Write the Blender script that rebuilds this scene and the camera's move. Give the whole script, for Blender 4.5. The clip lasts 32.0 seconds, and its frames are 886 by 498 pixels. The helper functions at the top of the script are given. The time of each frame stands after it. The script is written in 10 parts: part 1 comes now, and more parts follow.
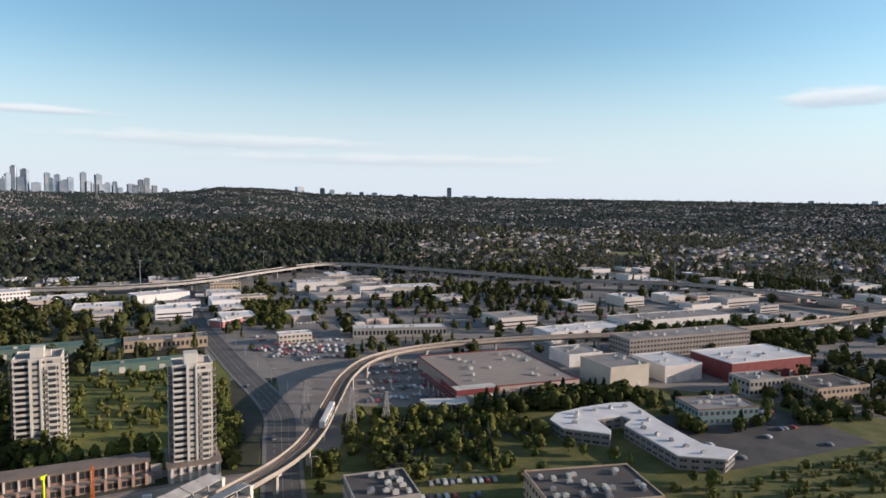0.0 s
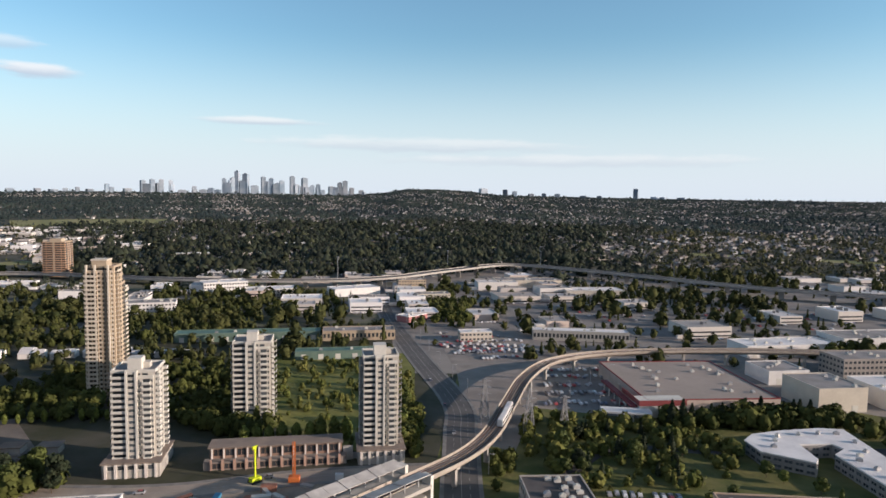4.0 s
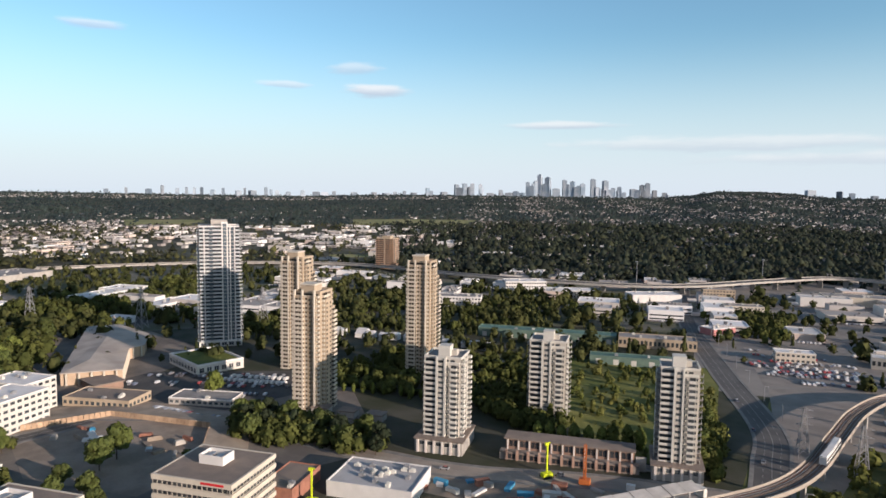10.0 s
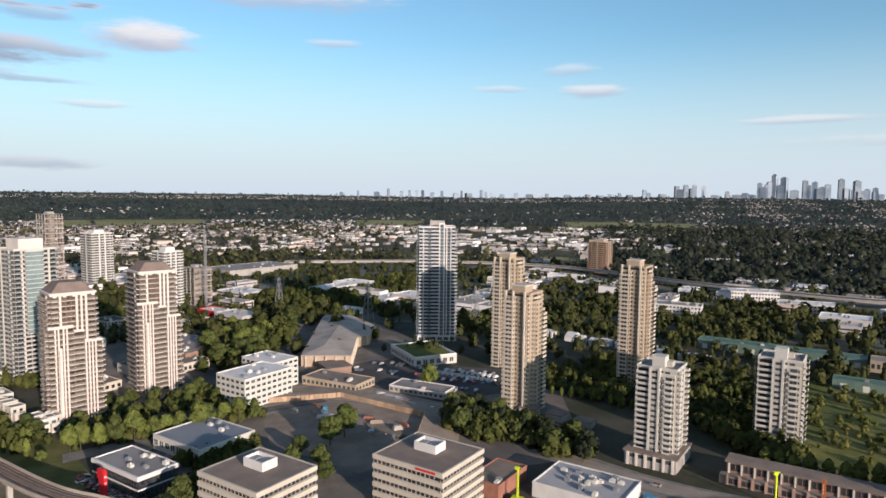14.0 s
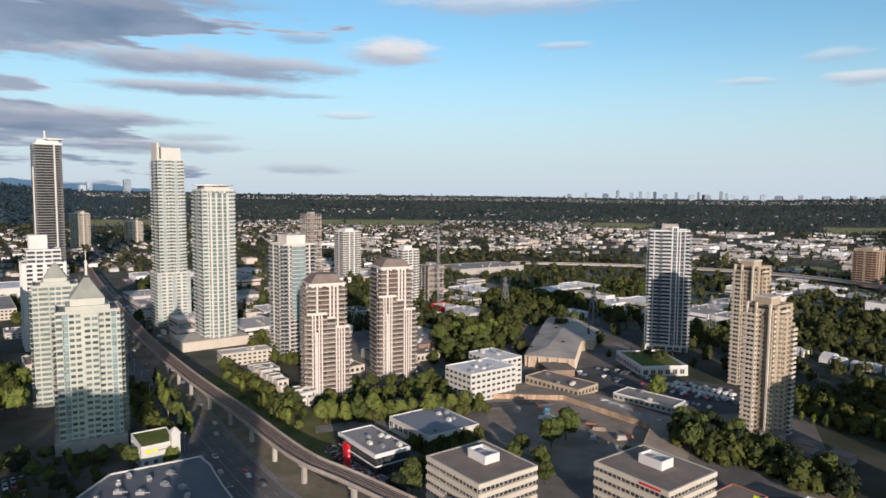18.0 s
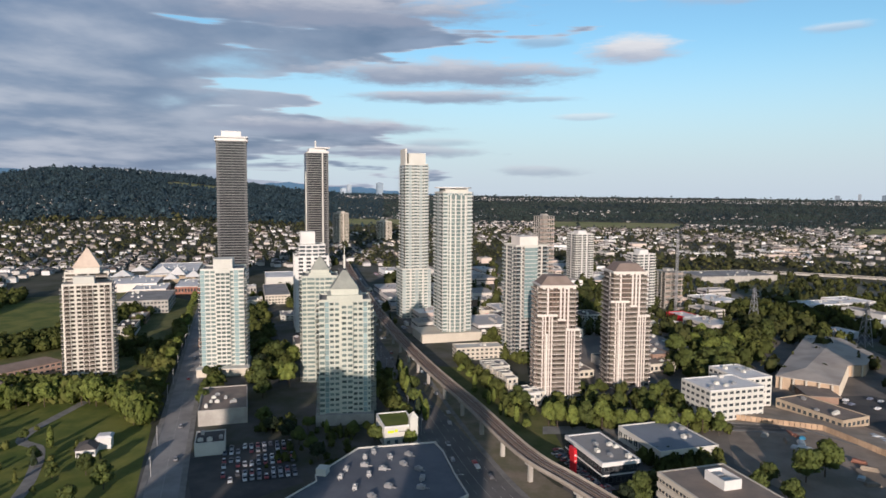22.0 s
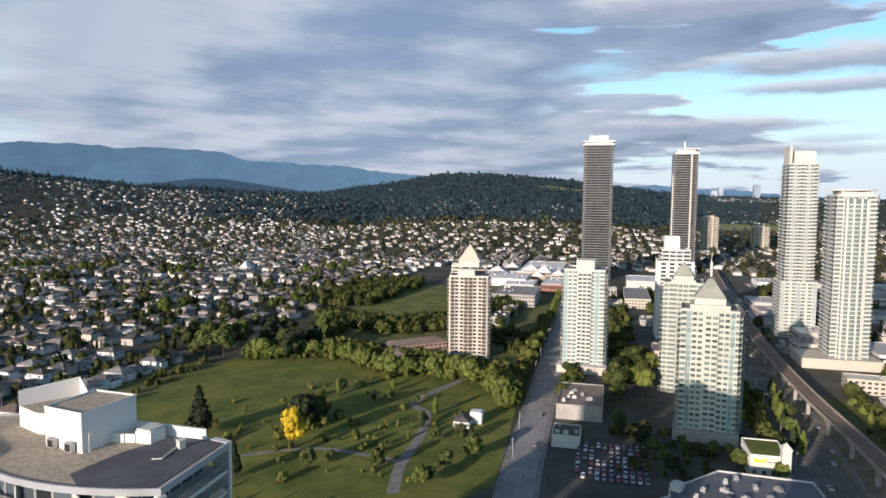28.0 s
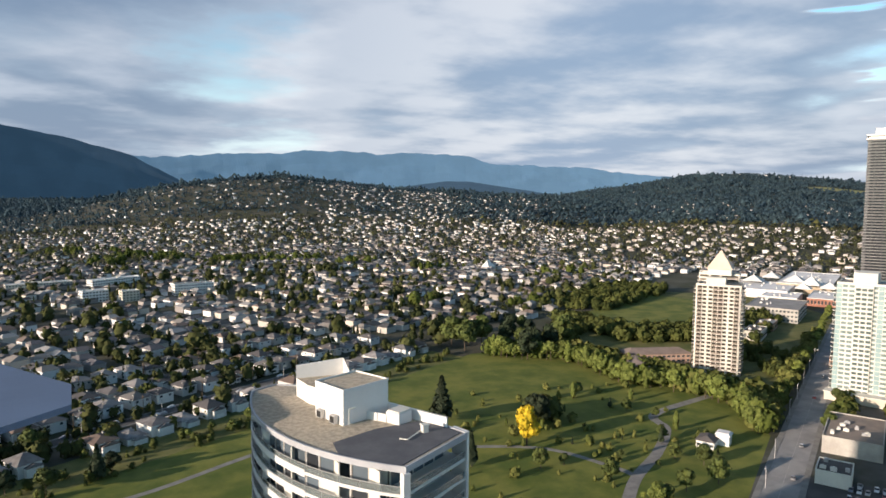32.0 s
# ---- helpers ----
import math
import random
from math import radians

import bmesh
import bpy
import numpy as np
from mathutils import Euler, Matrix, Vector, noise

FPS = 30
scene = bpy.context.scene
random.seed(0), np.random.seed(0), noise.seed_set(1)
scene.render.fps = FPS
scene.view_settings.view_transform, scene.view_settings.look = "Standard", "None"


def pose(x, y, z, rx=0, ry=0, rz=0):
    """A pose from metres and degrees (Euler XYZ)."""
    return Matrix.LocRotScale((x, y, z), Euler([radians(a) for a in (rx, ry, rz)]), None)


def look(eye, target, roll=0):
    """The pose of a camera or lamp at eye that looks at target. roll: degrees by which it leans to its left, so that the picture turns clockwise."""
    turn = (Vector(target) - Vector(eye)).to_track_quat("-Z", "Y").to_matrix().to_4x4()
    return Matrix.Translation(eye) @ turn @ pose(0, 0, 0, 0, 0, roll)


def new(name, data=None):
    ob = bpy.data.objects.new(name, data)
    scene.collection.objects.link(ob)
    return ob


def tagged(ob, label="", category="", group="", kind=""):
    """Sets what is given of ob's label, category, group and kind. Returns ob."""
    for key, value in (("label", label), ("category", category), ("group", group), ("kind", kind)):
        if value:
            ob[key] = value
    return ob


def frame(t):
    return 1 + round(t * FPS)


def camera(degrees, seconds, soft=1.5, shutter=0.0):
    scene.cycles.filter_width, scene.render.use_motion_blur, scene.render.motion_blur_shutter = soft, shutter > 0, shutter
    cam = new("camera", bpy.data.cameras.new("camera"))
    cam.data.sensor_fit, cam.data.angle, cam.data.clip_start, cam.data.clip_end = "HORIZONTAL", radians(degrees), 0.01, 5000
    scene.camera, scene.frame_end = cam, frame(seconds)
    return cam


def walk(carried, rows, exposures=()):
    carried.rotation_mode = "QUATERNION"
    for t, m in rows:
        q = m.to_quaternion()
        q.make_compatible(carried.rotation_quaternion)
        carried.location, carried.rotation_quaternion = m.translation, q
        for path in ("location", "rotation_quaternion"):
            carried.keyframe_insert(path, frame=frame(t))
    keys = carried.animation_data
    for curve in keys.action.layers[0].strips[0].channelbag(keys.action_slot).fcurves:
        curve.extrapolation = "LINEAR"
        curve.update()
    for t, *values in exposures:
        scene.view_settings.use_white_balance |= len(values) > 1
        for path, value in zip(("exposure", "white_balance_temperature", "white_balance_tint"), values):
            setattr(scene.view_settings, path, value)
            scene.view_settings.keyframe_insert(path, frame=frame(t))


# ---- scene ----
cam = camera(67.65, 32.0, soft=1.6)
EYE = 118.0
TURNS = [
    (0, 0.10, -4.57, -0.92),
    (0.5, 1.87, -4.58, -0.91),
    (1, 3.74, -4.60, -0.89),
    (1.5, 5.70, -4.61, -0.88),
    (2, 7.70, -4.63, -0.87),
    (2.5, 9.70, -4.64, -0.86),
    (3, 11.71, -4.65, -0.85),
    (3.5, 13.74, -4.67, -0.85),
    (5.5, 21.86, -4.72, -0.81),
    (6, 23.98, -4.73, -0.80),
    (6.5, 26.12, -4.74, -0.79),
    (7, 28.26, -4.74, -0.78),
    (7.5, 30.38, -4.75, -0.77),
    (8, 32.48, -4.76, -0.75),
    (8.5, 34.67, -4.76, -0.74),
    (9, 36.86, -4.77, -0.73),
    (9.5, 39.06, -4.78, -0.72),
    (10, 41.27, -4.79, -0.71),
    (10.5, 43.50, -4.80, -0.70),
    (11, 45.74, -4.81, -0.69),
    (11.5, 48.03, -4.81, -0.68),
    (12, 50.29, -4.81, -0.66),
    (12.5, 52.57, -4.81, -0.64),
    (13, 54.84, -4.80, -0.62),
    (13.5, 57.14, -4.80, -0.60),
    (14, 59.50, -4.79, -0.58),
    (14.5, 61.86, -4.79, -0.56),
    (16.5, 71.61, -4.79, -0.47),
    (17, 74.06, -4.80, -0.46),
    (17.5, 76.50, -4.80, -0.44),
    (18, 78.96, -4.79, -0.43),
    (18.5, 81.44, -4.79, -0.41),
    (19, 83.93, -4.79, -0.40),
    (19.5, 86.40, -4.79, -0.39),
    (20, 88.92, -4.79, -0.38),
    (20.5, 91.42, -4.79, -0.38),
    (21, 93.93, -4.79, -0.38),
    (21.5, 96.46, -4.77, -0.39),
    (22, 98.95, -4.76, -0.40),
    (22.5, 101.47, -4.75, -0.41),
    (23, 104.02, -4.74, -0.42),
    (23.5, 106.55, -4.74, -0.42),
    (24, 109.11, -4.74, -0.43),
    (24.5, 111.68, -4.74, -0.43),
    (25, 114.25, -4.74, -0.43),
    (25.5, 116.84, -4.74, -0.43),
    (27.5, 127.15, -4.73, -0.42),
    (28, 129.70, -4.72, -0.41),
    (28.5, 132.28, -4.71, -0.39),
    (29, 134.85, -4.71, -0.39),
    (29.5, 137.41, -4.70, -0.38),
    (30, 140.01, -4.69, -0.39),
    (30.5, 142.57, -4.68, -0.39),
    (31, 145.09, -4.68, -0.40),
    (31.5, 147.67, -4.69, -0.41),
    (32, 150.25, -4.69, -0.41),
]
walk(cam, [(t, pose(0, 0, EYE, 90 + pitch, roll, yaw)) for t, yaw, pitch, roll in TURNS],
     exposures=((0, 0.15, 6480, 15), (7, 0.15, 6500, 14), (13, 0.05, 6350, 14), (17, -0.14, 6250, 13), (19, -0.15, 6250, 12), (21, -0.18, 6220, 12), (24, -0.10, 6250, 14), (25, -0.05, 6250, 13),
                (28, 0.16, 6300, 12), (31, 0.40, 6600, 10), (32, 0.44, 6700, 10)))

# ---- world, sun, exposure ----
SUN_AZ, SUN_EL = 273.0, 12.5      # turn from +y, anticlockwise; height
a, e = radians(SUN_AZ), radians(SUN_EL)
SUN_DIR = Vector((-math.sin(a) * math.cos(e), math.cos(a) * math.cos(e), math.sin(e)))

sun_data = bpy.data.lights.new("sun", "SUN")
sun_data.energy, sun_data.angle, sun_data.color = 5.6, radians(0.6), (1.0, 0.82, 0.69)
sun_lamp = new("sun", sun_data)
sun_lamp.matrix_world = look(SUN_DIR * 100, (0, 0, 0))


class Nodes:
    """Short hand for node trees."""

    def __init__(self, tree):
        self.tree = tree

    def put(self, kind, **inputs):
        n = self.tree.nodes.new(kind)
        return n

    def link(self, value, socket):
        if hasattr(value, "is_output"):
            self.tree.links.new(value, socket)
        else:
            socket.default_value = value

    def math(self, op, a, b=0.0, c=0.0, clamp=False):
        n = self.put("ShaderNodeMath")
        n.operation, n.use_clamp = op, clamp
        for v, s in zip((a, b, c), n.inputs):
            self.link(v, s)
        return n.outputs[0]

    def span(self, v, a, b, c=0.0, d=1.0, smooth=True):
        n = self.put("ShaderNodeMapRange")
        n.interpolation_type = "SMOOTHSTEP" if smooth else "LINEAR"
        for x, s in zip((v, a, b, c, d), n.inputs):
            self.link(x, s)
        return n.outputs[0]

    def mix(self, f, a, b, blend="MIX"):
        n = self.put("ShaderNodeMix")
        n.data_type, n.blend_type = "RGBA", blend
        self.link(f, n.inputs[0])
        for v, s in ((a, n.inputs[6]), (b, n.inputs[7])):
            self.link(v if hasattr(v, "is_output") or len(v) == 4 else (*v, 1), s)
        return n.outputs[2]

    def noise(self, vec, scale, detail=4.0, rough=0.55, dims="3D"):
        n = self.put("ShaderNodeTexNoise")
        n.noise_dimensions = dims
        if vec is not None:
            self.link(vec, n.inputs["Vector"])
        n.inputs["Scale"].default_value, n.inputs["Detail"].default_value, n.inputs["Roughness"].default_value = scale, detail, rough
        return n.outputs[0]


world = bpy.data.worlds.new("evening_sky")
scene.world = world
world.use_nodes = True
world.node_tree.nodes.clear()
N = Nodes(world.node_tree)
sky = N.put("ShaderNodeTexSky")
sky.sky_type, sky.sun_disc = "NISHITA", False
sky.sun_elevation, sky.sun_rotation = radians(SUN_EL), radians(360 - SUN_AZ)
sky.altitude, sky.air_density, sky.dust_density, sky.ozone_density = 200, 1.0, 0.9, 1.6
SKY_LEVEL = 0.160
direction = N.put("ShaderNodeTexCoord").outputs["Generated"]
sep = N.put("ShaderNodeSeparateXYZ")
N.link(direction, sep.inputs[0])
dx, dy, dz = sep.outputs
turn = N.math("ADD", N.math("ARCTAN2", N.math("MULTIPLY", dy, -1.0), N.math("MULTIPLY", dx, -1.0)), radians(90))
lift = N.math("ARCSINE", dz)
# broken cloud bank in long level bands, lit from the side of the sun


over = N.math("ADD", N.math("MAXIMUM", dz, 0.0), 0.11)
flat_x, flat_y = N.math("DIVIDE", dx, over), N.math("DIVIDE", dy, over)


def cloud_at(sx, sy):
    comb = N.put("ShaderNodeCombineXYZ")
    N.link(N.math("ADD", flat_x, sx), comb.inputs[0])
    N.link(N.math("ADD", flat_y, sy), comb.inputs[1])
    return N.math("ADD", N.math("MULTIPLY", N.noise(comb.outputs[0], 0.40, 8.0, 0.5), 0.88), N.math("MULTIPLY", N.noise(comb.outputs[0], 1.9, 6.0, 0.55), 0.12))


body = cloud_at(0.0, 0.0)
above = cloud_at(SUN_DIR.x * 0.34, SUN_DIR.y * 0.34)
ragged = N.put("ShaderNodeCombineXYZ")
N.link(N.math("MULTIPLY", turn, 3.0), ragged.inputs[0])
N.link(N.math("MULTIPLY", lift, 24.0), ragged.inputs[1])
reach = N.math("ADD", N.math("MULTIPLY_ADD", lift, 0.7, turn), N.math("MULTIPLY_ADD", N.noise(ragged.outputs[0], 1.0, 4.0, 0.55), 1.5, -0.75))
bank = N.math("MULTIPLY", N.span(reach, radians(100), radians(120)), N.span(turn, radians(300), radians(240)))
overhead = N.span(lift, 0.36, 0.75)
dens = N.math("ADD", body, N.math("MULTIPLY_ADD", bank, 0.43, N.math("MULTIPLY_ADD", overhead, -0.25, -0.30)))
wisp = N.span(dens, 0.44, 0.54)
thick = N.span(dens, 0.46, 0.60)
relief = N.span(N.math("SUBTRACT", body, above), -0.06, 0.07)
bright = N.math("MULTIPLY", N.span(turn, radians(98), radians(140)), N.span(turn, radians(138), radians(172), 1.0, 0.25))
grey_dark = N.mix(bright, (0.145, 0.20, 0.30), (0.225, 0.30, 0.43))
grey_pale = N.mix(bright, (0.32, 0.38, 0.49), (0.54, 0.57, 0.635))
grey = N.mix(relief, grey_dark, grey_pale)
cloud = N.mix(thick, N.mix(relief, (0.38, 0.46, 0.57), (0.68, 0.70, 0.75)), grey)
blue = N.put("ShaderNodeVectorMath")
blue.operation = "SCALE"
N.link(sky.outputs[0], blue.inputs[0])
blue.inputs["Scale"].default_value = SKY_LEVEL
base_sky = blue.outputs[0]
# pale haze near the horizon
base_sky = N.mix(1.0, base_sky, (0.83, 1.09, 1.13), "MULTIPLY")
pale = N.span(lift, 0.0, 0.24, 0.92, 0.0)
base_sky = N.mix(pale, base_sky, (0.665, 0.755, 0.835))
base_sky = N.mix(N.span(lift, 0.32, 1.0, 0.0, 0.82), base_sky, (0.02, 0.05, 0.12))
out_sky = N.mix(N.math("MULTIPLY", wisp, 0.92), base_sky, cloud)
# single clouds: turn, height, half width, half height (degrees), strength
streak = N.put("ShaderNodeCombineXYZ")
N.link(N.math("MULTIPLY", turn, 13.0), streak.inputs[0])
N.link(N.math("MULTIPLY", lift, 60.0), streak.inputs[1])
edge_noise = N.noise(streak.outputs[0], 1.0, 6.0, 0.6)
for ca, ce, cw, ch, cs in ((99.0, 10.1, 13.0, 1.3, 0.95), (98.5, 8.2, 8.5, 0.65, 0.9), (107.0, 15.0, 14.0, 1.7, 0.95), (109.0, 5.6, 10.0, 0.8, 0.85), (104.0, 3.6, 9.0, 0.7, 0.7), (99.0, 4.4, 4.0, 0.4, 0.4), (74.0, 15.6, 10.0, 1.0, 0.6), (91.5, 8.0, 4.0, 0.3, 0.5), (83.6, 11.7, 4.2, 1.25, 0.95), (47.0, 8.6, 3.0, 0.6, 0.7), (54.6, 8.8, 2.2, 0.4, 0.45), (48.7, 10.3, 2.4, 0.5, 0.4),
                           (31.4, 5.8, 6.0, 0.35, 0.35), (68.8, 12.2, 2.6, 0.4, 0.5), (18.2, 4.2, 14.0, 0.7, 0.35), (-31.0, 7.7, 5.0, 0.8, 0.6),
                           (30.9, 5.8, 4.0, 0.4, 0.3), (87.0, 6.5, 3.0, 0.35, 0.5), (91.0, 2.0, 4.0, 0.6, 0.5), (5.0, 3.0, 16.0, 0.6, 0.3), (90.6, 12.6, 3.0, 0.5, 0.5)):
    p = N.math("DIVIDE", N.math("SUBTRACT", turn, radians(ca)), radians(cw))
    q = N.math("DIVIDE", N.math("SUBTRACT", lift, radians(ce)), radians(ch))
    dist = N.math("SQRT", N.math("ADD", N.math("MULTIPLY", p, p), N.math("MULTIPLY", q, q)))
    m = N.span(N.math("MULTIPLY_ADD", edge_noise, 1.6, N.math("SUBTRACT", 0.35, dist)), 0.0, 0.7, 0.0, cs)
    out_sky = N.mix(m, out_sky, N.mix(N.span(N.math("MULTIPLY_ADD", edge_noise, 1.4, q), 0.0 if ch < 1.26 and ca < 90 else 0.3, 1.3 if ca < 90 else 1.5), (0.50, 0.54, 0.63) if ca < 90 else (0.34, 0.39, 0.49), (0.90, 0.88, 0.86) if ca < 90 else (0.66, 0.67, 0.71)))
back = N.put("ShaderNodeBackground")
N.link(out_sky, back.inputs[0])
back.inputs[1].default_value = 1.0
N.link(back.outputs[0], N.put("ShaderNodeOutputWorld").inputs[0])
scene.view_settings.exposure = 0.0

# ---- materials ----
MATS = {}


def surface(name, c1, c2=None, scale=0.3, rough=0.85, metal=0.0, fine_scale=4.0, bump=0.0, vary=0.0, island=0.0, spec=0.3, hue=None):
    """Plain or mottled surface: large stains (scale), fine grain (fine_scale), change from piece to piece (vary) or island to island."""
    if name in MATS:
        return MATS[name]
    m = bpy.data.materials.new(name)
    m.use_nodes = True
    n = Nodes(m.node_tree)
    bsdf = m.node_tree.nodes["Principled BSDF"]
    c2 = c2 or tuple(v * 0.8 for v in c1)
    pos = n.put("ShaderNodeNewGeometry").outputs["Position"]
    big_n = n.noise(pos, scale, 5.0, 0.6)
    fine_n = n.noise(pos, fine_scale, 4.0, 0.6)
    col = n.mix(n.span(big_n, 0.32, 0.68), c1, c2)
    col = n.mix(0.35, col, n.mix(fine_n, (0.25, 0.25, 0.25), (0.85, 0.85, 0.85)), "SOFT_LIGHT")
    if vary or island:
        rnd = n.put("ShaderNodeObjectInfo").outputs["Random"] if vary else n.put("ShaderNodeNewGeometry").outputs["Random Per Island"]
        amount = vary or island
        if hue:
            ramp = n.put("ShaderNodeValToRGB")
            ramp.color_ramp.interpolation = "CONSTANT"
            els = ramp.color_ramp.elements
            for k, h in enumerate(hue):
                el = els[0] if k == 0 else els.new(k / len(hue))
                el.color = (*h, 1)
            n.link(rnd, ramp.inputs[0])
            col = n.mix(0.9, col, ramp.outputs[0])
        val = n.put("ShaderNodeHueSaturation")
        n.link(n.span(rnd, 0.0, 1.0, 1.0 - amount, 1.0 + amount, False), val.inputs["Value"])
        n.link(col, val.inputs["Color"])
        col = val.outputs[0]
    n.link(col, bsdf.inputs["Base Color"])
    bsdf.inputs["Metallic"].default_value = metal
    bsdf.inputs["Specular IOR Level"].default_value = spec
    n.link(n.span(fine_n, 0.2, 0.8, max(rough - 0.1, 0.02), min(rough + 0.1, 1.0)), bsdf.inputs["Roughness"])
    if bump:
        b = n.put("ShaderNodeBump")
        b.inputs["Strength"].default_value, b.inputs["Distance"].default_value = bump, 0.3
        n.link(fine_n, b.inputs["Height"])
        n.link(b.outputs[0], bsdf.inputs["Normal"])
    MATS[name] = m
    return m


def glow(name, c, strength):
    """A far backdrop whose haze is blue put into its emission and base colour."""
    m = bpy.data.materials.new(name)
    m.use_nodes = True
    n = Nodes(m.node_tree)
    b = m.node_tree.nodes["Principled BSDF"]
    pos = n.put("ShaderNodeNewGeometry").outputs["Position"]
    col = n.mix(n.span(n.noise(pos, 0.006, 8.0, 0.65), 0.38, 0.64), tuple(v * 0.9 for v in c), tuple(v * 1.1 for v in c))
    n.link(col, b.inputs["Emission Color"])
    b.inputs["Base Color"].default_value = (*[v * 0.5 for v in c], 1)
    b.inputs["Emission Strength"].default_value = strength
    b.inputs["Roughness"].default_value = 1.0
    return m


ASPHALT = surface("asphalt", (0.075, 0.075, 0.077), (0.108, 0.105, 0.100), 0.06, 0.9, fine_scale=1.2)
LOT = surface("lot_asphalt", (0.055, 0.055, 0.056), (0.100, 0.095, 0.088), 0.05, 0.9, fine_scale=0.8)
CONCRETE = surface("concrete", (0.42, 0.40, 0.36), (0.33, 0.31, 0.28), 0.15, 0.85, fine_scale=1.5)
PAVING = surface("pavement_concrete", (0.24, 0.232, 0.215), (0.17, 0.165, 0.155), 0.2, 0.9)
DIRT = surface("bare_dirt", (0.31, 0.26, 0.205), (0.20, 0.165, 0.13), 0.08, 0.95, fine_scale=0.7, bump=0.4)
GRASS = surface("mown_grass", (0.068, 0.098, 0.014), (0.165, 0.170, 0.034), 0.045, 0.95, fine_scale=0.22, bump=0.6)
SCRUB = surface("scrub", (0.075, 0.092, 0.022), (0.155, 0.145, 0.050), 0.06, 0.95, fine_scale=0.35, bump=0.8)
GROUND = surface("ground_cover", (0.034, 0.040, 0.018), (0.085, 0.080, 0.062), 0.02, 0.95, fine_scale=0.25, bump=0.3)
LEAF = surface("leaves", (0.080, 0.100, 0.022), (0.052, 0.070, 0.018), 0.35, 0.8, fine_scale=2.0, vary=0.25)
LEAF_LIGHT = surface("light_leaves", (0.130, 0.155, 0.032), (0.088, 0.112, 0.024), 0.35, 0.8, fine_scale=2.0, vary=0.25)
LEAF_DARK = surface("conifer_needles", (0.018, 0.03, 0.013), (0.026, 0.036, 0.016), 0.35, 0.85, fine_scale=2.0, vary=0.25)
LEAF_YELLOW = surface("yellow_leaves", (0.62, 0.46, 0.03), (0.50, 0.35, 0.02), 0.4, 0.8, fine_scale=2.0)
FAR_LEAF = surface("wood_leaves", (0.026, 0.034, 0.013), (0.043, 0.050, 0.017), 0.02, 0.9, fine_scale=0.4, island=0.3,
                   hue=((0.034, 0.037, 0.017), (0.026, 0.030, 0.015), (0.066, 0.068, 0.024), (0.040, 0.044, 0.019), (0.096, 0.094, 0.030), (0.046, 0.050, 0.021)))
STREET_LEAF = surface("street_tree_leaves", (0.026, 0.034, 0.013), (0.075, 0.080, 0.028), 0.07, 0.9, fine_scale=0.6, island=0.1, spec=0.1)
# Cloud shade over the valley wood is put into this darker leaf colour.
CLOUD_SHADE_LEAF = surface("cloud_shaded_leaves", (0.020, 0.026, 0.013), (0.030, 0.035, 0.015), 0.02, 0.9, fine_scale=0.4, island=0.4,
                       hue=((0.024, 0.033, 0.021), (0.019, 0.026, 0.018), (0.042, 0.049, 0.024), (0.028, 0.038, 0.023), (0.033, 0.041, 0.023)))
# Cloud shade and haze over the hills are put into this blue.
HAZED_HILL_LEAF = surface("hazed_hill_leaves", (0.028, 0.050, 0.066), (0.046, 0.073, 0.080), 0.01, 0.95, fine_scale=0.3, island=0.35, spec=0.1)
# Haze along the rim is put into this paler, bluer leaf colour.
HAZED_RIM_LEAF = surface("hazed_rim_leaves", (0.028, 0.043, 0.048), (0.052, 0.070, 0.058), 0.004, 0.95, fine_scale=0.3, island=0.35, spec=0.1)
BARK = surface("bark", (0.10, 0.075, 0.05), (0.06, 0.045, 0.035), 1.0, 0.95)
GLASS = surface("window_glass", (0.045, 0.055, 0.062), (0.075, 0.085, 0.092), 0.12, 0.12, spec=0.6, fine_scale=0.5, vary=0.5)
# Teal base is lightened to hold the sky reflected in the strips.
GLASS_GREEN = surface("sky_tinted_green_glass", (0.26, 0.34, 0.335), (0.19, 0.27, 0.275), 0.12, 0.12, spec=0.7, fine_scale=0.4, vary=0.3)
GLASS_SAGE = surface("sage_window_glass", (0.15, 0.19, 0.18), (0.095, 0.125, 0.12), 0.25, 0.12, spec=0.6, fine_scale=0.5, vary=0.5)
GLASS_WARM = surface("warm_window_glass", (0.105, 0.092, 0.075), (0.065, 0.06, 0.052), 0.25, 0.15, spec=0.5, fine_scale=0.5, vary=0.5)
GLASS_BLUE = surface("blue_window_glass", (0.10, 0.125, 0.145), (0.07, 0.090, 0.11), 0.10, 0.10, spec=0.7, fine_scale=0.4, vary=0.3)
GLASS_DARK = surface("dark_window_glass", (0.028, 0.032, 0.038), (0.05, 0.055, 0.06), 0.10, 0.12, spec=0.5, fine_scale=0.4, vary=0.3)
WHITE = surface("white_paint", (0.702, 0.693, 0.666), (0.612, 0.603, 0.576), 0.1, 0.7)
WHITE_ROOF = surface("white_roof_sheet", (0.76, 0.75, 0.731), (0.589, 0.58, 0.57), 0.06, 0.8, fine_scale=0.6)
GREY_ROOF = surface("grey_roof_sheet", (0.30, 0.29, 0.28), (0.22, 0.21, 0.20), 0.08, 0.9, fine_scale=0.7)
GRAVEL_ROOF = surface("brown_gravel_roof", (0.26, 0.21, 0.17), (0.20, 0.165, 0.14), 0.12, 0.95, fine_scale=3.0, bump=0.3)
DARK_ROOF = surface("dark_roof_felt", (0.075, 0.07, 0.068), (0.11, 0.10, 0.095), 0.08, 0.95, fine_scale=1.0)
TAN_WALL = surface("tan_stucco", (0.44, 0.36, 0.262), (0.37, 0.30, 0.218), 0.08, 0.85, fine_scale=0.8)
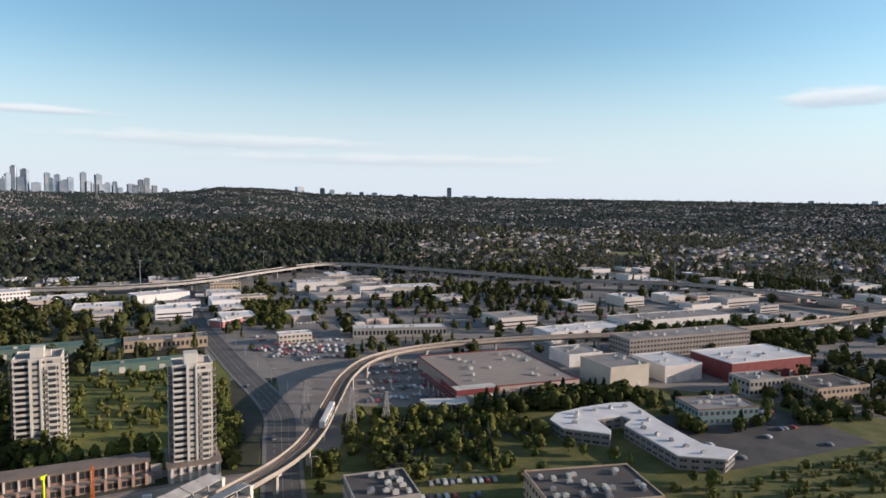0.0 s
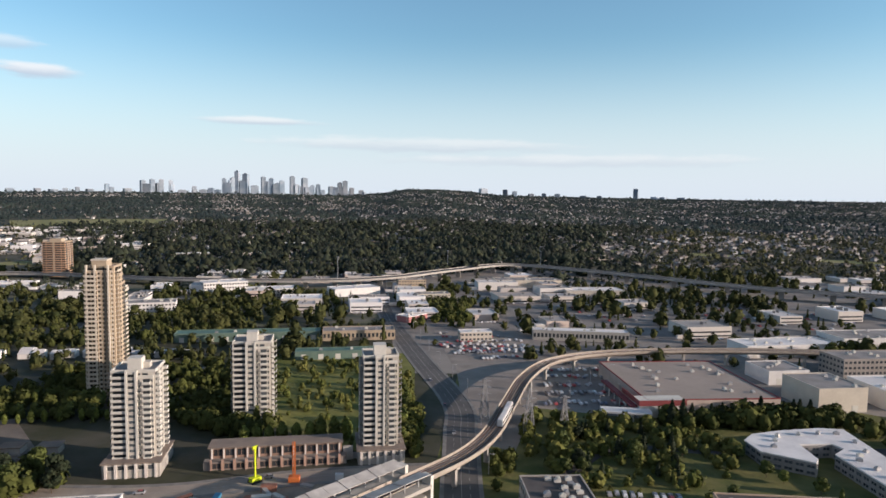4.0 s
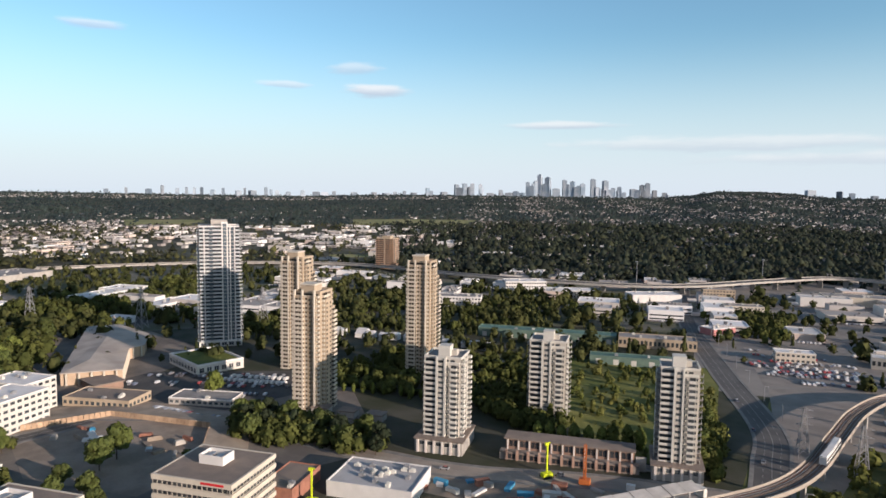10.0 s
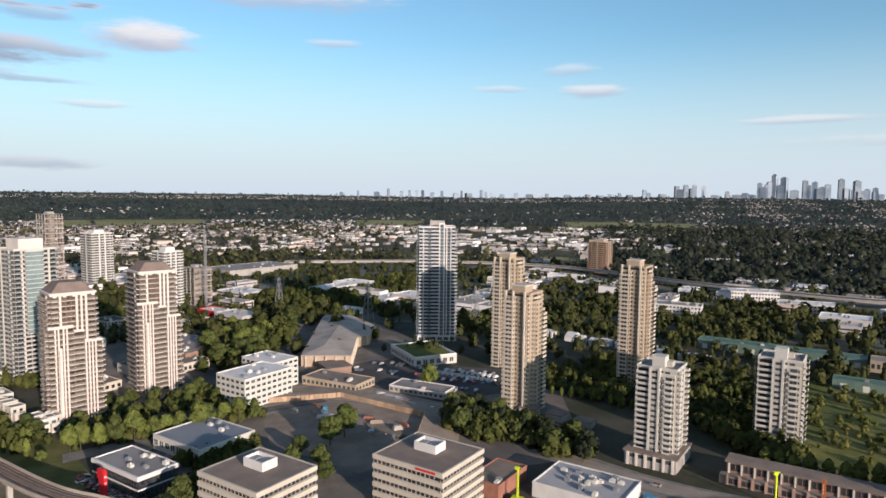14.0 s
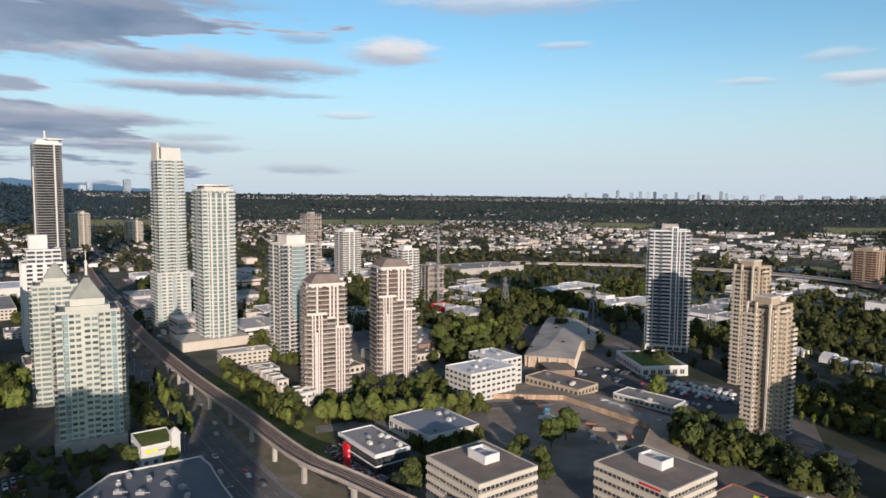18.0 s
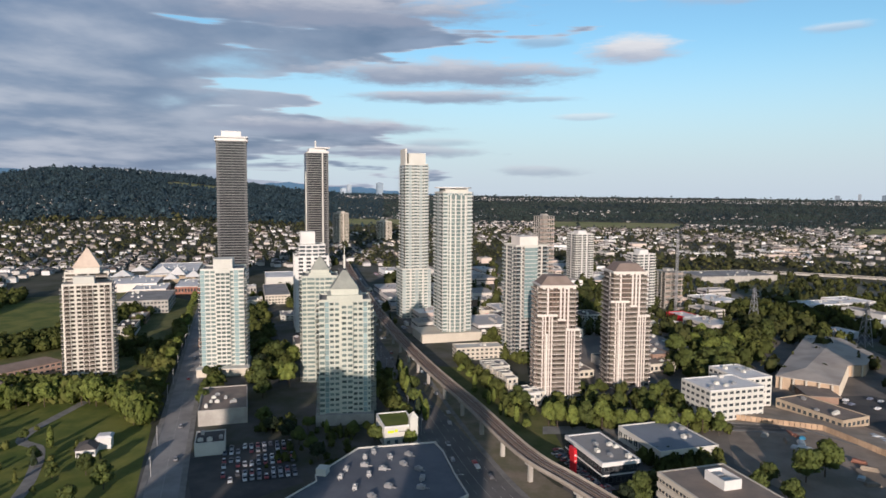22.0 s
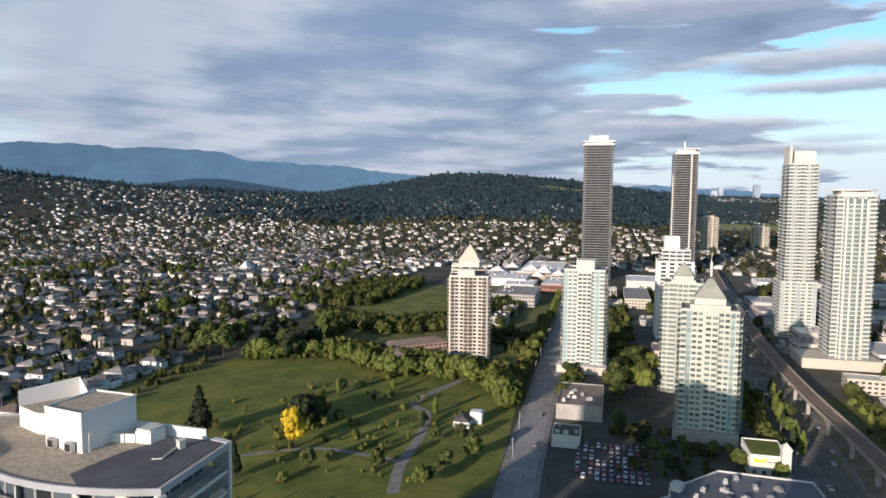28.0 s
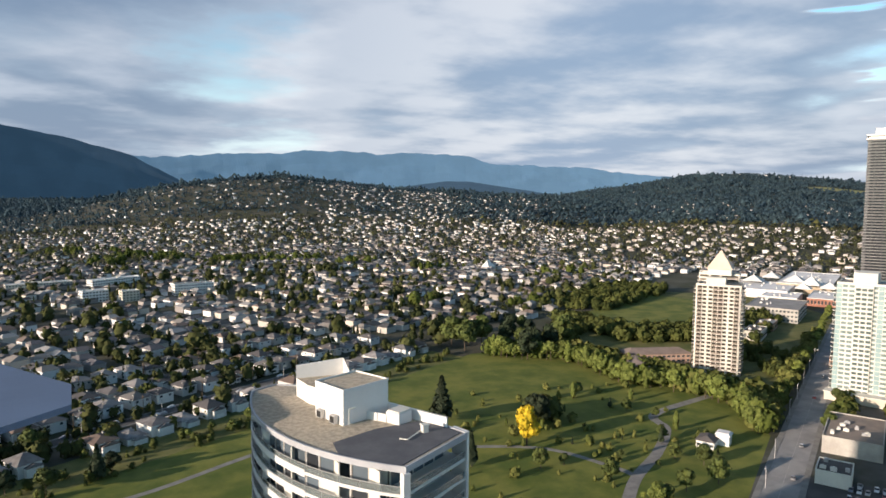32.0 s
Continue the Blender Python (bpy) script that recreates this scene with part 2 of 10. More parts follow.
PALE_WALL = surface("pale_grey_stucco", (0.492, 0.467, 0.41), (0.426, 0.402, 0.353), 0.08, 0.85, fine_scale=0.8)
CREAM_WALL = surface("cream_stucco", (0.58, 0.53, 0.44), (0.51, 0.465, 0.385), 0.08, 0.85, fine_scale=0.8)
OFFWHITE = surface("off_white_stucco", (0.605, 0.596, 0.538), (0.538, 0.529, 0.479), 0.06, 0.85, fine_scale=0.8)
GREEN_WALL = surface("pale_green_stucco", (0.52, 0.53, 0.455), (0.45, 0.465, 0.40), 0.08, 0.8, fine_scale=0.8)
BROWN_WALL = surface("brown_brick_cladding", (0.30, 0.20, 0.15), (0.24, 0.16, 0.12), 0.15, 0.9, fine_scale=1.5)
BLUSH = surface("pale_pink_stucco", (0.72, 0.67, 0.61), (0.64, 0.59, 0.54), 0.08, 0.85, fine_scale=0.8)
CHARCOAL = surface("charcoal_cladding", (0.10, 0.10, 0.105), (0.075, 0.075, 0.08), 0.05, 0.6, fine_scale=0.6)
RED_BRICK = surface("red_brick", (0.34, 0.16, 0.11), (0.26, 0.12, 0.085), 0.3, 0.9, fine_scale=2.5)
RED = surface("red_paint", (0.62, 0.02, 0.03), (0.52, 0.02, 0.03), 0.2, 0.5)
MAROON = surface("maroon_paint", (0.24, 0.055, 0.055), (0.19, 0.045, 0.045), 0.2, 0.7)
MINT = surface("pale_mint_stucco", (0.63, 0.62, 0.56), (0.55, 0.545, 0.495), 0.06, 0.85, fine_scale=0.8)
GREEN_ROOF = surface("green_metal_roof", (0.10, 0.19, 0.15), (0.08, 0.15, 0.12), 0.1, 0.6, fine_scale=0.8)
ROOF_BROWN = surface("brown_roof_tiles", (0.235, 0.185, 0.16), (0.185, 0.145, 0.125), 0.2, 0.9)
STEEL = surface("galvanised_steel", (0.45, 0.45, 0.45), (0.36, 0.36, 0.36), 0.5, 0.5, metal=0.6)
YELLOW = surface("yellow_green_paint", (0.62, 0.72, 0.02), (0.55, 0.64, 0.02), 0.5, 0.5)
ORANGE = surface("orange_paint", (0.62, 0.18, 0.05), (0.5, 0.14, 0.04), 0.5, 0.6)
BLUE = surface("blue_sheet", (0.06, 0.30, 0.48), (0.05, 0.24, 0.40), 0.3, 0.6)
TRACK = surface("rail_bed", (0.235, 0.145, 0.10), (0.15, 0.095, 0.068), 0.3, 0.95)
LINE = surface("road_paint", (0.40, 0.39, 0.36), (0.28, 0.27, 0.25), 0.5, 0.8)
CAR = surface("car_paint", (0.5, 0.5, 0.5), (0.5, 0.5, 0.5), 0.5, 0.35, spec=0.6, vary=0.1,
              hue=((0.75, 0.75, 0.75), (0.06, 0.06, 0.07), (0.35, 0.36, 0.38), (0.70, 0.70, 0.70), (0.10, 0.12, 0.18), (0.35, 0.03, 0.03), (0.20, 0.20, 0.21)))
CAR_FAR = surface("far_car_paint", (0.5, 0.5, 0.5), (0.5, 0.5, 0.5), 0.5, 0.35, spec=0.6, island=0.1,
                  hue=((0.75, 0.75, 0.75), (0.06, 0.06, 0.07), (0.35, 0.36, 0.38), (0.70, 0.70, 0.70), (0.10, 0.12, 0.18), (0.35, 0.03, 0.03), (0.20, 0.20, 0.21)))
RUBBER = surface("tyre_rubber", (0.02, 0.02, 0.02), (0.03, 0.03, 0.03), 1.0, 0.9)
WALL_VARIED = surface("house_walls", (0.6, 0.6, 0.6), (0.6, 0.6, 0.6), 0.5, 0.85, island=0.15,
                      hue=((0.62, 0.61, 0.59), (0.30, 0.27, 0.25), (0.56, 0.53, 0.49), (0.46, 0.42, 0.37), (0.70, 0.69, 0.68), (0.22, 0.20, 0.19), (0.50, 0.44, 0.37), (0.58, 0.57, 0.56)))
ROOF_VARIED = surface("house_roofs", (0.2, 0.2, 0.2), (0.2, 0.2, 0.2), 0.5, 0.9, island=0.25,
                      hue=((0.11, 0.103, 0.10), (0.155, 0.14, 0.133), (0.075, 0.072, 0.072), (0.16, 0.118, 0.095), (0.30, 0.288, 0.275), (0.095, 0.09, 0.095), (0.19, 0.17, 0.15)))
HOUSE_WALL = surface("near_house_walls", (0.6, 0.6, 0.6), (0.6, 0.6, 0.6), 0.5, 0.85, vary=0.12,
                     hue=((0.62, 0.60, 0.57), (0.74, 0.73, 0.70), (0.50, 0.45, 0.39), (0.66, 0.64, 0.60), (0.78, 0.77, 0.76), (0.42, 0.39, 0.36)))
HOUSE_ROOF = surface("near_house_roofs", (0.2, 0.2, 0.2), (0.2, 0.2, 0.2), 0.5, 0.9, vary=0.2,
                     hue=((0.10, 0.092, 0.09), (0.14, 0.13, 0.125), (0.07, 0.065, 0.065), (0.15, 0.105, 0.08), (0.20, 0.19, 0.185), (0.085, 0.08, 0.08)))
SHED_WALL = surface("works_walls", (0.6, 0.6, 0.6), (0.6, 0.6, 0.6), 0.5, 0.85, island=0.12,
                    hue=((0.74, 0.72, 0.68), (0.62, 0.58, 0.52), (0.50, 0.47, 0.44), (0.80, 0.79, 0.77), (0.55, 0.45, 0.38)))
SHED_ROOF = surface("works_roofs", (0.4, 0.4, 0.4), (0.4, 0.4, 0.4), 0.05, 0.85, island=0.15,
                    hue=((0.66, 0.65, 0.63), (0.34, 0.33, 0.31), (0.46, 0.44, 0.42), (0.75, 0.74, 0.72), (0.28, 0.26, 0.24)))
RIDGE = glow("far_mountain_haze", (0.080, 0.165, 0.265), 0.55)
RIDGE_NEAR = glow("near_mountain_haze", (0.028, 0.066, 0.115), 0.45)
# Blue-grey base colour holds the haze over the horizon towers.
SKYLINE = surface("hazed_tower_cladding", (0.17, 0.235, 0.30), (0.34, 0.39, 0.44), 0.01, 0.7, fine_scale=0.15, vary=0.45)

# ---- mesh helpers ----


def mesh_np(name, verts, faces, mats=(), index=None, rounded=False):
    """A mesh from arrays: verts (n, 3), faces (m, 3 or 4)."""
    verts, faces = np.asarray(verts, np.float32), np.asarray(faces, np.int32)
    me = bpy.data.meshes.new(name)
    k = faces.shape[1]
    me.vertices.add(len(verts))
    me.vertices.foreach_set("co", verts.ravel())
    me.loops.add(faces.size)
    me.loops.foreach_set("vertex_index", faces.ravel())
    me.polygons.add(len(faces))
    me.polygons.foreach_set("loop_start", np.arange(len(faces), dtype=np.int32) * k)
    for m in mats:
        me.materials.append(m)
    if index is not None:
        me.polygons.foreach_set("material_index", np.asarray(index, np.int32))
    me.update(calc_edges=True)
    if rounded:
        me.shade_smooth()
    else:
        me.shade_flat()
    return me


CUBE_V = np.array([(x, y, z) for z in (0, 1) for y in (0, 1) for x in (0, 1)], np.float32)
CUBE_F = np.array([(0, 2, 3, 1), (4, 5, 7, 6), (0, 1, 5, 4), (2, 6, 7, 3), (0, 4, 6, 2), (1, 3, 7, 5)], np.int32)


def boxes(name, rows, mats, index=None):
    """One mesh of boxes (x0, x1, y0, y1, z0, z1); index gives each box's material."""
    r = np.asarray(rows, np.float32).reshape(-1, 6)
    lo, hi = r[:, 0::2], r[:, 1::2]
    v = lo[:, None] + CUBE_V[None] * (hi - lo)[:, None]
    f = CUBE_F[None] + 8 * np.arange(len(r), dtype=np.int32)[:, None, None]
    return mesh_np(name, v.reshape(-1, 3), f.reshape(-1, 4), mats if isinstance(mats, (list, tuple)) else [mats], None if index is None else np.repeat(index, 6))


def bars(name, segs, size, mat):
    """Square bars between pairs of points."""
    V, F = [], []
    for a, b in segs:
        a, b = Vector(a), Vector(b)
        d = (b - a).normalized()
        s = d.cross(Vector((0, 0, 1)) if abs(d.z) < 0.9 else Vector((1, 0, 0))).normalized() * size / 2
        t = d.cross(s).normalized() * size / 2
        k = len(V)
        V += [p + q for p in (a, b) for q in (s + t, s - t, -s - t, t - s)]
        F += [(k, k + 1, k + 5, k + 4), (k + 1, k + 2, k + 6, k + 5), (k + 2, k + 3, k + 7, k + 6), (k + 3, k, k + 4, k + 7), (k + 3, k + 2, k + 1, k), (k + 4, k + 5, k + 6, k + 7)]
    return mesh_np(name, [tuple(v) for v in V], F, [mat])


def prism(name, pts, z0, z1, mat, top=None):
    """An upright prism over a polygon, with its roof in another material."""
    n = len(pts)
    me = bpy.data.meshes.new(name)
    v = [(x, y, z0) for x, y in pts] + [(x, y, z1) for x, y in pts]
    f = [tuple(range(n - 1, -1, -1)), tuple(range(n, 2 * n))] + [(k, (k + 1) % n, n + (k + 1) % n, n + k) for k in range(n)]
    me.from_pydata(v, [], f)
    me.materials.append(mat)
    if top:
        me.materials.append(top)
        me.polygons[1].material_index = 1
    me.update()
    return me


def thing(name, x, y, z=0.0, rot=0.0, label="", category="", group="", kind=""):
    ob = new(name)
    ob.empty_display_size = 0.5
    ob.matrix_basis = pose(x, y, z, 0, 0, rot)
    return tagged(ob, label, category, group, kind)


def put(name, me, parent=None, at=None, label="", kind=""):
    """A mesh object, under its thing where one is given."""
    ob = new(name, me)
    if parent is not None:
        ob.parent = parent
    if at is not None:
        ob.matrix_basis = at
    return tagged(ob, label, kind=kind)


GRID = 25.5
UX = (math.cos(radians(GRID)), math.sin(radians(GRID)))
UY = (-UX[1], UX[0])


def town(u, v):
    """From the street grid to the world."""
    return (u * UX[0] + v * UY[0], u * UX[1] + v * UY[1])


def grid_of(x, y):
    return (x * UX[0] + y * UX[1], x * UY[0] + y * UY[1])

# ---- the land ----
EL_AZ = (-60, -10, 2, 8, 11, 13, 16, 19, 21, 24, 30, 45, 54, 60, 77, 88, 100, 110, 115, 120, 126, 130, 134, 138, 141, 150, 170, 190, 300)
EL_UP = (-0.08, -0.08, -0.05, 0.0, 0.05, 0.28, 0.46, 0.42, 0.05, -0.1, -0.1, -0.12, -0.35, -0.32, -0.20, -0.18, -0.12, 0.1, 0.75, 1.38, 1.84, 1.75, 0.95, 0.4, -0.1, -0.2, -0.6, -0.5, -0.1)
HILL_AZ = (130, 138, 142, 147, 154, 159, 164, 168, 172.6, 176.7, 180.5, 186, 195)
HILL_UP = (-1.6, -0.7, -0.25, -0.05, 0.33, 0.80, 1.34, 1.02, 0.42, -0.5, -1.4, -2.2, -2.6)


def land(x, y):
    """Height of the land: level about the crossing, rising far off to the wooded rim and to the hill with houses."""
    x, y = np.asarray(x, float), np.asarray(y, float)
    r = np.hypot(x, y)
    az = np.degrees(np.arctan2(-x, y))
    az = np.where(az < -90, az + 360, az)
    s = np.clip((r - 1100) / 3500, 0, 1)
    rim = EYE + np.tan(np.radians(np.interp(az, EL_AZ, EL_UP))) * 4600
    z = s ** 1.25 * rim
    top = EYE + np.tan(np.radians(np.interp(az, HILL_AZ, HILL_UP, left=-2.6, right=-2.6))) * 2600
    hill = np.clip(top, 0, None) * np.exp(-((r - 2600) / np.where(r < 2600, 620, 900)) ** 2)
    return np.maximum(z, hill * np.clip((r - 1000) / 500, 0, 1)) + np.where(r > 4600, -(r - 4600) * 0.2, 0)


def meadow(x, y):
    """Open fields among the far woods."""
    r = np.hypot(x, y)
    az = np.degrees(np.arctan2(-x, y))
    az = np.where(az < -90, az + 360, az)
    m = (np.sin(az * 0.31 + 0.5) + 0.6 * np.sin(az * 0.77 + r * 0.004) > 0.25) & (r > 2020) & (r < 2300) & (az > 38) & (az < 108)
    m = m | ((np.sin(az * 0.5 + 2.0) + 0.5 * np.sin(az * 1.3) > 0.1) & (r > 1160) & (r < 1250) & (az > 40) & (az < 62))
    m = m | ((np.sin(az * 0.7) > 0.3) & (r > 1380) & (r < 1450) & (az > -30) & (az < 30))
    return m | ((az > 115.5) & (az < 121.5) & (r > 3500) & (r < 3800))


RINGS = np.r_[0, 60, 120, 200, 300, 420, 560, 720, 900, 1100, np.linspace(1200, 4700, 72), 4850]
TURNS_N = 360
aa, rr = np.meshgrid(np.arange(TURNS_N) * 2 * np.pi / TURNS_N, RINGS[1:])
gx, gy = -rr * np.sin(aa), rr * np.cos(aa)
V = np.r_[[(0, 0, 0)], np.c_[gx.ravel(), gy.ravel(), land(gx.ravel(), gy.ravel()) - 0.0]]
k = np.arange(TURNS_N)
k2 = (k + 1) % TURNS_N
quads = np.concatenate([np.c_[1 + j * TURNS_N + k, 1 + (j + 1) * TURNS_N + k, 1 + (j + 1) * TURNS_N + k2, 1 + j * TURNS_N + k2] for j in range(len(RINGS) - 2)])
fan = np.c_[np.zeros(TURNS_N, int), np.zeros(TURNS_N, int), 1 + k, 1 + k2][:, [0, 2, 3]]
me = bpy.data.meshes.new("ground")
me.from_pydata([tuple(v) for v in V], [], [tuple(q) for q in quads] + [tuple(q) for q in fan])
me.materials.append(GROUND)
me.materials.append(surface("meadow_grass", (0.18, 0.195, 0.065), (0.27, 0.245, 0.11), 0.012, 0.95, fine_scale=0.1))
me.update()
mid = np.array([p.center[:2] for p in me.polygons])
me.polygons.foreach_set("material_index", meadow(mid[:, 0], mid[:, 1]).astype(np.int32))
tagged(put("ground", me), "level town ground rising to wooded hills far off", "ground", kind="structure")


def ridge(name, knots, r0, r1, mat, rough, seed, label):
    """A far mountain chain: a folded slope from its foot at r0 to its crest at r1."""
    az0, az1 = knots[0][0], knots[-1][0]
    n = int((az1 - az0) * 5)
    A = np.linspace(az0, az1, n)
    up = np.interp(A, [q[0] for q in knots], [q[1] for q in knots])
    rng = np.random.RandomState(seed)
    for octave in range(5):
        step = 4.0 / 2 ** octave
        pts = np.arange(az0 - step, az1 + 2 * step, step)
        up = up + np.interp(A, pts, rng.uniform(-1, 1, len(pts))) * rough / 1.7 ** octave
    rows = []
    for j in range(9):
        s = j / 8
        r = r0 + (r1 - r0) * s
        fold = np.interp(A, np.arange(az0 - 1, az1 + 2, 1.3), rng.uniform(-1, 1, len(np.arange(az0 - 1, az1 + 2, 1.3)))) * 40 * s * (1 - s)
        top = EYE + np.tan(np.radians(up)) * r1
        rows.append(np.c_[-np.sin(np.radians(A)) * (r + fold), np.cos(np.radians(A)) * (r + fold), -20 + (top + 20) * s ** 0.8])
    V = np.concatenate(rows)
    q = np.concatenate([np.c_[j * n + np.arange(n - 1), j * n + np.arange(1, n), (j + 1) * n + np.arange(1, n), (j + 1) * n + np.arange(n - 1)] for j in range(8)])
    return tagged(put(name, mesh_np(name, V, q, [mat])), label, "mountain", kind="structure")


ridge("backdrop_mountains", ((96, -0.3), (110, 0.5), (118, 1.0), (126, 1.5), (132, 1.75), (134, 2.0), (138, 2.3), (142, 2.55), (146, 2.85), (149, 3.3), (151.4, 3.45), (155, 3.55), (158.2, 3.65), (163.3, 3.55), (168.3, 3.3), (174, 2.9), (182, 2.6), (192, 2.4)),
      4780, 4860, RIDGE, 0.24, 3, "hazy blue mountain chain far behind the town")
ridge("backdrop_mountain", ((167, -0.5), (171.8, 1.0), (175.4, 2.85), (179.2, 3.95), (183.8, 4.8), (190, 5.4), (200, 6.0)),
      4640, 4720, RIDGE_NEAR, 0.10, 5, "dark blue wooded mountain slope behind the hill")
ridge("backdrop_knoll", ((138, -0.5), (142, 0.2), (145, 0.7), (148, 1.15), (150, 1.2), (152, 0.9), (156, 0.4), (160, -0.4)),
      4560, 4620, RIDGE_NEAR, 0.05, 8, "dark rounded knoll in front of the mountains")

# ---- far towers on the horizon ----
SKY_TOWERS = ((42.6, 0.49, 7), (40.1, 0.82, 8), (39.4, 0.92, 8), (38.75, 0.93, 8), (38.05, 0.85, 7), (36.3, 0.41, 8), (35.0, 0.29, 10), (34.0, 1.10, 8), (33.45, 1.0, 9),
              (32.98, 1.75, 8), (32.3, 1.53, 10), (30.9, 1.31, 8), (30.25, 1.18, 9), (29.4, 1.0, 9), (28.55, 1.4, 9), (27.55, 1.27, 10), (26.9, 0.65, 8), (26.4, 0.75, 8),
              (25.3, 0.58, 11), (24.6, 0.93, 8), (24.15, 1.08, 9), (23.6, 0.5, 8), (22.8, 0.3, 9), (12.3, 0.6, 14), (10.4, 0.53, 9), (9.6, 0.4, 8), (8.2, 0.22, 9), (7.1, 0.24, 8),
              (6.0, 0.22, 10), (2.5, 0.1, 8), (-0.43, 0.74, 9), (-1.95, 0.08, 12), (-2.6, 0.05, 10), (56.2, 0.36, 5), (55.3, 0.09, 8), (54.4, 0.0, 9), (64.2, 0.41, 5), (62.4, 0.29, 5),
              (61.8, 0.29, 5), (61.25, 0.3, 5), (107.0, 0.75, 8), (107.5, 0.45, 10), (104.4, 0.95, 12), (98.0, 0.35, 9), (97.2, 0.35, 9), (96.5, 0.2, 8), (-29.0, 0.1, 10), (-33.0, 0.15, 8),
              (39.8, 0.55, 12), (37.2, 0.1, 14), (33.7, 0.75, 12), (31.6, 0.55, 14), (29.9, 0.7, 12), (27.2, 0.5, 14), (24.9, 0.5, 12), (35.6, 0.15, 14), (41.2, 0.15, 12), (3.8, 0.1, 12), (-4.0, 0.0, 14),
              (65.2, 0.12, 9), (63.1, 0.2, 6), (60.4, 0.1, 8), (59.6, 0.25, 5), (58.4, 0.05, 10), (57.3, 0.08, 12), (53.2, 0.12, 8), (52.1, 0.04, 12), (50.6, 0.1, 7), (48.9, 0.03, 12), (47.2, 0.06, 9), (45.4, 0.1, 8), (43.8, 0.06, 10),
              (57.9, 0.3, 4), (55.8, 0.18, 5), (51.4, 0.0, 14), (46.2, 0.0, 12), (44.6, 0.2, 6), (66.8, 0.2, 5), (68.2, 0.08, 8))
rng = np.random.RandomState(11)
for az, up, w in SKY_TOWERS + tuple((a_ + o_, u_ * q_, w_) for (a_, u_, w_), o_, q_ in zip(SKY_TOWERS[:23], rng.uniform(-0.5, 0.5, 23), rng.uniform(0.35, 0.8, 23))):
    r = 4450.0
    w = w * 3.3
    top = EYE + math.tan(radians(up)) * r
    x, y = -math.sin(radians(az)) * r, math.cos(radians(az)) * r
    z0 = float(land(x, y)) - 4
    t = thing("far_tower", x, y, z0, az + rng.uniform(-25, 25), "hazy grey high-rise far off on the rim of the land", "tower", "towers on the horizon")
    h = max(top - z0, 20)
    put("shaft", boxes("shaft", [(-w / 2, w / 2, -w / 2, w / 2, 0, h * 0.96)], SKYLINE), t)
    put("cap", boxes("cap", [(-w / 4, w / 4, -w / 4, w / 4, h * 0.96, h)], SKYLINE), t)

for az, w, h in ((121.6, 60, 14), (122.6, 40, 22), (123.4, 80, 16), (124.4, 50, 20), (125.2, 90, 14), (126.2, 36, 20), (127.4, 50, 12)):
    r = 4380.0
    x, y = -math.sin(radians(az)) * r, math.cos(radians(az)) * r
    t = thing("hilltop_building", x, y, float(land(x, y)) - 3, az, "small white building on the wooded hilltop far off", "building", "hilltop buildings")
    put("wall", boxes("wall", [(-w / 5, w / 5, -12, 12, 0, h * 0.4 + 6)], WHITE), t)
    put("roof", boxes("roof", [(-w / 5 - 1, w / 5 + 1, -13, 13, h * 0.4 + 6, h * 0.4 + 7)], GREY_ROOF), t)

MOTORWAY = ((-1080, 330, 2), (-980, 545, 3), (-800, 688, 5), (-560, 700, 8), (-386, 743, 9), (-300, 803, 10), (-240, 905, 12), (-170, 1000, 13), (-36, 963, 12), (160, 870, 11), (330, 830, 11), (470, 690, 10), (640, 560, 10))


def off_motorway(x, y):
    """Distance to the line of the motorway, less on the side that hides it."""
    d = np.full(np.shape(x), 1e9)
    for (ax, ay, _), (bx, by, _) in zip(MOTORWAY, MOTORWAY[1:]):
        ex, ey = bx - ax, by - ay
        f = np.clip(((x - ax) * ex + (y - ay) * ey) / (ex * ex + ey * ey), 0, 1)
        px, py = ax + f * ex, ay + f * ey
        nearer = np.hypot(x, y) < np.hypot(px, py)
        d = np.minimum(d, np.hypot(x - px, y - py) * np.where(nearer, 0.55, 1.0))
    return d


# ---- low mass of houses and woods, seen from far ----
U_N, V_N = 15.0, 21.0


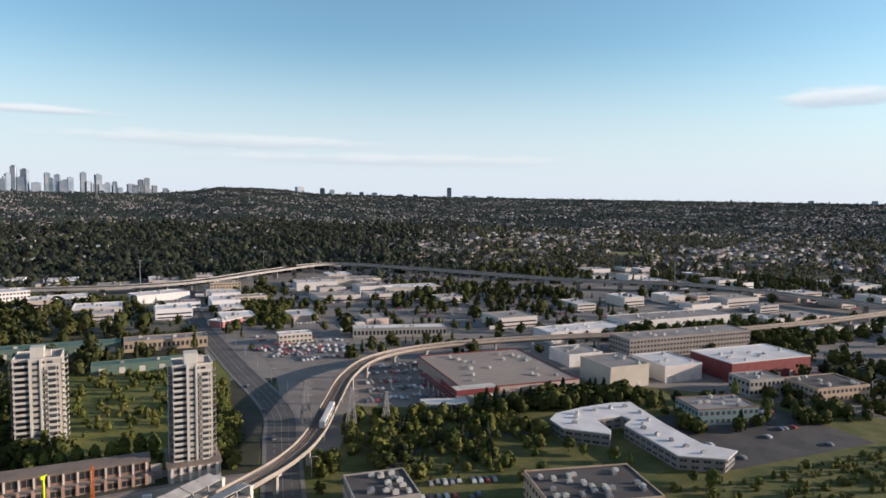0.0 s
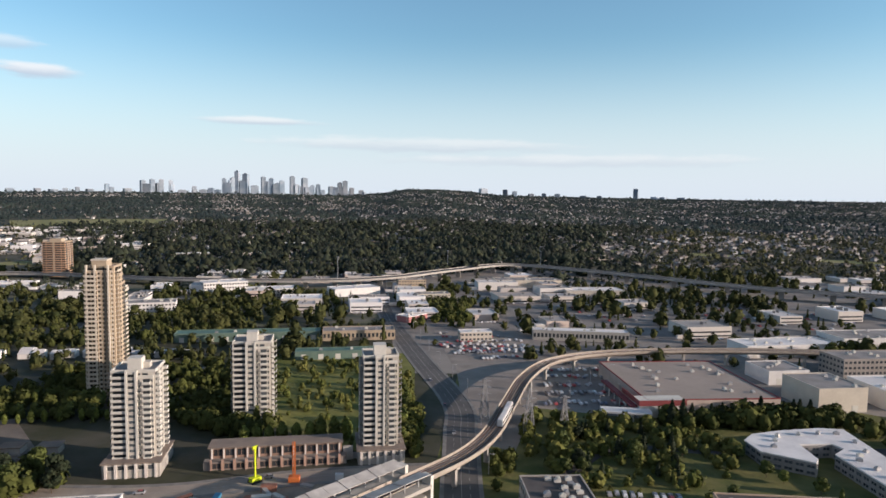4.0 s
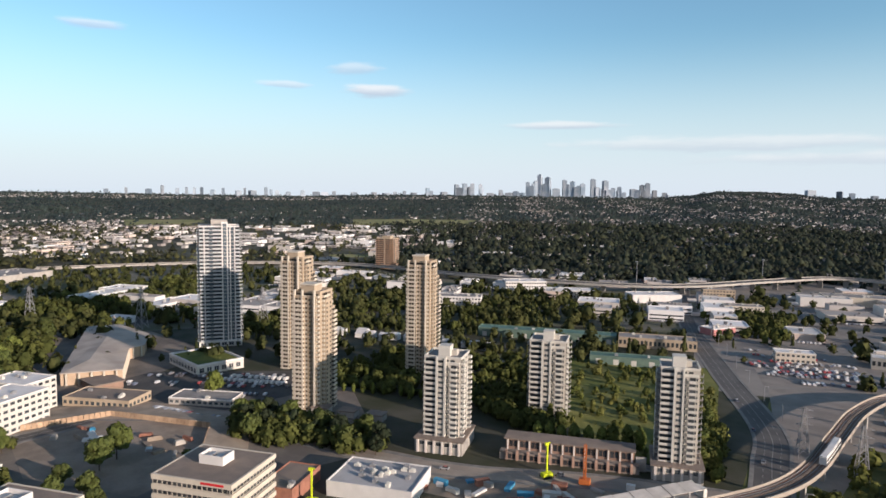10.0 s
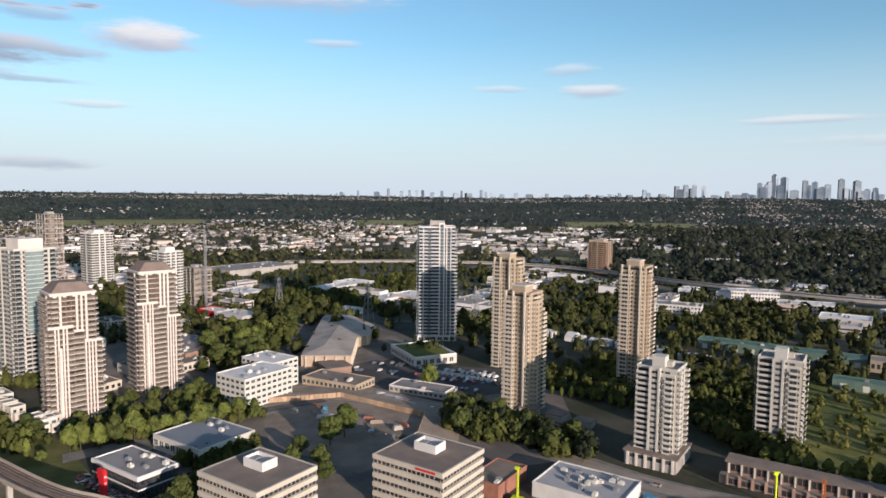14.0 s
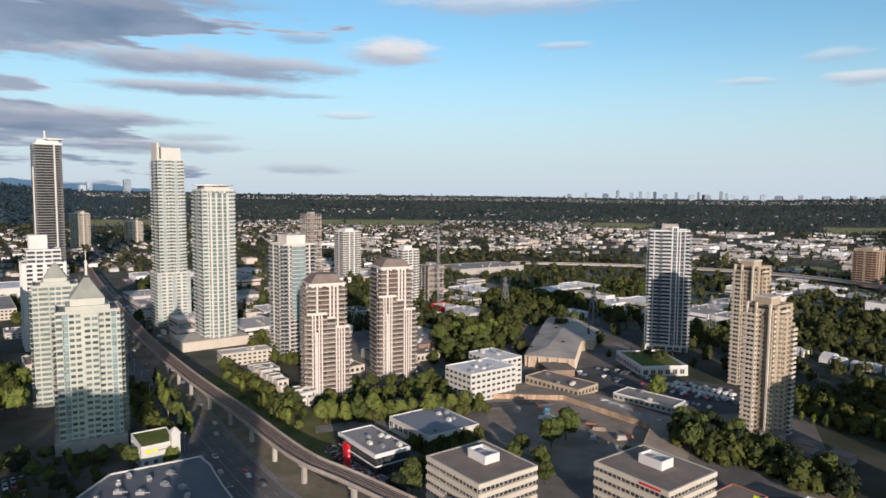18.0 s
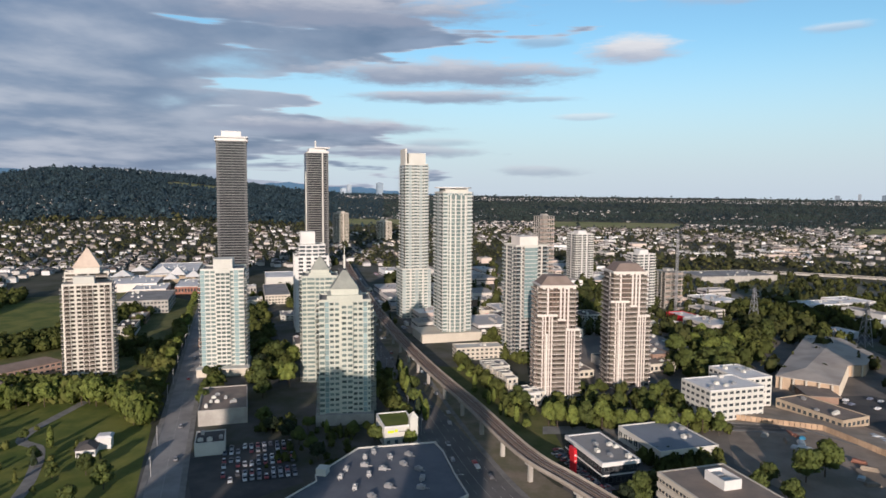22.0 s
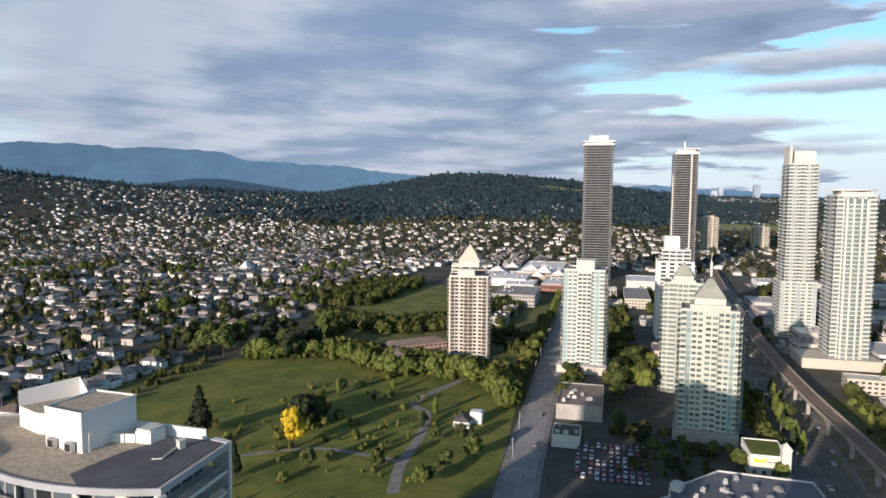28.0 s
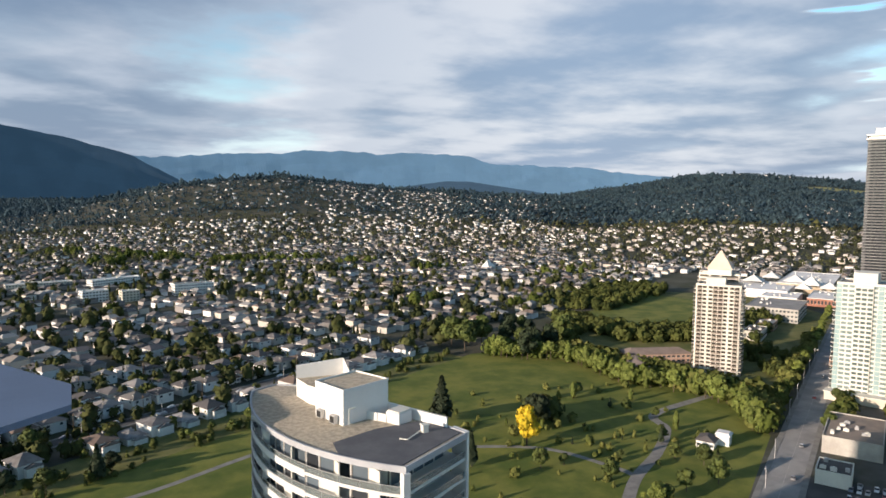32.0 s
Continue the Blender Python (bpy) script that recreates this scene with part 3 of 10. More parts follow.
def region(x, y):
    """What covers the far land: shares of houses, works sheds and trees."""
    r = np.hypot(x, y)
    az = np.degrees(np.arctan2(-x, y))
    az = np.where(az < -90, az + 360, az)
    u, v = x * UX[0] + y * UX[1], x * UY[0] + y * UY[1]
    wave = np.sin(x * 0.0041 + 1.3) * np.sin(y * 0.0047 + 0.4) + 0.6 * np.sin(x * 0.011 + y * 0.007)
    wave2 = np.sin(x * 0.0083 + 0.7 + 1.4 * np.sin(y * 0.0031)) * np.sin(y * 0.0092 + 1.1 + 1.2 * np.sin(x * 0.0037)) + 0.45 * np.sin(x * 0.023 + y * 0.017)
    house, shed, tree = np.zeros_like(r), np.zeros_like(r), np.zeros_like(r)
    # streets of houses on the sunny side
    res = (v < -292) & (az > 112) & (az < 190) & ~((u < -405) & (az < 146) & (r < 600)) & (r < 2300)
    res = res | ((az > 104) & (az < 146) & (r > 1080) & (r < 3000))
    house = np.where(res, np.clip(0.66 - 0.22 * wave2, 0.3, 0.85), house)
    tree = np.where(res, np.clip(1.7 + 0.5 * wave2, 0.9, 2.0), tree)
    tree = np.where(res & (r > 1300), tree + 0.25, tree)
    tree = np.where(res & (r < 1150), tree * 0.27, np.where(res & (r < 1500), tree * 0.7, tree))
    wood = (az > 112) & (az < 150) & (u < -405) & (v < -330) & (r < 600)
    tree = np.where(wood, 1.8, tree)
    slope = (az >= 138) & (r >= 1900)
    house = np.where(slope & (r < 2620), np.where(az < 142, 0.10, np.where(az < 161, 0.34, 0.10)), np.where(slope, 0.0, house))
    tree = np.where(slope, 1.6, tree)
    tree = np.where(slope & (r > 2480), 1.8, tree)
    tree = np.where((az >= 110) & (az < 142) & (r > 2600), 1.6, tree)
    house = np.where((az >= 108) & (az < 142) & (r > 1900), np.where(wave2 > 0.1, 0.24, 0.04), house)
    house = np.where((az >= 110) & (az < 142) & (r > 2900), 0.01, house)
    tree = np.where((az >= 108) & (az < 142) & (r > 1900), 2.0, tree)
    # valley and far slope
    far = (az < 112) & (r > 1150)
    house = np.where(far, np.where(az < 8, np.clip(0.22 - 0.34 * wave2, 0.02, 0.5), np.clip(0.22 - 0.36 * wave2, 0.02, 0.5)), house)
    tree = np.where(far, np.clip(1.7 + 0.5 * wave2, 1.0, 2.0), tree)
    dark = (az + 9 * wave2 > 3) & (az + 5 * wave2 < 46) & (r > 950) & (r < 1750 + 260 * wave2 - 8 * np.abs(az - 20))
    house = np.where(dark, 0.04 + 0.3 * (wave2 > 0.35) + 0.2 * (wave > 0.5), house)
    tree = np.where(dark, 1.9, tree)
    back = (az < 112) & (az > 40) & (r > 1750 + 0 * az)
    house = np.where(back, np.where(r > 3880, 0.5, np.where(wave > 0.55, 0.12, 0.015) * (r < 3000)), house)
    tree = np.where(back, 1.7, tree)
    warm = (az > 62) & (az < 100) & (r > 1450) & (r < 2250)
    house = np.where(warm, np.clip(0.42 - 0.3 * wave2, 0.1, 0.75), house)
    tree = np.where(warm, np.clip(1.25 + 0.5 * wave2, 0.7, 1.8), tree)
    # works and offices
    works = (az < 104) & (r > np.where(az > 84, 560, 470)) & (r <= 1150) & ~dark
    shed = np.where(works, np.where(wave2 > 0.5, 0.12, 0.55), shed)
    tree = np.where(works, np.clip(0.62 + 0.5 * wave2, 0.15, 1.4) * np.where((az < 14) & (r < 930), 0.4, 1.0), tree)
    east = (az > 40) & (az < 92) & (r > 1200) & (r < np.where(az < 66, 1950, 1650))
    shed = np.where(east & (wave2 > -0.3), 0.55, shed)
    house = np.where(east, house * 0.25, house)
    tree = np.where(east & (az < 66), np.clip(0.7 + 0.7 * wave2, 0.1, 1.6), tree)
    strip = ((az > 55) & (az < 81) & (r > 860) & (r < 1230)) | ((az > -12) & (az < 2) & (r > 760) & (r < 1150))
    shed = np.where(strip, 0.0, shed)
    house = np.where(strip, 0.0, house)
    tree = np.where(strip, 1.5, tree)
    house = np.where((az > 112) & (az < 140) & (r > 1250) & (r < 2000), house * 0.45, house)
    house = np.where((az > 140) & (r > 1400) & (r < 1900), house * 0.7, house)
    open_land = meadow(x, y)
    road_land = off_motorway(x, y) < 26
    house, shed, tree = np.where(road_land, 0.0, house), np.where(road_land, 0.0, shed), np.where(road_land, 0.03, tree)
    house, shed, tree = np.where(open_land, 0.0, house), np.where(open_land, 0.0, shed), np.where(open_land, 0.06, tree)
    return house, shed, tree, r, az, u, v


nu = int(9600 / U_N)
uu, vv = np.meshgrid((np.arange(nu) - nu / 2) * U_N, np.concatenate([[q * 42.0 + 3, q * 42.0 + 21] for q in range(-114, 114)]))
uu, vv = uu.ravel(), vv.ravel()
rng = np.random.RandomState(4)
far_grid = np.clip(np.hypot(uu, vv) / 900, 1, 3) - 0.6
uu = uu + rng.uniform(-5, 5, len(uu)) * far_grid
vv = vv + rng.uniform(-5, 5, len(vv)) * far_grid
X, Y = uu * UX[0] + vv * UY[0], uu * UX[1] + vv * UY[1]
house, shed, tree, R_, A_, U_, V_ = region(X, Y)
seen_part = (A_ > -38) & (A_ < 189) & (R_ > 330) & (R_ < 4300)
cross = (np.abs(uu % 126) < 13) & (np.hypot(uu, vv) < 900)
thin = np.clip(3400 / np.maximum(R_, 1), 0.6, 1.0)
near_houses = (V_ < -285) & (V_ > -425) & (R_ < 560) & (A_ > 120)
pick = seen_part & ~cross & ~near_houses & (rng.uniform(size=len(uu)) < house * thin)
hx, hy = X[pick], Y[pick]
n = len(hx)
hz = land(hx, hy) - 0.3
far_size = np.clip(1600 / np.hypot(hx, hy), 0.7, 1.0)
hw, hd, hh = rng.uniform(8.5, 12.5, n) * far_size, rng.uniform(9, 14, n) * far_size, rng.uniform(4.2, 6.6, n) * far_size
peak = hh + rng.uniform(1.6, 2.8, n) * far_size
turned = rng.uniform(size=n) < 0.5
corner = np.array([(-1, -1), (1, -1), (1, 1), (-1, 1)]) / 2
cu, cv = corner[:, 0] * hw[:, None], corner[:, 1] * hd[:, None]


def lift_to(u, v, x, y):
    return x[:, None] + u * UX[0] + v * UY[0], y[:, None] + u * UX[1] + v * UY[1]


wx, wy = lift_to(cu, cv, hx, hy)
low = np.stack([wx, wy, np.repeat(hz[:, None], 4, 1)], -1)
high = np.stack([wx, wy, np.repeat((hz + hh)[:, None], 4, 1)], -1)
Vw = np.concatenate([low, high], 1).reshape(-1, 3)
Fw = (np.array([(0, 1, 5, 4), (1, 2, 6, 5), (2, 3, 7, 6), (3, 0, 4, 7)])[None] + 8 * np.arange(n)[:, None, None]).reshape(-1, 4)
tagged(put("house_walls", mesh_np("house_walls", Vw, Fw, [WALL_VARIED])), "pale walls of a wide spread of small houses", "houses", kind="stuff")
eave = 1.12
ex, ey = lift_to(cu * eave, cv * eave, hx, hy)
ru = np.where(turned[:, None], 0.0, np.array([-0.3, 0.3])[None] * hw[:, None])
rv = np.where(turned[:, None], np.array([-0.3, 0.3])[None] * hd[:, None], 0.0)
px, py = lift_to(ru, rv, hx, hy)
Vr = np.concatenate([np.stack([ex, ey, np.repeat((hz + hh - 0.15)[:, None], 4, 1)], -1), np.stack([px, py, np.repeat((hz + peak)[:, None], 2, 1)], -1)], 1).reshape(-1, 3)
Fa = np.array([(0, 1, 5), (0, 5, 4), (1, 2, 5), (2, 3, 4), (2, 4, 5), (3, 0, 4)])
Fb = np.array([(0, 1, 4), (1, 2, 5), (1, 5, 4), (2, 3, 5), (3, 0, 4), (3, 4, 5)])
Fr = (np.where(turned[:, None, None], Fb[None], Fa[None]) + 6 * np.arange(n)[:, None, None]).reshape(-1, 3)
tagged(put("house_roofs", mesh_np("house_roofs", Vr, Fr, [ROOF_VARIED])), "brown and grey roofs of a wide spread of small houses", "houses", kind="stuff")

# works sheds and offices
rng = np.random.RandomState(9)
U2, V2 = np.meshgrid(np.arange(-2400, 2400, 58.0), np.arange(-300, 2400, 46.0))
U2, V2 = U2.ravel() + rng.uniform(-8, 8, U2.size), V2.ravel() + rng.uniform(-6, 6, V2.size)
X2, Y2 = U2 * UX[0] + V2 * UY[0], U2 * UX[1] + V2 * UY[1]
h2, s2, t2, r2, a2, _, _ = region(X2, Y2)
ok = (a2 > -38) & (a2 < 104) & (r2 > 560) & ~((a2 > -14) & (a2 < 32) & (r2 < 600)) & ~((a2 < -14) & (r2 < 680)) & ~((a2 > 32) & (a2 < 76) & (r2 < 640)) & (rng.uniform(size=len(X2)) < s2 * 1.25)
sx, sy = X2[ok], Y2[ok]
n = len(sx)
sz = land(sx, sy) - 0.4
sw, sd, sh = rng.uniform(16, 52, n), rng.uniform(14, 36, n), rng.uniform(5, 11, n)
SHED_BOXES = np.c_[sx, sy, sw / 2 + 3, sd / 2 + 3]
cu, cv = corner[:, 0] * sw[:, None], corner[:, 1] * sd[:, None]
wx, wy = lift_to(cu, cv, sx, sy)
V8 = np.concatenate([np.stack([wx, wy, np.repeat(sz[:, None], 4, 1)], -1), np.stack([wx, wy, np.repeat((sz + sh)[:, None], 4, 1)], -1)], 1)
F8 = np.array([(0, 1, 5, 4), (1, 2, 6, 5), (2, 3, 7, 6), (3, 0, 4, 7)])[None] + 8 * np.arange(n)[:, None, None]
tagged(put("works_walls", mesh_np("works_walls", V8.reshape(-1, 3), F8.reshape(-1, 4), [SHED_WALL])), "pale walls of many works sheds and offices", "sheds", kind="stuff")
ix, iy = lift_to(cu * 0.97, cv * 0.97, sx, sy)
top = np.stack([wx, wy, np.repeat((sz + sh)[:, None], 4, 1)], -1)
low = np.stack([ix, iy, np.repeat((sz + sh)[:, None], 4, 1)], -1)
sink = np.stack([ix, iy, np.repeat((sz + sh - 0.6)[:, None], 4, 1)], -1)
Vt = np.concatenate([top, low, sink], 1).reshape(-1, 3)
Ft = (np.array([(0, 1, 5, 4), (1, 2, 6, 5), (2, 3, 7, 6), (3, 0, 4, 7), (4, 5, 9, 8), (5, 6, 10, 9), (6, 7, 11, 10), (7, 4, 8, 11), (8, 9, 10, 11)])[None] + 12 * np.arange(n)[:, None, None]).reshape(-1, 4)
tagged(put("works_roofs", mesh_np("works_roofs", Vt, Ft, [SHED_ROOF])), "flat white and grey roofs of works sheds", "sheds", kind="stuff")
# paved aprons round the sheds
apron_rng = np.random.RandomState(19)
near_shed = np.hypot(sx, sy) < 1090
gu, gv = sw / 2 + apron_rng.uniform(3, 12, n), sd / 2 + apron_rng.uniform(4, 12, n)
apx, apy = lift_to(corner[:, 0] * 2 * gu[:, None] + apron_rng.uniform(-4, 4, (n, 1)), corner[:, 1] * 2 * gv[:, None] + apron_rng.uniform(-4, 4, (n, 1)), sx, sy)
apz = np.repeat((0.036 + 0.0007 * (np.arange(n) % 16))[:, None], 4, 1)
Va = np.stack([apx, apy, apz], -1)[near_shed].reshape(-1, 3)
tagged(put("yard_paving", mesh_np("yard_paving", Va, np.arange(len(Va)).reshape(-1, 4), [surface("yard_paving", (0.2, 0.2, 0.2), (0.15, 0.15, 0.15), 0.06, 0.9, fine_scale=0.5, island=0.2,
       hue=((0.20, 0.19, 0.175), (0.12, 0.117, 0.112), (0.27, 0.25, 0.225), (0.15, 0.145, 0.14), (0.09, 0.088, 0.086), (0.22, 0.185, 0.15)))])), "patches of grey and tan paving round the sheds", "paving", kind="stuff")
# dark window rows and roof plant of the sheds
plant = []
for k in range(n):
    for q in range(rng.randint(2, 6)):
        plant.append((sx[k] + rng.uniform(-0.35, 0.35) * sw[k] * 0.8, sy[k] + rng.uniform(-0.35, 0.35) * sd[k] * 0.8, sz[k] + sh[k] - 0.6, rng.uniform(1.2, 3.0)))
tagged(put("roof_plant", boxes("roof_plant", [(x - s / 2, x + s / 2, y - s / 2, y + s / 2, z, z + s * 0.7 + 0.5) for x, y, z, s in plant], GREY_ROOF)), "small grey plant boxes on the shed roofs", "roof plant", kind="stuff")
strips = []
for k in range(n):
    w, d, z, h = sw[k], sd[k], sz[k], sh[k]
    for lev in range(int(h // 3.6)):
        zz = z + 1.3 + lev * 3.5
        for (u0, v0, u1, v1, nu_, nv_) in ((-w / 2 + 1, -d / 2, w / 2 - 1, -d / 2, 0, -1), (w / 2, -d / 2 + 1, w / 2, d / 2 - 1, 1, 0)):
            if rng.uniform() < 0.7:
                strips.append((k, u0 + nu_ * 0.06, v0 + nv_ * 0.06, u1 + nu_ * 0.06, v1 + nv_ * 0.06, zz, zz + 1.3))
V4, F4 = [], []
for k, u0, v0, u1, v1, z0, z1 in strips:
    p, q = town(u0, v0), town(u1, v1)
    b = len(V4)
    V4 += [(sx[k] + p[0], sy[k] + p[1], z0), (sx[k] + q[0], sy[k] + q[1], z0), (sx[k] + q[0], sy[k] + q[1], z1), (sx[k] + p[0], sy[k] + p[1], z1)]
    F4.append((b, b + 1, b + 2, b + 3))
tagged(put("works_windows", mesh_np("works_windows", V4, F4, [GLASS_DARK])), "dark window rows of the sheds and offices", "windows", kind="stuff")

# woods: each tree a small crown of leaf clumps


def leaf_crowns(x, y, z, h, w, clumps, seed, conifer):
    """Crowns built of loose rounded leaf clumps: (verts, faces)."""
    rng = np.random.RandomState(seed)
    n = len(x)
    t = rng.uniform(0.05, 1, (n, clumps))
    ang = rng.uniform(0, 2 * np.pi, (n, clumps))
    prof = np.where(conifer[:, None], (1.02 - t) * 0.9, np.sqrt(np.clip(1 - (2 * t - 1.05) ** 2, 0.02, 1)))
    rad = prof * w[:, None] / 2 * rng.uniform(0.55, 1.0, (n, clumps))
    c = np.stack([x[:, None] + rad * np.cos(ang), y[:, None] + rad * np.sin(ang), z[:, None] + h[:, None] * (0.12 + 0.86 * t)], -1)
    size = (w[:, None] * np.where(conifer[:, None], 0.42, 0.55) * rng.uniform(0.6, 1.15, (n, clumps)))[..., None, None]
    dome = np.array([(0.62, 0.1, -0.42), (-0.1, 0.62, -0.36), (-0.62, -0.1, -0.42), (0.1, -0.62, -0.36), (0, 0, 0.52)])
    V = c[:, :, None, :] + (dome[None, None] + rng.uniform(-0.2, 0.2, (n, clumps, 5, 3))) * size * np.array([1, 1, 0.9])
    F = np.array([(0, 1, 4), (1, 2, 4), (2, 3, 4), (3, 0, 4)])[None] + 5 * np.arange(n * clumps)[:, None, None]
    return V.reshape(-1, 3), F.reshape(-1, 3)


def crown_hearts(c, rx, rz, rng):
    """Lumpy closed hearts of crowns about the centres c: (verts, faces)."""
    n = len(c)
    k = np.arange(6) * np.pi / 3
    rings = np.concatenate([np.c_[np.cos(k) * q, np.sin(k) * q, np.full(6, h)] for q, h in ((0.72, -0.8), (1.0, -0.05), (0.62, 0.78))])
    V = rings[None] * np.stack([rx, rx, rz], -1)[:, None] * rng.uniform(0.78, 1.12, (n, 18, 1)) + c[:, None]
    F = [(a, (a + 1) % 6, 6 + (a + 1) % 6, 6 + a) for a in range(6)] + [(6 + a, 6 + (a + 1) % 6, 12 + (a + 1) % 6, 12 + a) for a in range(6)] + [(12, 13, 14, 15), (12, 15, 16, 17)]
    return V.reshape(-1, 3), (np.array(F)[None] + 18 * np.arange(n)[:, None, None]).reshape(-1, 4)


def leaf_tufts(x, y, z, h, w, tufts, seed, conifer):
    """Crowns of many small bent leaf sheets, for trees seen nearer: (verts, faces)."""
    rng = np.random.RandomState(seed)
    n = len(x)
    t = rng.uniform(0.03, 1, (n, tufts))
    ang = rng.uniform(0, 2 * np.pi, (n, tufts))
    lobe = 1 + 0.28 * np.sin(3 * ang + rng.uniform(0, 6.28, (n, 1))) * np.sin(5 * t + rng.uniform(0, 6.28, (n, 1)))
    prof = np.where(conifer[:, None], (1.02 - t) * 0.9, np.sqrt(np.clip(1 - (2 * t - 1.0) ** 2, 0.04, 1)))
    rad = prof * lobe * w[:, None] / 2 * rng.uniform(0.45, 1.0, (n, tufts)) ** 0.6
    c = np.stack([x[:, None] + rad * np.cos(ang), y[:, None] + rad * np.sin(ang), z[:, None] + h[:, None] * (0.06 + 0.92 * t)], -1)
    size = (w[:, None] * np.where(conifer[:, None], 0.17, 0.18) * rng.uniform(0.55, 1.15, (n, tufts)))[..., None] * (30.0 / tufts) ** 0.5
    out = np.stack([np.cos(ang), np.sin(ang), np.where(conifer[:, None], 0.45, (2 * t - 1) * 1.1 + 0.2)], -1) + rng.normal(size=(n, tufts, 3)) * 0.42
    out /= np.linalg.norm(out, axis=2, keepdims=True)
    a_ = np.cross(out, rng.normal(size=(n, tufts, 3)))
    a_ /= np.linalg.norm(a_, axis=2, keepdims=True)
    b_ = np.cross(out, a_)
    bend = np.cross(a_, b_) * size * 0.45
    V = np.stack([c - a_ * size - b_ * size * 0.7, c + a_ * size - b_ * size * 0.6 + bend, c + a_ * size * 0.9 + b_ * size * 0.7, c - a_ * size * 0.8 + b_ * size * 0.8 + bend], 2)
    heart_v, heart_f = crown_hearts(np.c_[x, y, z + h * np.where(conifer, 0.40, 0.52)], w * np.where(conifer, 0.26, 0.40), h * np.where(conifer, 0.36, 0.40), rng)
    return np.concatenate([V.reshape(-1, 3), heart_v]), np.concatenate([np.arange(4 * n * tufts).reshape(-1, 4), heart_f + 4 * n * tufts])


rng = np.random.RandomState(21)
M = 170000
r3 = np.sqrt(rng.uniform(0, 1, M) ** 1.35 * (4500 ** 2 - 330 ** 2) + 330 ** 2)
a3 = rng.uniform(-38, 189, M)
x3, y3 = -np.sin(np.radians(a3)) * r3, np.cos(np.radians(a3)) * r3
_, _, t3, _, _, u3, v3 = region(x3, y3)
keep = rng.uniform(size=M) < t3 * np.where(r3 < 1250, 0.85, 0.5)
x3, y3, r3, a3 = x3[keep], y3[keep], r3[keep], a3[keep]
z3 = land(x3, y3) - 0.3
n = len(x3)
tall = rng.uniform(5, 11, n) * np.where(rng.uniform(size=n) < 0.12, 1.6, 1.0) * np.where((a3 > 2) & (a3 < 46) & (r3 > 900) & (r3 < 2000), 1.5, 1.0) * np.where((a3 > 50) & (a3 < 81) & (r3 > 860) & (r3 < 1090), 0.8, np.where((a3 > 50) & (a3 < 81) & (r3 > 1120) & (r3 < 1260), 1.4, 1.0))
con = rng.uniform(size=n) < 0.25
tall = tall * np.where((a3 > 108) & (r3 > 1900), np.where((a3 > 150) & (r3 < 2450), 1.05, 1.6), 1.0)
near = r3 < 1100
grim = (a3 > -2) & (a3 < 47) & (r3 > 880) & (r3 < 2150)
hills = (a3 > 104) & (r3 > 1950)
# Valley, hill and rim woods carry shade and haze in their leaf colours.
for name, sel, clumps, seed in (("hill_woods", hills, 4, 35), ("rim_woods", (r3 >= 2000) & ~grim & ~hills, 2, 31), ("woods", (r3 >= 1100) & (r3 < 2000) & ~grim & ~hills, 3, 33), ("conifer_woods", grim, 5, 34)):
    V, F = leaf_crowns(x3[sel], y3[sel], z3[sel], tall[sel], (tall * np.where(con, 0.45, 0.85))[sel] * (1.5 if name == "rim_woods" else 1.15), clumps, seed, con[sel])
    tagged(put(name, mesh_np(name, V, F, [CLOUD_SHADE_LEAF if name == "conifer_woods" else HAZED_HILL_LEAF if name == "hill_woods" else HAZED_RIM_LEAF if name == "rim_woods" else FAR_LEAF], rounded=True)), "dark wood across the valley, cloud shade in its leaf colour" if name == "conifer_woods" else "dark green trees among the houses and sheds", "trees", kind="stuff")
near &= ~grim
STREET = (x3[near], y3[near], z3[near], tall[near], con[near])

# ---- towers ----
CACHE = {}


def cached(key, make):
    if key not in CACHE:
        CACHE[key] = make()
    return CACHE[key]


def window_mesh(w, h, trim, glass):
    """A framed window, one connected piece: panes set back behind the front of the frame."""
    w, h = round(w, 2), round(h, 2)

    def make():
        n = max(1, int(w / 1.5))
        xs = [-w / 2 + w * k / n for k in range(n + 1)]
        V, F, idx = [], [], []
        for x in xs:
            V += [(x, -0.12, 0), (x, -0.12, h)]
        for k in range(n):
            i, t = len(V), 0.09
            a, b = xs[k] + t, xs[k + 1] - t
            V += [(a, -0.12, t), (b, -0.12, t), (b, -0.12, h - t), (a, -0.12, h - t), (a, -0.02, t), (b, -0.02, t), (b, -0.02, h - t), (a, -0.02, h - t)]
            o = (2 * k, 2 * k + 2, 2 * k + 3, 2 * k + 1)
            for q in range(4):
                F += [(o[q], o[(q + 1) % 4], i + (q + 1) % 4, i + q), (i + q, i + (q + 1) % 4, i + 4 + (q + 1) % 4, i + 4 + q)]
                idx += [0, 0]
            F.append((i + 4, i + 5, i + 6, i + 7))
            idx.append(1)
        i = len(V)
        V += [(-w / 2, 0.05, 0), (w / 2, 0.05, 0), (w / 2, 0.05, h), (-w / 2, 0.05, h)]
        rim = (0, 2 * n, 2 * n + 1, 1)
        for q in range(4):
            F.append((rim[q], i + q, i + (q + 1) % 4, rim[(q + 1) % 4]))
            idx.append(0)
        return mesh_np("window", V, F, [trim, glass], idx)
    return cached(("window", w, h, trim.name, glass.name), make)


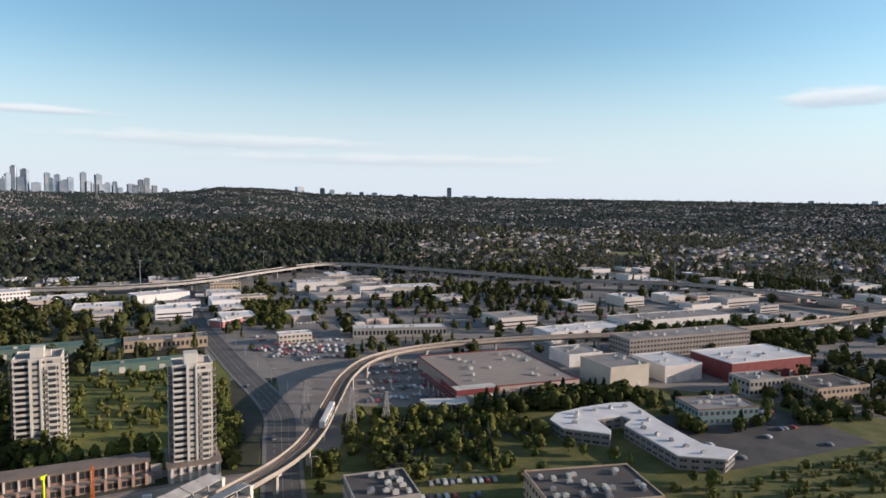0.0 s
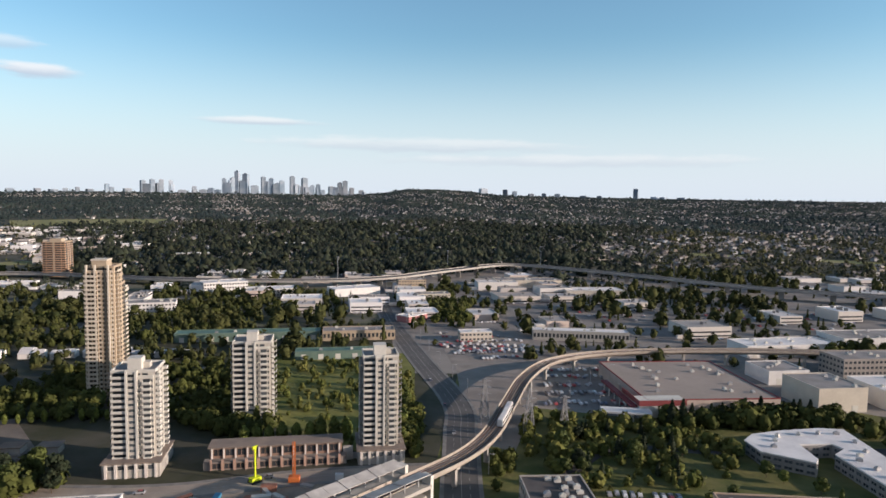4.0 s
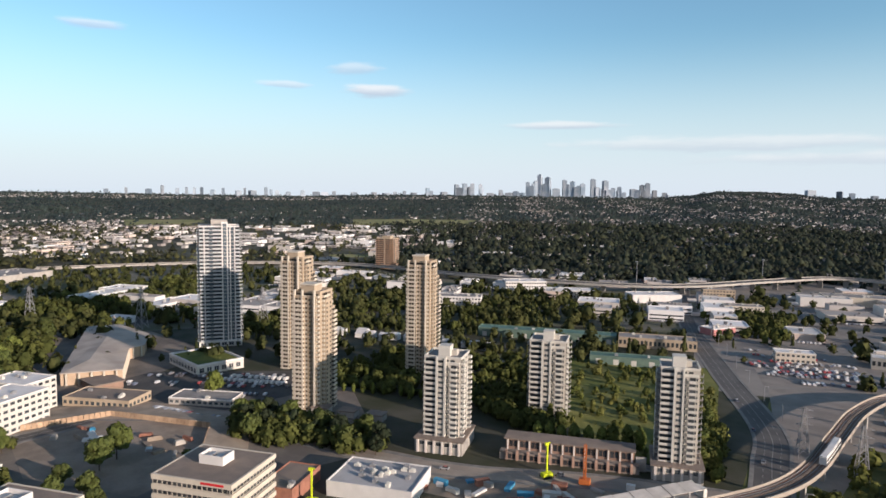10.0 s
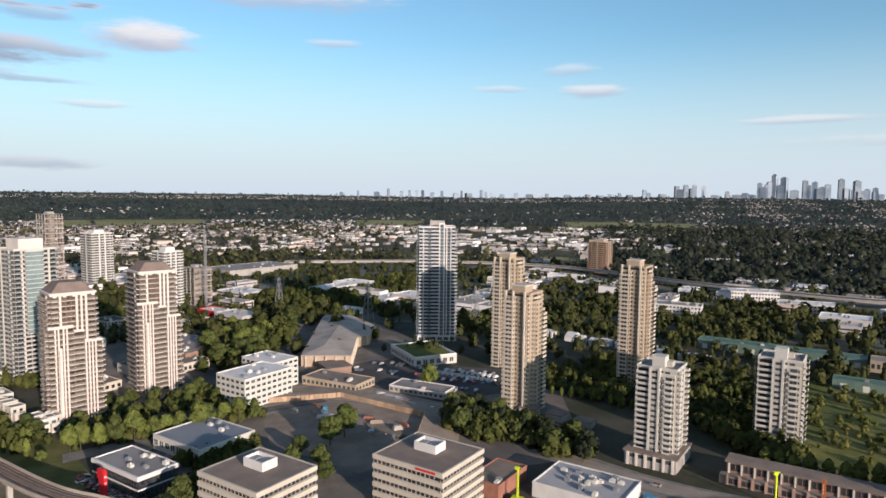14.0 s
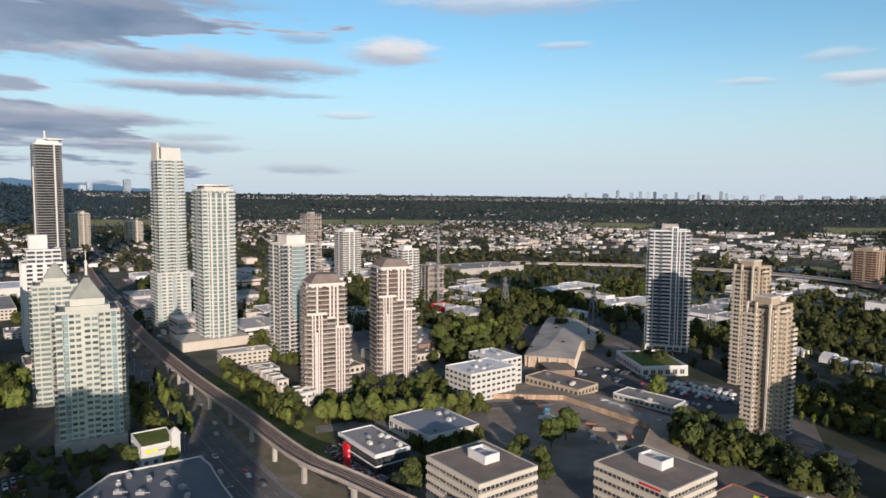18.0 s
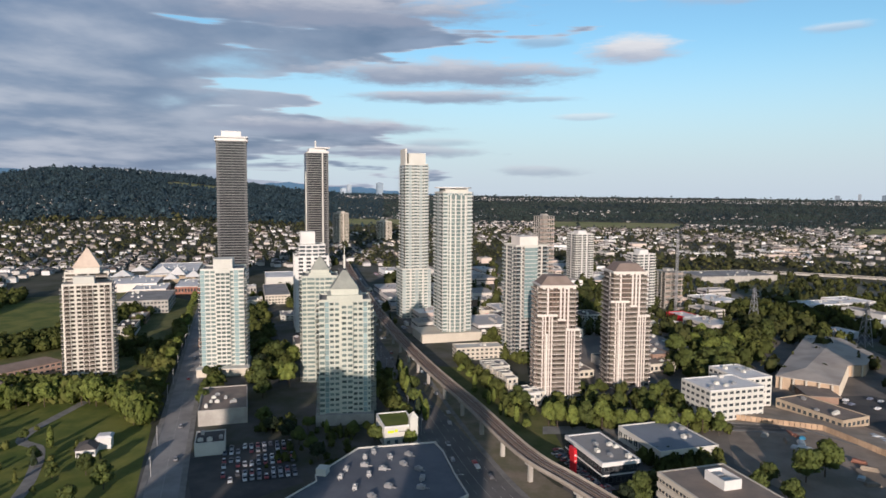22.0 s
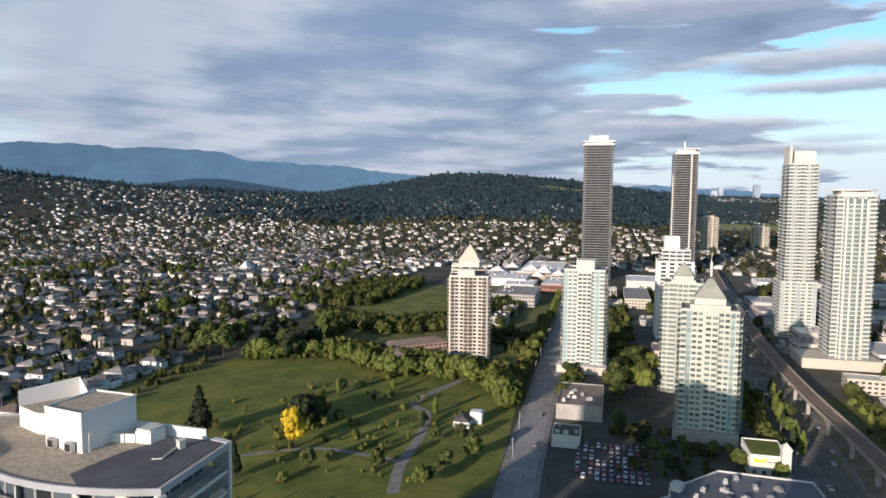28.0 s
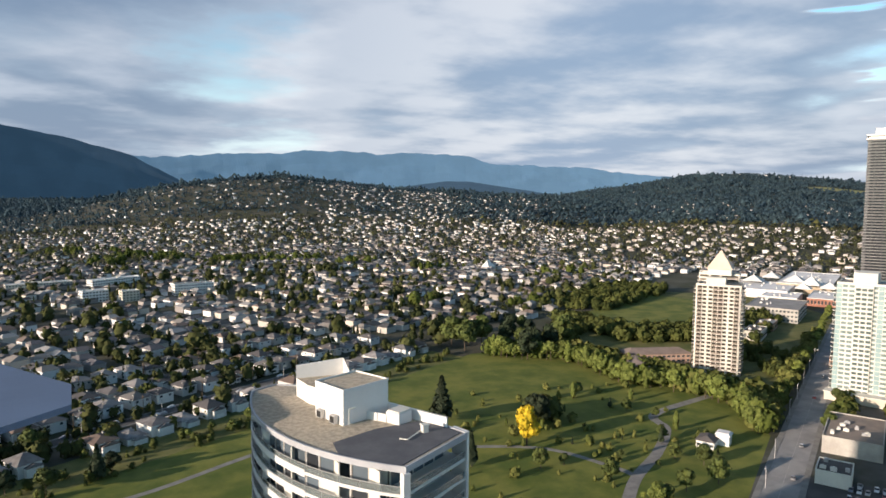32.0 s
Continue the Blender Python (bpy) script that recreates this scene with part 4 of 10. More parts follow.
def balcony_mesh(w, h, slab, rail, glass, deep=1.5):
    w, h = round(w, 2), round(h, 2)

    def make():
        rows = [(-w / 2, w / 2, -deep, 0.05, -0.14, 0.14), (-w / 2, w / 2, -deep, -deep + 0.1, 0.14, 1.1), (-w / 2, -w / 2 + 0.08, -deep + 0.1, 0, 0.14, 1.1), (w / 2 - 0.08, w / 2, -deep + 0.1, 0, 0.14, 1.1),
                (-w * 0.44, w * 0.44, -0.04, 0.05, 0.16, h - 0.35)]
        return boxes("balcony", rows, [slab, rail, glass], [0, 1, 1, 1, 2])
    return cached(("balcony", w, h, slab.name, rail.name, glass.name, deep), make)


WEIGHT = {"w": 1.6, "W": 2.6, "b": 2.8, "p": 0.7, ".": 0.8, "G": 2.2, "n": 0.9}
SIDES = {"S": (0, 0, -1), "E": (90, 1, 0), "N": (180, 0, 1), "W": (270, -1, 0)}


def turned_box(row, px, py, z, turn_z):
    """A box of a bay, turned by a multiple of 90 degrees and moved to its place."""
    x0, x1, y0, y1, z0, z1 = row
    c, s = round(math.cos(radians(turn_z))), round(math.sin(radians(turn_z)))
    xs, ys = sorted((x0 * c - y0 * s, x1 * c - y1 * s)), sorted((x0 * s + y0 * c, x1 * s + y1 * c))
    return (px + xs[0], px + xs[1], py + ys[0], py + ys[1], z + z0, z + z1)


def facade(parent, side, rect, z0, floors, fh, pattern, style, whole):
    """Bays of one side: windows w W n, balconies b, glazed strips G, piers p. On near sides each opening is a part of its own."""
    x0, x1, y0, y1 = rect
    turn_z = SIDES[side][0]
    length = (x1 - x0) if side in "SN" else (y1 - y0)
    unit = length / sum(WEIGHT[c] for c in pattern)
    mid = ((x0 + x1) / 2, (y0 + y1) / 2)
    at = {"S": (mid[0], y0), "E": (x1, mid[1]), "N": (mid[0], y1), "W": (x0, mid[1])}[side]
    along = (math.cos(radians(turn_z)), math.sin(radians(turn_z)))
    s = -length / 2
    far, idx = [], []
    for c in pattern:
        w = WEIGHT[c] * unit
        p = s + w / 2
        s += w
        px, py = at[0] + along[0] * p, at[1] + along[1] * p
        if c == ".":
            continue
        if c == "p":
            m = cached(("pier", round(w, 2), round(fh * floors, 1), style["pier"].name),
                       lambda: boxes("pier", [(-w / 2, w / 2, -0.45, 0.05, 0, fh * floors + 0.6)], style["pier"]))
            put("pier", m, parent, pose(px, py, z0, 0, 0, turn_z))
            continue
        for k in range(floors):
            z = z0 + k * fh
            if not whole:
                if c in "wWn":
                    rows = [((-w * 0.41, w * 0.41, -0.05, 0.05, fh * 0.28, fh * 0.84), 1), ((-w * 0.45, w * 0.45, -0.16, 0.05, fh * 0.22, fh * 0.28), 0)]
                elif c == "G":
                    rows = [((-w * 0.49, w * 0.49, -0.06, 0.05, fh * 0.06, fh * 0.97), 2), ((-w * 0.49, w * 0.49, -0.14, 0.05, -fh * 0.03, fh * 0.06), 0)]
                else:
                    deep = style.get("deep", 1.5)
                    rows = [((-w * 0.48, w * 0.48, -deep, 0.05, -0.15, 0.15), 3), ((-w * 0.48, w * 0.48, -deep, -deep + 0.12, 0.15, 1.1), 4), ((-w * 0.44, w * 0.44, -0.05, 0.05, 0.16, fh - 0.35), 1)]
                for row, q in rows:
                    far.append(turned_box(row, px, py, z, turn_z))
                    idx.append(q)
                continue
            if c in "wWn":
                put("window", window_mesh(w * 0.82, fh * 0.56, style["trim"], style["glass"]), parent, pose(px, py, z + fh * 0.28, 0, 0, turn_z))
            elif c == "G":
                put("glazed_panel", window_mesh(w * 0.98, fh * 0.94, style["trim"], style["strip"]), parent, pose(px, py, z + fh * 0.03, 0, 0, turn_z))
            elif c == "b":
                put("balcony", balcony_mesh(w * 0.97, fh, style["slab"], style["rail"], style["glass"], style.get("deep", 1.5)), parent, pose(px, py, z, 0, 0, turn_z))
    if far:
        put("glazing", boxes("glazing", far, [style["trim"], style["glass"], style["strip"], style["slab"], style["rail"]], idx), parent, kind="stuff")


def facing(x, y, rot, side):
    """Whether that side of a tower looks towards the middle of the plan."""
    _, nx, ny = SIDES[side]
    c, s = math.cos(radians(rot)), math.sin(radians(rot))
    wx, wy = nx * c - ny * s, nx * s + ny * c
    r = math.hypot(x, y)
    return (-x * wx - y * wy) / r > 0.12


def tower(name, label, x, y, rot, blocks, style, group="", lines=0.0):
    """blocks: (x0, x1, y0, y1, z0, floors, storey height, {side: pattern}). Walls, piers, parapet, windows and balconies are parts."""
    t = thing(name, x, y, 0, rot, label, "tower", group)
    for x0, x1, y0, y1, z0, floors, fh, patterns in blocks:
        top = z0 + floors * fh
        put("wall", boxes("wall", [(x0, x1, y0, y1, z0, top)], style["wall"]), t)
        put("parapet", boxes("parapet", [(x0 - 0.1, x1 + 0.1, y0 - 0.1, y0 + 0.3, top, top + 1.0), (x0 - 0.1, x1 + 0.1, y1 - 0.3, y1 + 0.1, top, top + 1.0),
                                         (x0 - 0.1, x0 + 0.3, y0 + 0.3, y1 - 0.3, top, top + 1.0), (x1 - 0.3, x1 + 0.1, y0 + 0.3, y1 - 0.3, top, top + 1.0)], style["pier"]), t)
        put("roof", boxes("roof", [(x0 + 0.3, x1 - 0.3, y0 + 0.3, y1 - 0.3, top, top + 0.15)], style.get("roof", GREY_ROOF)), t)
        if lines:
            m = cached(("slab", x0, x1, y0, y1, lines, style["slab"].name), lambda: boxes("floor_slab", [(x0 - lines, x1 + lines, y0 - lines, y0 + 0.1, -0.15, 0.2), (x0 - lines, x1 + lines, y1 - 0.1, y1 + lines, -0.15, 0.2),
                                                                                                          (x0 - lines, x0 + 0.1, y0 + 0.1, y1 - 0.1, -0.15, 0.2), (x1 - 0.1, x1 + lines, y0 + 0.1, y1 - 0.1, -0.15, 0.2)], style["slab"]))
            for k in range(floors + 1):
                put("floor_slab", m, t, pose(0, 0, z0 + k * fh))
        for side in "SENW":
            if side in patterns:
                facade(t, side, (x0, x1, y0, y1), z0, floors, fh, patterns[side], style, facing(x, y, rot, side) and 120 < math.hypot(x, y) < 395 and x < 60)
    return t


def hip(name, x0, x1, y0, y1, z0, z1, mat, parent, flat=0.0):
    """A hipped or pyramid roof; flat: half size of its top plate."""
    cx, cy = (x0 + x1) / 2, (y0 + y1) / 2
    fx, fy = (flat, flat) if not isinstance(flat, tuple) else flat
    v = [(x0, y0, z0), (x1, y0, z0), (x1, y1, z0), (x0, y1, z0), (cx - fx, cy - fy, z1), (cx + fx, cy - fy, z1), (cx + fx, cy + fy, z1), (cx - fx, cy + fy, z1)]
    f = [(3, 2, 1, 0), (0, 1, 5, 4), (1, 2, 6, 5), (2, 3, 7, 6), (3, 0, 4, 7), (4, 5, 6, 7)]
    return put(name, mesh_np(name, v, f, [mat]), parent)


def st(wall, glass, trim=WHITE, pier=None, slab=CONCRETE, rail=None, strip=None, **more):
    return dict(wall=wall, glass=glass, trim=trim, pier=pier or wall, slab=slab, rail=rail or wall, strip=strip or glass, **more)


PALE = st(PALE_WALL, GLASS, trim=OFFWHITE, pier=OFFWHITE, rail=OFFWHITE)
TAN = st(TAN_WALL, GLASS_WARM, trim=TAN_WALL, pier=TAN_WALL, slab=CREAM_WALL, rail=CREAM_WALL)
PINK = st(surface("dark_brown_infill", (0.19, 0.135, 0.105), (0.145, 0.10, 0.08), 0.15, 0.9, fine_scale=1.5), GLASS_WARM, trim=surface("dark_brown_infill", (0.19, 0.135, 0.105)), pier=BLUSH, slab=BLUSH, rail=surface("brown_tinted_rail", (0.20, 0.165, 0.14), (0.26, 0.22, 0.19), 0.3, 0.3, spec=0.5), roof=ROOF_BROWN)
SAGE = st(GREEN_WALL, GLASS_SAGE, trim=GREEN_WALL, pier=GREEN_WALL, slab=GREEN_WALL, rail=GREEN_WALL, strip=GLASS_GREEN)
SAGE_LIGHT = st(MINT, GLASS_SAGE, trim=MINT, pier=MINT, slab=MINT, rail=MINT, strip=GLASS_GREEN)
CREAM = st(CREAM_WALL, GLASS_WARM, trim=CREAM_WALL, pier=CREAM_WALL, slab=CREAM_WALL, rail=CREAM_WALL)
IVORY_WALL = surface("ivory_stucco", (0.69, 0.65, 0.57), (0.61, 0.57, 0.50), 0.08, 0.85, fine_scale=0.8)
IVORY = st(IVORY_WALL, GLASS_WARM, trim=IVORY_WALL, pier=IVORY_WALL, slab=IVORY_WALL, rail=surface("brown_tinted_rail", (0.20, 0.165, 0.14)))
RAIL_CLEAR = surface("clear_rail_glass", (0.15, 0.18, 0.19), (0.20, 0.23, 0.24), 0.3, 0.15, spec=0.7)
STEELY = st(GLASS_BLUE, GLASS_BLUE, trim=OFFWHITE, pier=WHITE, slab=WHITE, rail=surface("pale_rail_glass", (0.42, 0.46, 0.48), (0.50, 0.53, 0.55), 0.3, 0.25, spec=0.6), strip=GLASS_BLUE, deep=1.3)
WHITE_GRID = st(OFFWHITE, GLASS, trim=OFFWHITE, pier=WHITE, slab=WHITE, rail=OFFWHITE)
MILKY = st(MINT, GLASS_SAGE, trim=MINT, pier=OFFWHITE, slab=OFFWHITE, rail=surface("milky_rail_glass", (0.58, 0.61, 0.58), (0.50, 0.53, 0.51), 0.3, 0.3, spec=0.5), strip=surface("milky_window_glass", (0.40, 0.45, 0.43), (0.31, 0.36, 0.35), 0.15, 0.15, spec=0.6, fine_scale=0.5), deep=1.2)
SLATE_GLASS = surface("slate_window_glass", (0.085, 0.087, 0.09), (0.13, 0.13, 0.13), 0.06, 0.15, spec=0.5, fine_scale=0.4)
INK = st(SLATE_GLASS, GLASS_DARK, trim=CHARCOAL, pier=CHARCOAL, slab=surface("slate_slab", (0.33, 0.325, 0.315), (0.25, 0.245, 0.24), 0.1, 0.7), rail=CHARCOAL)
INK_PALE = st(SLATE_GLASS, GLASS_DARK, trim=CHARCOAL, pier=OFFWHITE, slab=CONCRETE, rail=CONCRETE)
ASH = st(surface("ash_cladding", (0.40, 0.37, 0.345), (0.32, 0.295, 0.275), 0.1, 0.8), GLASS, trim=OFFWHITE, pier=OFFWHITE, slab=OFFWHITE, rail=RAIL_CLEAR)

# three pale slab towers by the open lot
pale_spec = (("pale stucco apartment tower with a two-storey podium beside the street", -199, 231, 15, 2.45, 6.0, 17.5),
             ("pale stucco apartment tower beside the overgrown lot", -186, 300, 15, 2.75, 0.0, 19.0),
             ("pale stucco apartment tower beside the wide road", -106, 275, 16, 2.5, 6.0, 15.5))
for label, x, y, floors, fh, z0, w in pale_spec:
    h = w / 2
    t = tower("apartment_tower", label, x, y, GRID, [
        (-h, h, -h + 1.5, h, z0, floors, fh, {"S": "bnn.", "E": "bWpWWpWb", "N": "wb.bw", "W": "wb.bw"}),
        (-h * 0.32, h * 0.22, -h - 0.2, -h + 1.5, z0, floors, fh, {"S": "pWp"}),
        (h * 0.22, h * 0.92, -h + 0.7, -h + 1.5, z0, floors - 1, fh, {"S": "n.bn"})], PALE, "pale towers by the lot")
    top = z0 + floors * fh
    put("penthouse", boxes("penthouse", [(-3, 2.5, -4, 2, top, top + 5.0)], OFFWHITE), t)
    put("stair_hut", boxes("stair_hut", [(2.5, 5.0, -1, 3, top, top + 2.6)], PALE_WALL), t)
    if z0:
        put("podium_wall", boxes("podium_wall", [(-h - 2.5, h + 2.5, -h - 4.5, h + 2, 0, z0)], CONCRETE), t)
        put("podium_roof", boxes("podium_roof", [(-h - 3, h + 3, -h - 5, h + 2.5, z0, z0 + 0.5)], GRAVEL_ROOF), t)
        for k in range(6):
            xx = -h - 1.0 + k * (2 * h + 2) / 5
            put("podium_pier", boxes("podium_pier", [(xx - 0.5, xx + 0.5, -h - 5, -h - 4.4, 0, z0)], BLUSH), t)
        for k in range(5):
            xx = -h - 1.0 + (k + 0.5) * (2 * h + 2) / 5
            put("window", window_mesh((2 * h + 2) / 5 - 1.4, 2.0, OFFWHITE, GLASS), t, pose(xx, -h - 4.5, z0 - 2.6))

# three tan towers
for label, x, y, floors, top in (("tall tan stucco tower behind its twin", -365, 268, 28, 74.0), ("tall tan stucco tower above the tree belt", -287, 221, 27, 64.5), ("tall tan stucco tower behind the pale towers", -291, 312, 29, 74.0)):
    fh = top / floors
    t = tower("apartment_tower", label, x, y, GRID, [
        (-7.5, 7.5, -6.5, 8.5, 0, floors, fh, {"S": "b", "E": ".bw.", "N": "bw.wb", "W": "bw.wb"}),
        (-7.5, -1.0, -8.5, -6.5, 0, floors - 1, fh, {"S": "bb", "W": "."}),
        (0.5, 6.0, -8.0, -6.5, 0, floors - 1, fh, {"S": ".n.n."}),
        (7.5, 9.5, -3.5, 3.0, 0, floors - 2, fh, {"E": "n.n", "S": "."}),
        (7.5, 9.0, 4.0, 8.5, 0, floors - 4, fh, {"E": "b"})], TAN, "tan towers")
    put("crown", boxes("crown", [(-5, 3, -4, 5, top, top + 4.2)], TAN_WALL), t)
    put("crown_cornice", boxes("crown_cornice", [(-5.4, 3.4, -4.4, 5.4, top + 3.6, top + 4.4)], CREAM_WALL), t)
    for q in (-6.5, -2, 5.0):
        put("fin", boxes("fin", [(q - 0.4, q + 0.4, -9.1, -7.5, 0, top + 1.6)], CREAM_WALL), t)

# glass tower by the arena
t = tower("apartment_tower", "slender glass tower with white balcony slabs on a green-roofed podium", -467, 270, GRID + 35, [
    (-14.5, 14.5, -13, 13, 4, 31, 2.8, {"S": "bpbGbbpGGpGpb", "E": "bGGpGGb", "N": "bGGb", "W": "bbGpGbb"}),
    (1.5, 6.0, -14.2, -13, 4, 32, 2.8, {"S": "pGp"})], dict(STEELY, glass=GLASS_DARK, deep=1.9), lines=0.12)
put("penthouse", boxes("penthouse", [(-6, 6, -6, 6, 90.8, 96)], CONCRETE), t)
put("podium_wall", boxes("podium_wall", [(-15.5, 15.5, -16.5, 14, 0, 4)], OFFWHITE), t)
for k in range(6):
    put("window", window_mesh(3.6, 2.6, WHITE, GLASS), t, pose(-12.5 + k * 5, -16.5, 0.7))
pod = thing("podium_building", -410, 226, 0, GRID - 30, "white podium with a planted green roof beside the glass tower", "building")
put("wall", boxes("wall", [(-22, 22, -16, 16, 0, 6)], OFFWHITE), pod)
put("roof_garden", boxes("roof_garden", [(-20, 20, -14, 14, 6, 6.3)], GRASS), pod)
put("parapet", boxes("parapet", [(-22, 22, -16, -15, 6, 7), (-22, 22, 15, 16, 6, 7), (-22, -21, -15, 15, 6, 7), (21, 22, -15, 15, 6, 7)], WHITE), pod)
for k in range(9):
    put("window", window_mesh(3.2, 3.2, WHITE, GLASS), pod, pose(-19 + k * 4.7, -16, 1.4))
for k in range(6):
    put("window", window_mesh(3.2, 3.2, WHITE, GLASS), pod, pose(22, -13 + k * 5, 1.4, 0, 0, 90))

# two stepped brown and pink towers
for label, x, y, top in (("stepped tower of pale pink piers beside the tree row", -389, 6, 65.0), ("stepped tower of pale pink piers and brown infill behind its twin", -424, 50, 70.0)):
    fh = top / 24
    t = tower("apartment_tower", label, x, y, GRID - 12, [
        (-11, 8.5, -11, 9.5, 0, 24, fh, {"S": "bbpb", "E": "bpwwwpnpnpb", "N": "bWWb", "W": "bWWb"}),
        (8.5, 10.5, -13.0, -1.5, 0, 18, fh, {"E": "bpnpwpnpb", "S": "b"}),
        (8.5, 10.8, 3.5, 11.5, 0, 15, fh, {"E": "pnpnpnpb", "N": "b"}),
        (8.5, 10.0, -1.5, 3.5, 0, 17, fh, {"E": "b"}),
        (10.5, 11.4, -8.4, -7.2, 0, 14, fh, {"E": "p"})], PINK, "stepped pink towers")
    bands = []
    for x0, x1, y0, y1, n_ in ((-11, 8.5, -11, 9.5, 24), (8.5, 10.5, -13.0, -1.5, 18), (8.5, 10.8, 3.5, 11.5, 15)):
        for k in range(1, n_ + 1):
            bands += [(x1 - 0.1, x1 + 0.1, y0, y1, k * fh - 0.16, k * fh + 0.08), (x0, x1 + 0.1, y0 - 0.1, y0 + 0.1, k * fh - 0.16, k * fh + 0.08)]
    put("floor_band", boxes("floor_band", bands, BLUSH), t, kind="stuff")
    put("cornice", boxes("cornice", [(-11.6, 9.2, -11.7, 10.2, top + 0.6, top + 1.4)], BLUSH), t)
    hip("hip_roof", -10.5, 8.0, -10.5, 9.0, top + 1.4, top + 6.2, ROOF_BROWN, t, (6.0, 5.5))
    for k in range(5):
        xx = -9 + k * 4.4
        put("arch", boxes("arch", [(8.6, 9.1, xx - 0.8, xx + 0.8, top - 0.8, top + 0.6)], BLUSH), t)

# green twin tower with pyramid tops
PYRAMID = surface("grey_green_roof_sheet", (0.31, 0.32, 0.28), (0.25, 0.26, 0.23), 0.2, 0.7)
t = tower("apartment_tower", "pale green tower with teal glass strips and stepped pyramid roofs", -331, -104, GRID - 7, [
    (-12, 11, -13, 13, 0, 23, 2.75, {"E": "bGWWpWWpWWGw", "S": "bwGwb", "N": "bwwGb", "W": "bwwb"}),
    (11, 12.2, -2.0, 4.0, 4, 21, 2.75, {"E": "WW"}),
    (-14, -2, 13, 15.5, 0, 20, 2.75, {"N": "wb", "E": "b"})], SAGE)
put("attic", boxes("attic", [(-9, 9, -9, 9, 63.2, 66), (-7, 7, -7, 7, 66, 69)], GREEN_WALL), t)
hip("pyramid_roof", -7.2, 7.2, -7.2, 7.2, 69, 78, PYRAMID, t, 1.0)
put("spire", boxes("spire", [(-0.5, 0.5, -0.5, 0.5, 79, 86), (-0.15, 0.15, -0.15, 0.15, 86, 91)], OFFWHITE), t)
put("podium_wall", boxes("podium_wall", [(-13, 14.5, -15, 14.5, 0, 5.5)], CONCRETE), t)
t = tower("apartment_tower", "pale green tower with a pyramid roof behind its twin", -401, -142, GRID - 7, [
    (-11, 11, -11, 11, 0, 24, 2.75, {"E": "wbwwbw", "S": "bwwb", "N": "bwwb", "W": "bwwb"})], SAGE)
put("attic", boxes("attic", [(-7, 7, -7, 7, 66, 68), (-5.6, 5.6, -5.6, 5.6, 68, 70)], GREEN_WALL), t)
hip("pyramid_roof", -5.8, 5.8, -5.8, 5.8, 70, 78, PYRAMID, t, 0.6)
# its lighter neighbour
t = tower("apartment_tower", "off-white tower with a teal glass corner strip above the low shops", -408, -211, GRID - 4, [
    (-12, 12, -13.5, 13.5, 0, 25, 2.72, {"E": "GWWpWWpWGb", "S": "bwGwb", "N": "bGwb", "W": "bwwb"}),
    (12, 13.2, -4, 5, 4, 23, 2.72, {"E": "WWW"})], SAGE_LIGHT)
put("penthouse", boxes("penthouse", [(-7, 7, -6, 6, 68.2, 74.5)], OFFWHITE), t)
put("podium_wall", boxes("podium_wall", [(-13, 20, -16, 16, 0, 5)], CREAM_WALL), t)
put("podium_terrace", boxes("podium_terrace", [(13.2, 21, -16.5, 16.5, 5, 5.4)], OFFWHITE), t)
# cream tower with a pyramid
t = tower("apartment_tower", "cream apartment tower with a peach pyramid roof beside the park", -385, -293, GRID + 6, [
    (-9, 12, -14, 14, 0, 22, 2.68, {"E": ".bWpWbbWpWb.", "S": "bwwb", "N": "bwwb", "W": "bwwb"}),
    (-20, -9, -15, 11, 0, 24, 2.68, {"E": "wwb", "N": "wbw", "S": "wbw", "W": "wbw"})], IVORY)
put("attic", boxes("attic", [(-19, -5, -9, 6, 64.3, 68.5)], IVORY_WALL), t)
hip("pyramid_roof", -20, -4, -10, 7, 68.5, 81, surface("peach_roof", (0.64, 0.52, 0.42), (0.56, 0.45, 0.36), 0.2, 0.8), t, 0.3)
put("penthouse", boxes("penthouse", [(2, 9, -8, 4, 59, 64)], OFFWHITE), t)
# white tower under the far dark tower
t = tower("apartment_tower", "white gridded tower with a tall plant room behind the green towers", -545, -201, GRID, [
    (-13, 13, -14, 14, 0, 20, 3.2, {"E": "pwpwpwpwp", "S": "pwpwp", "N": "bwwb", "W": "bwwb"}),
    (-10, 10, -11, 11, 64, 3, 3.2, {"E": "bWWb", "S": "bWb"})], st(WHITE, GLASS, pier=WHITE, slab=WHITE, rail=WHITE))
put("plant_room", boxes("plant_room", [(-5, 5, -9, 3, 74.5, 85)], WHITE), t)
# tall pale pair by the railway
t = tower("apartment_tower", "very tall off-white tower with a wider lower third", -625, -127, GRID, [
    (-11, 12, -11, 11, 0, 50, 2.9, {"E": "bGwbwGwb", "S": "bGwb", "N": "bGwb", "W": "b.b"}),
    (-12, 14, -14, 14, 0, 16, 2.9, {"E": "GWpWGWpWG", "S": "GWGW"})], MILKY, lines=0.3)
put("crown_screen", boxes("crown_screen", [(-8, 10, -7, 9, 145, 156), (-9, 11, -11, -9, 145, 160)], OFFWHITE), t)
t = tower("apartment_tower", "tall off-white tower with a curved roof line beside the railway", -535, -76, GRID, [
    (-12, 12, -12, 12, 0, 41, 2.9, {"E": "bGwWGpwb", "S": "bGwb", "N": "bGwb", "W": "b.b"})], MILKY, lines=0.3)
put("crown_screen", boxes("crown_screen", [(-9, 9, -9, 10, 118.9, 122.6)], OFFWHITE), t)
put("crown_cap", prism("crown_cap", [(13.5 * math.cos(k * math.pi / 12), 15.0 * math.sin(k * math.pi / 12)) for k in range(24)], 122.6, 123.5, WHITE), t)
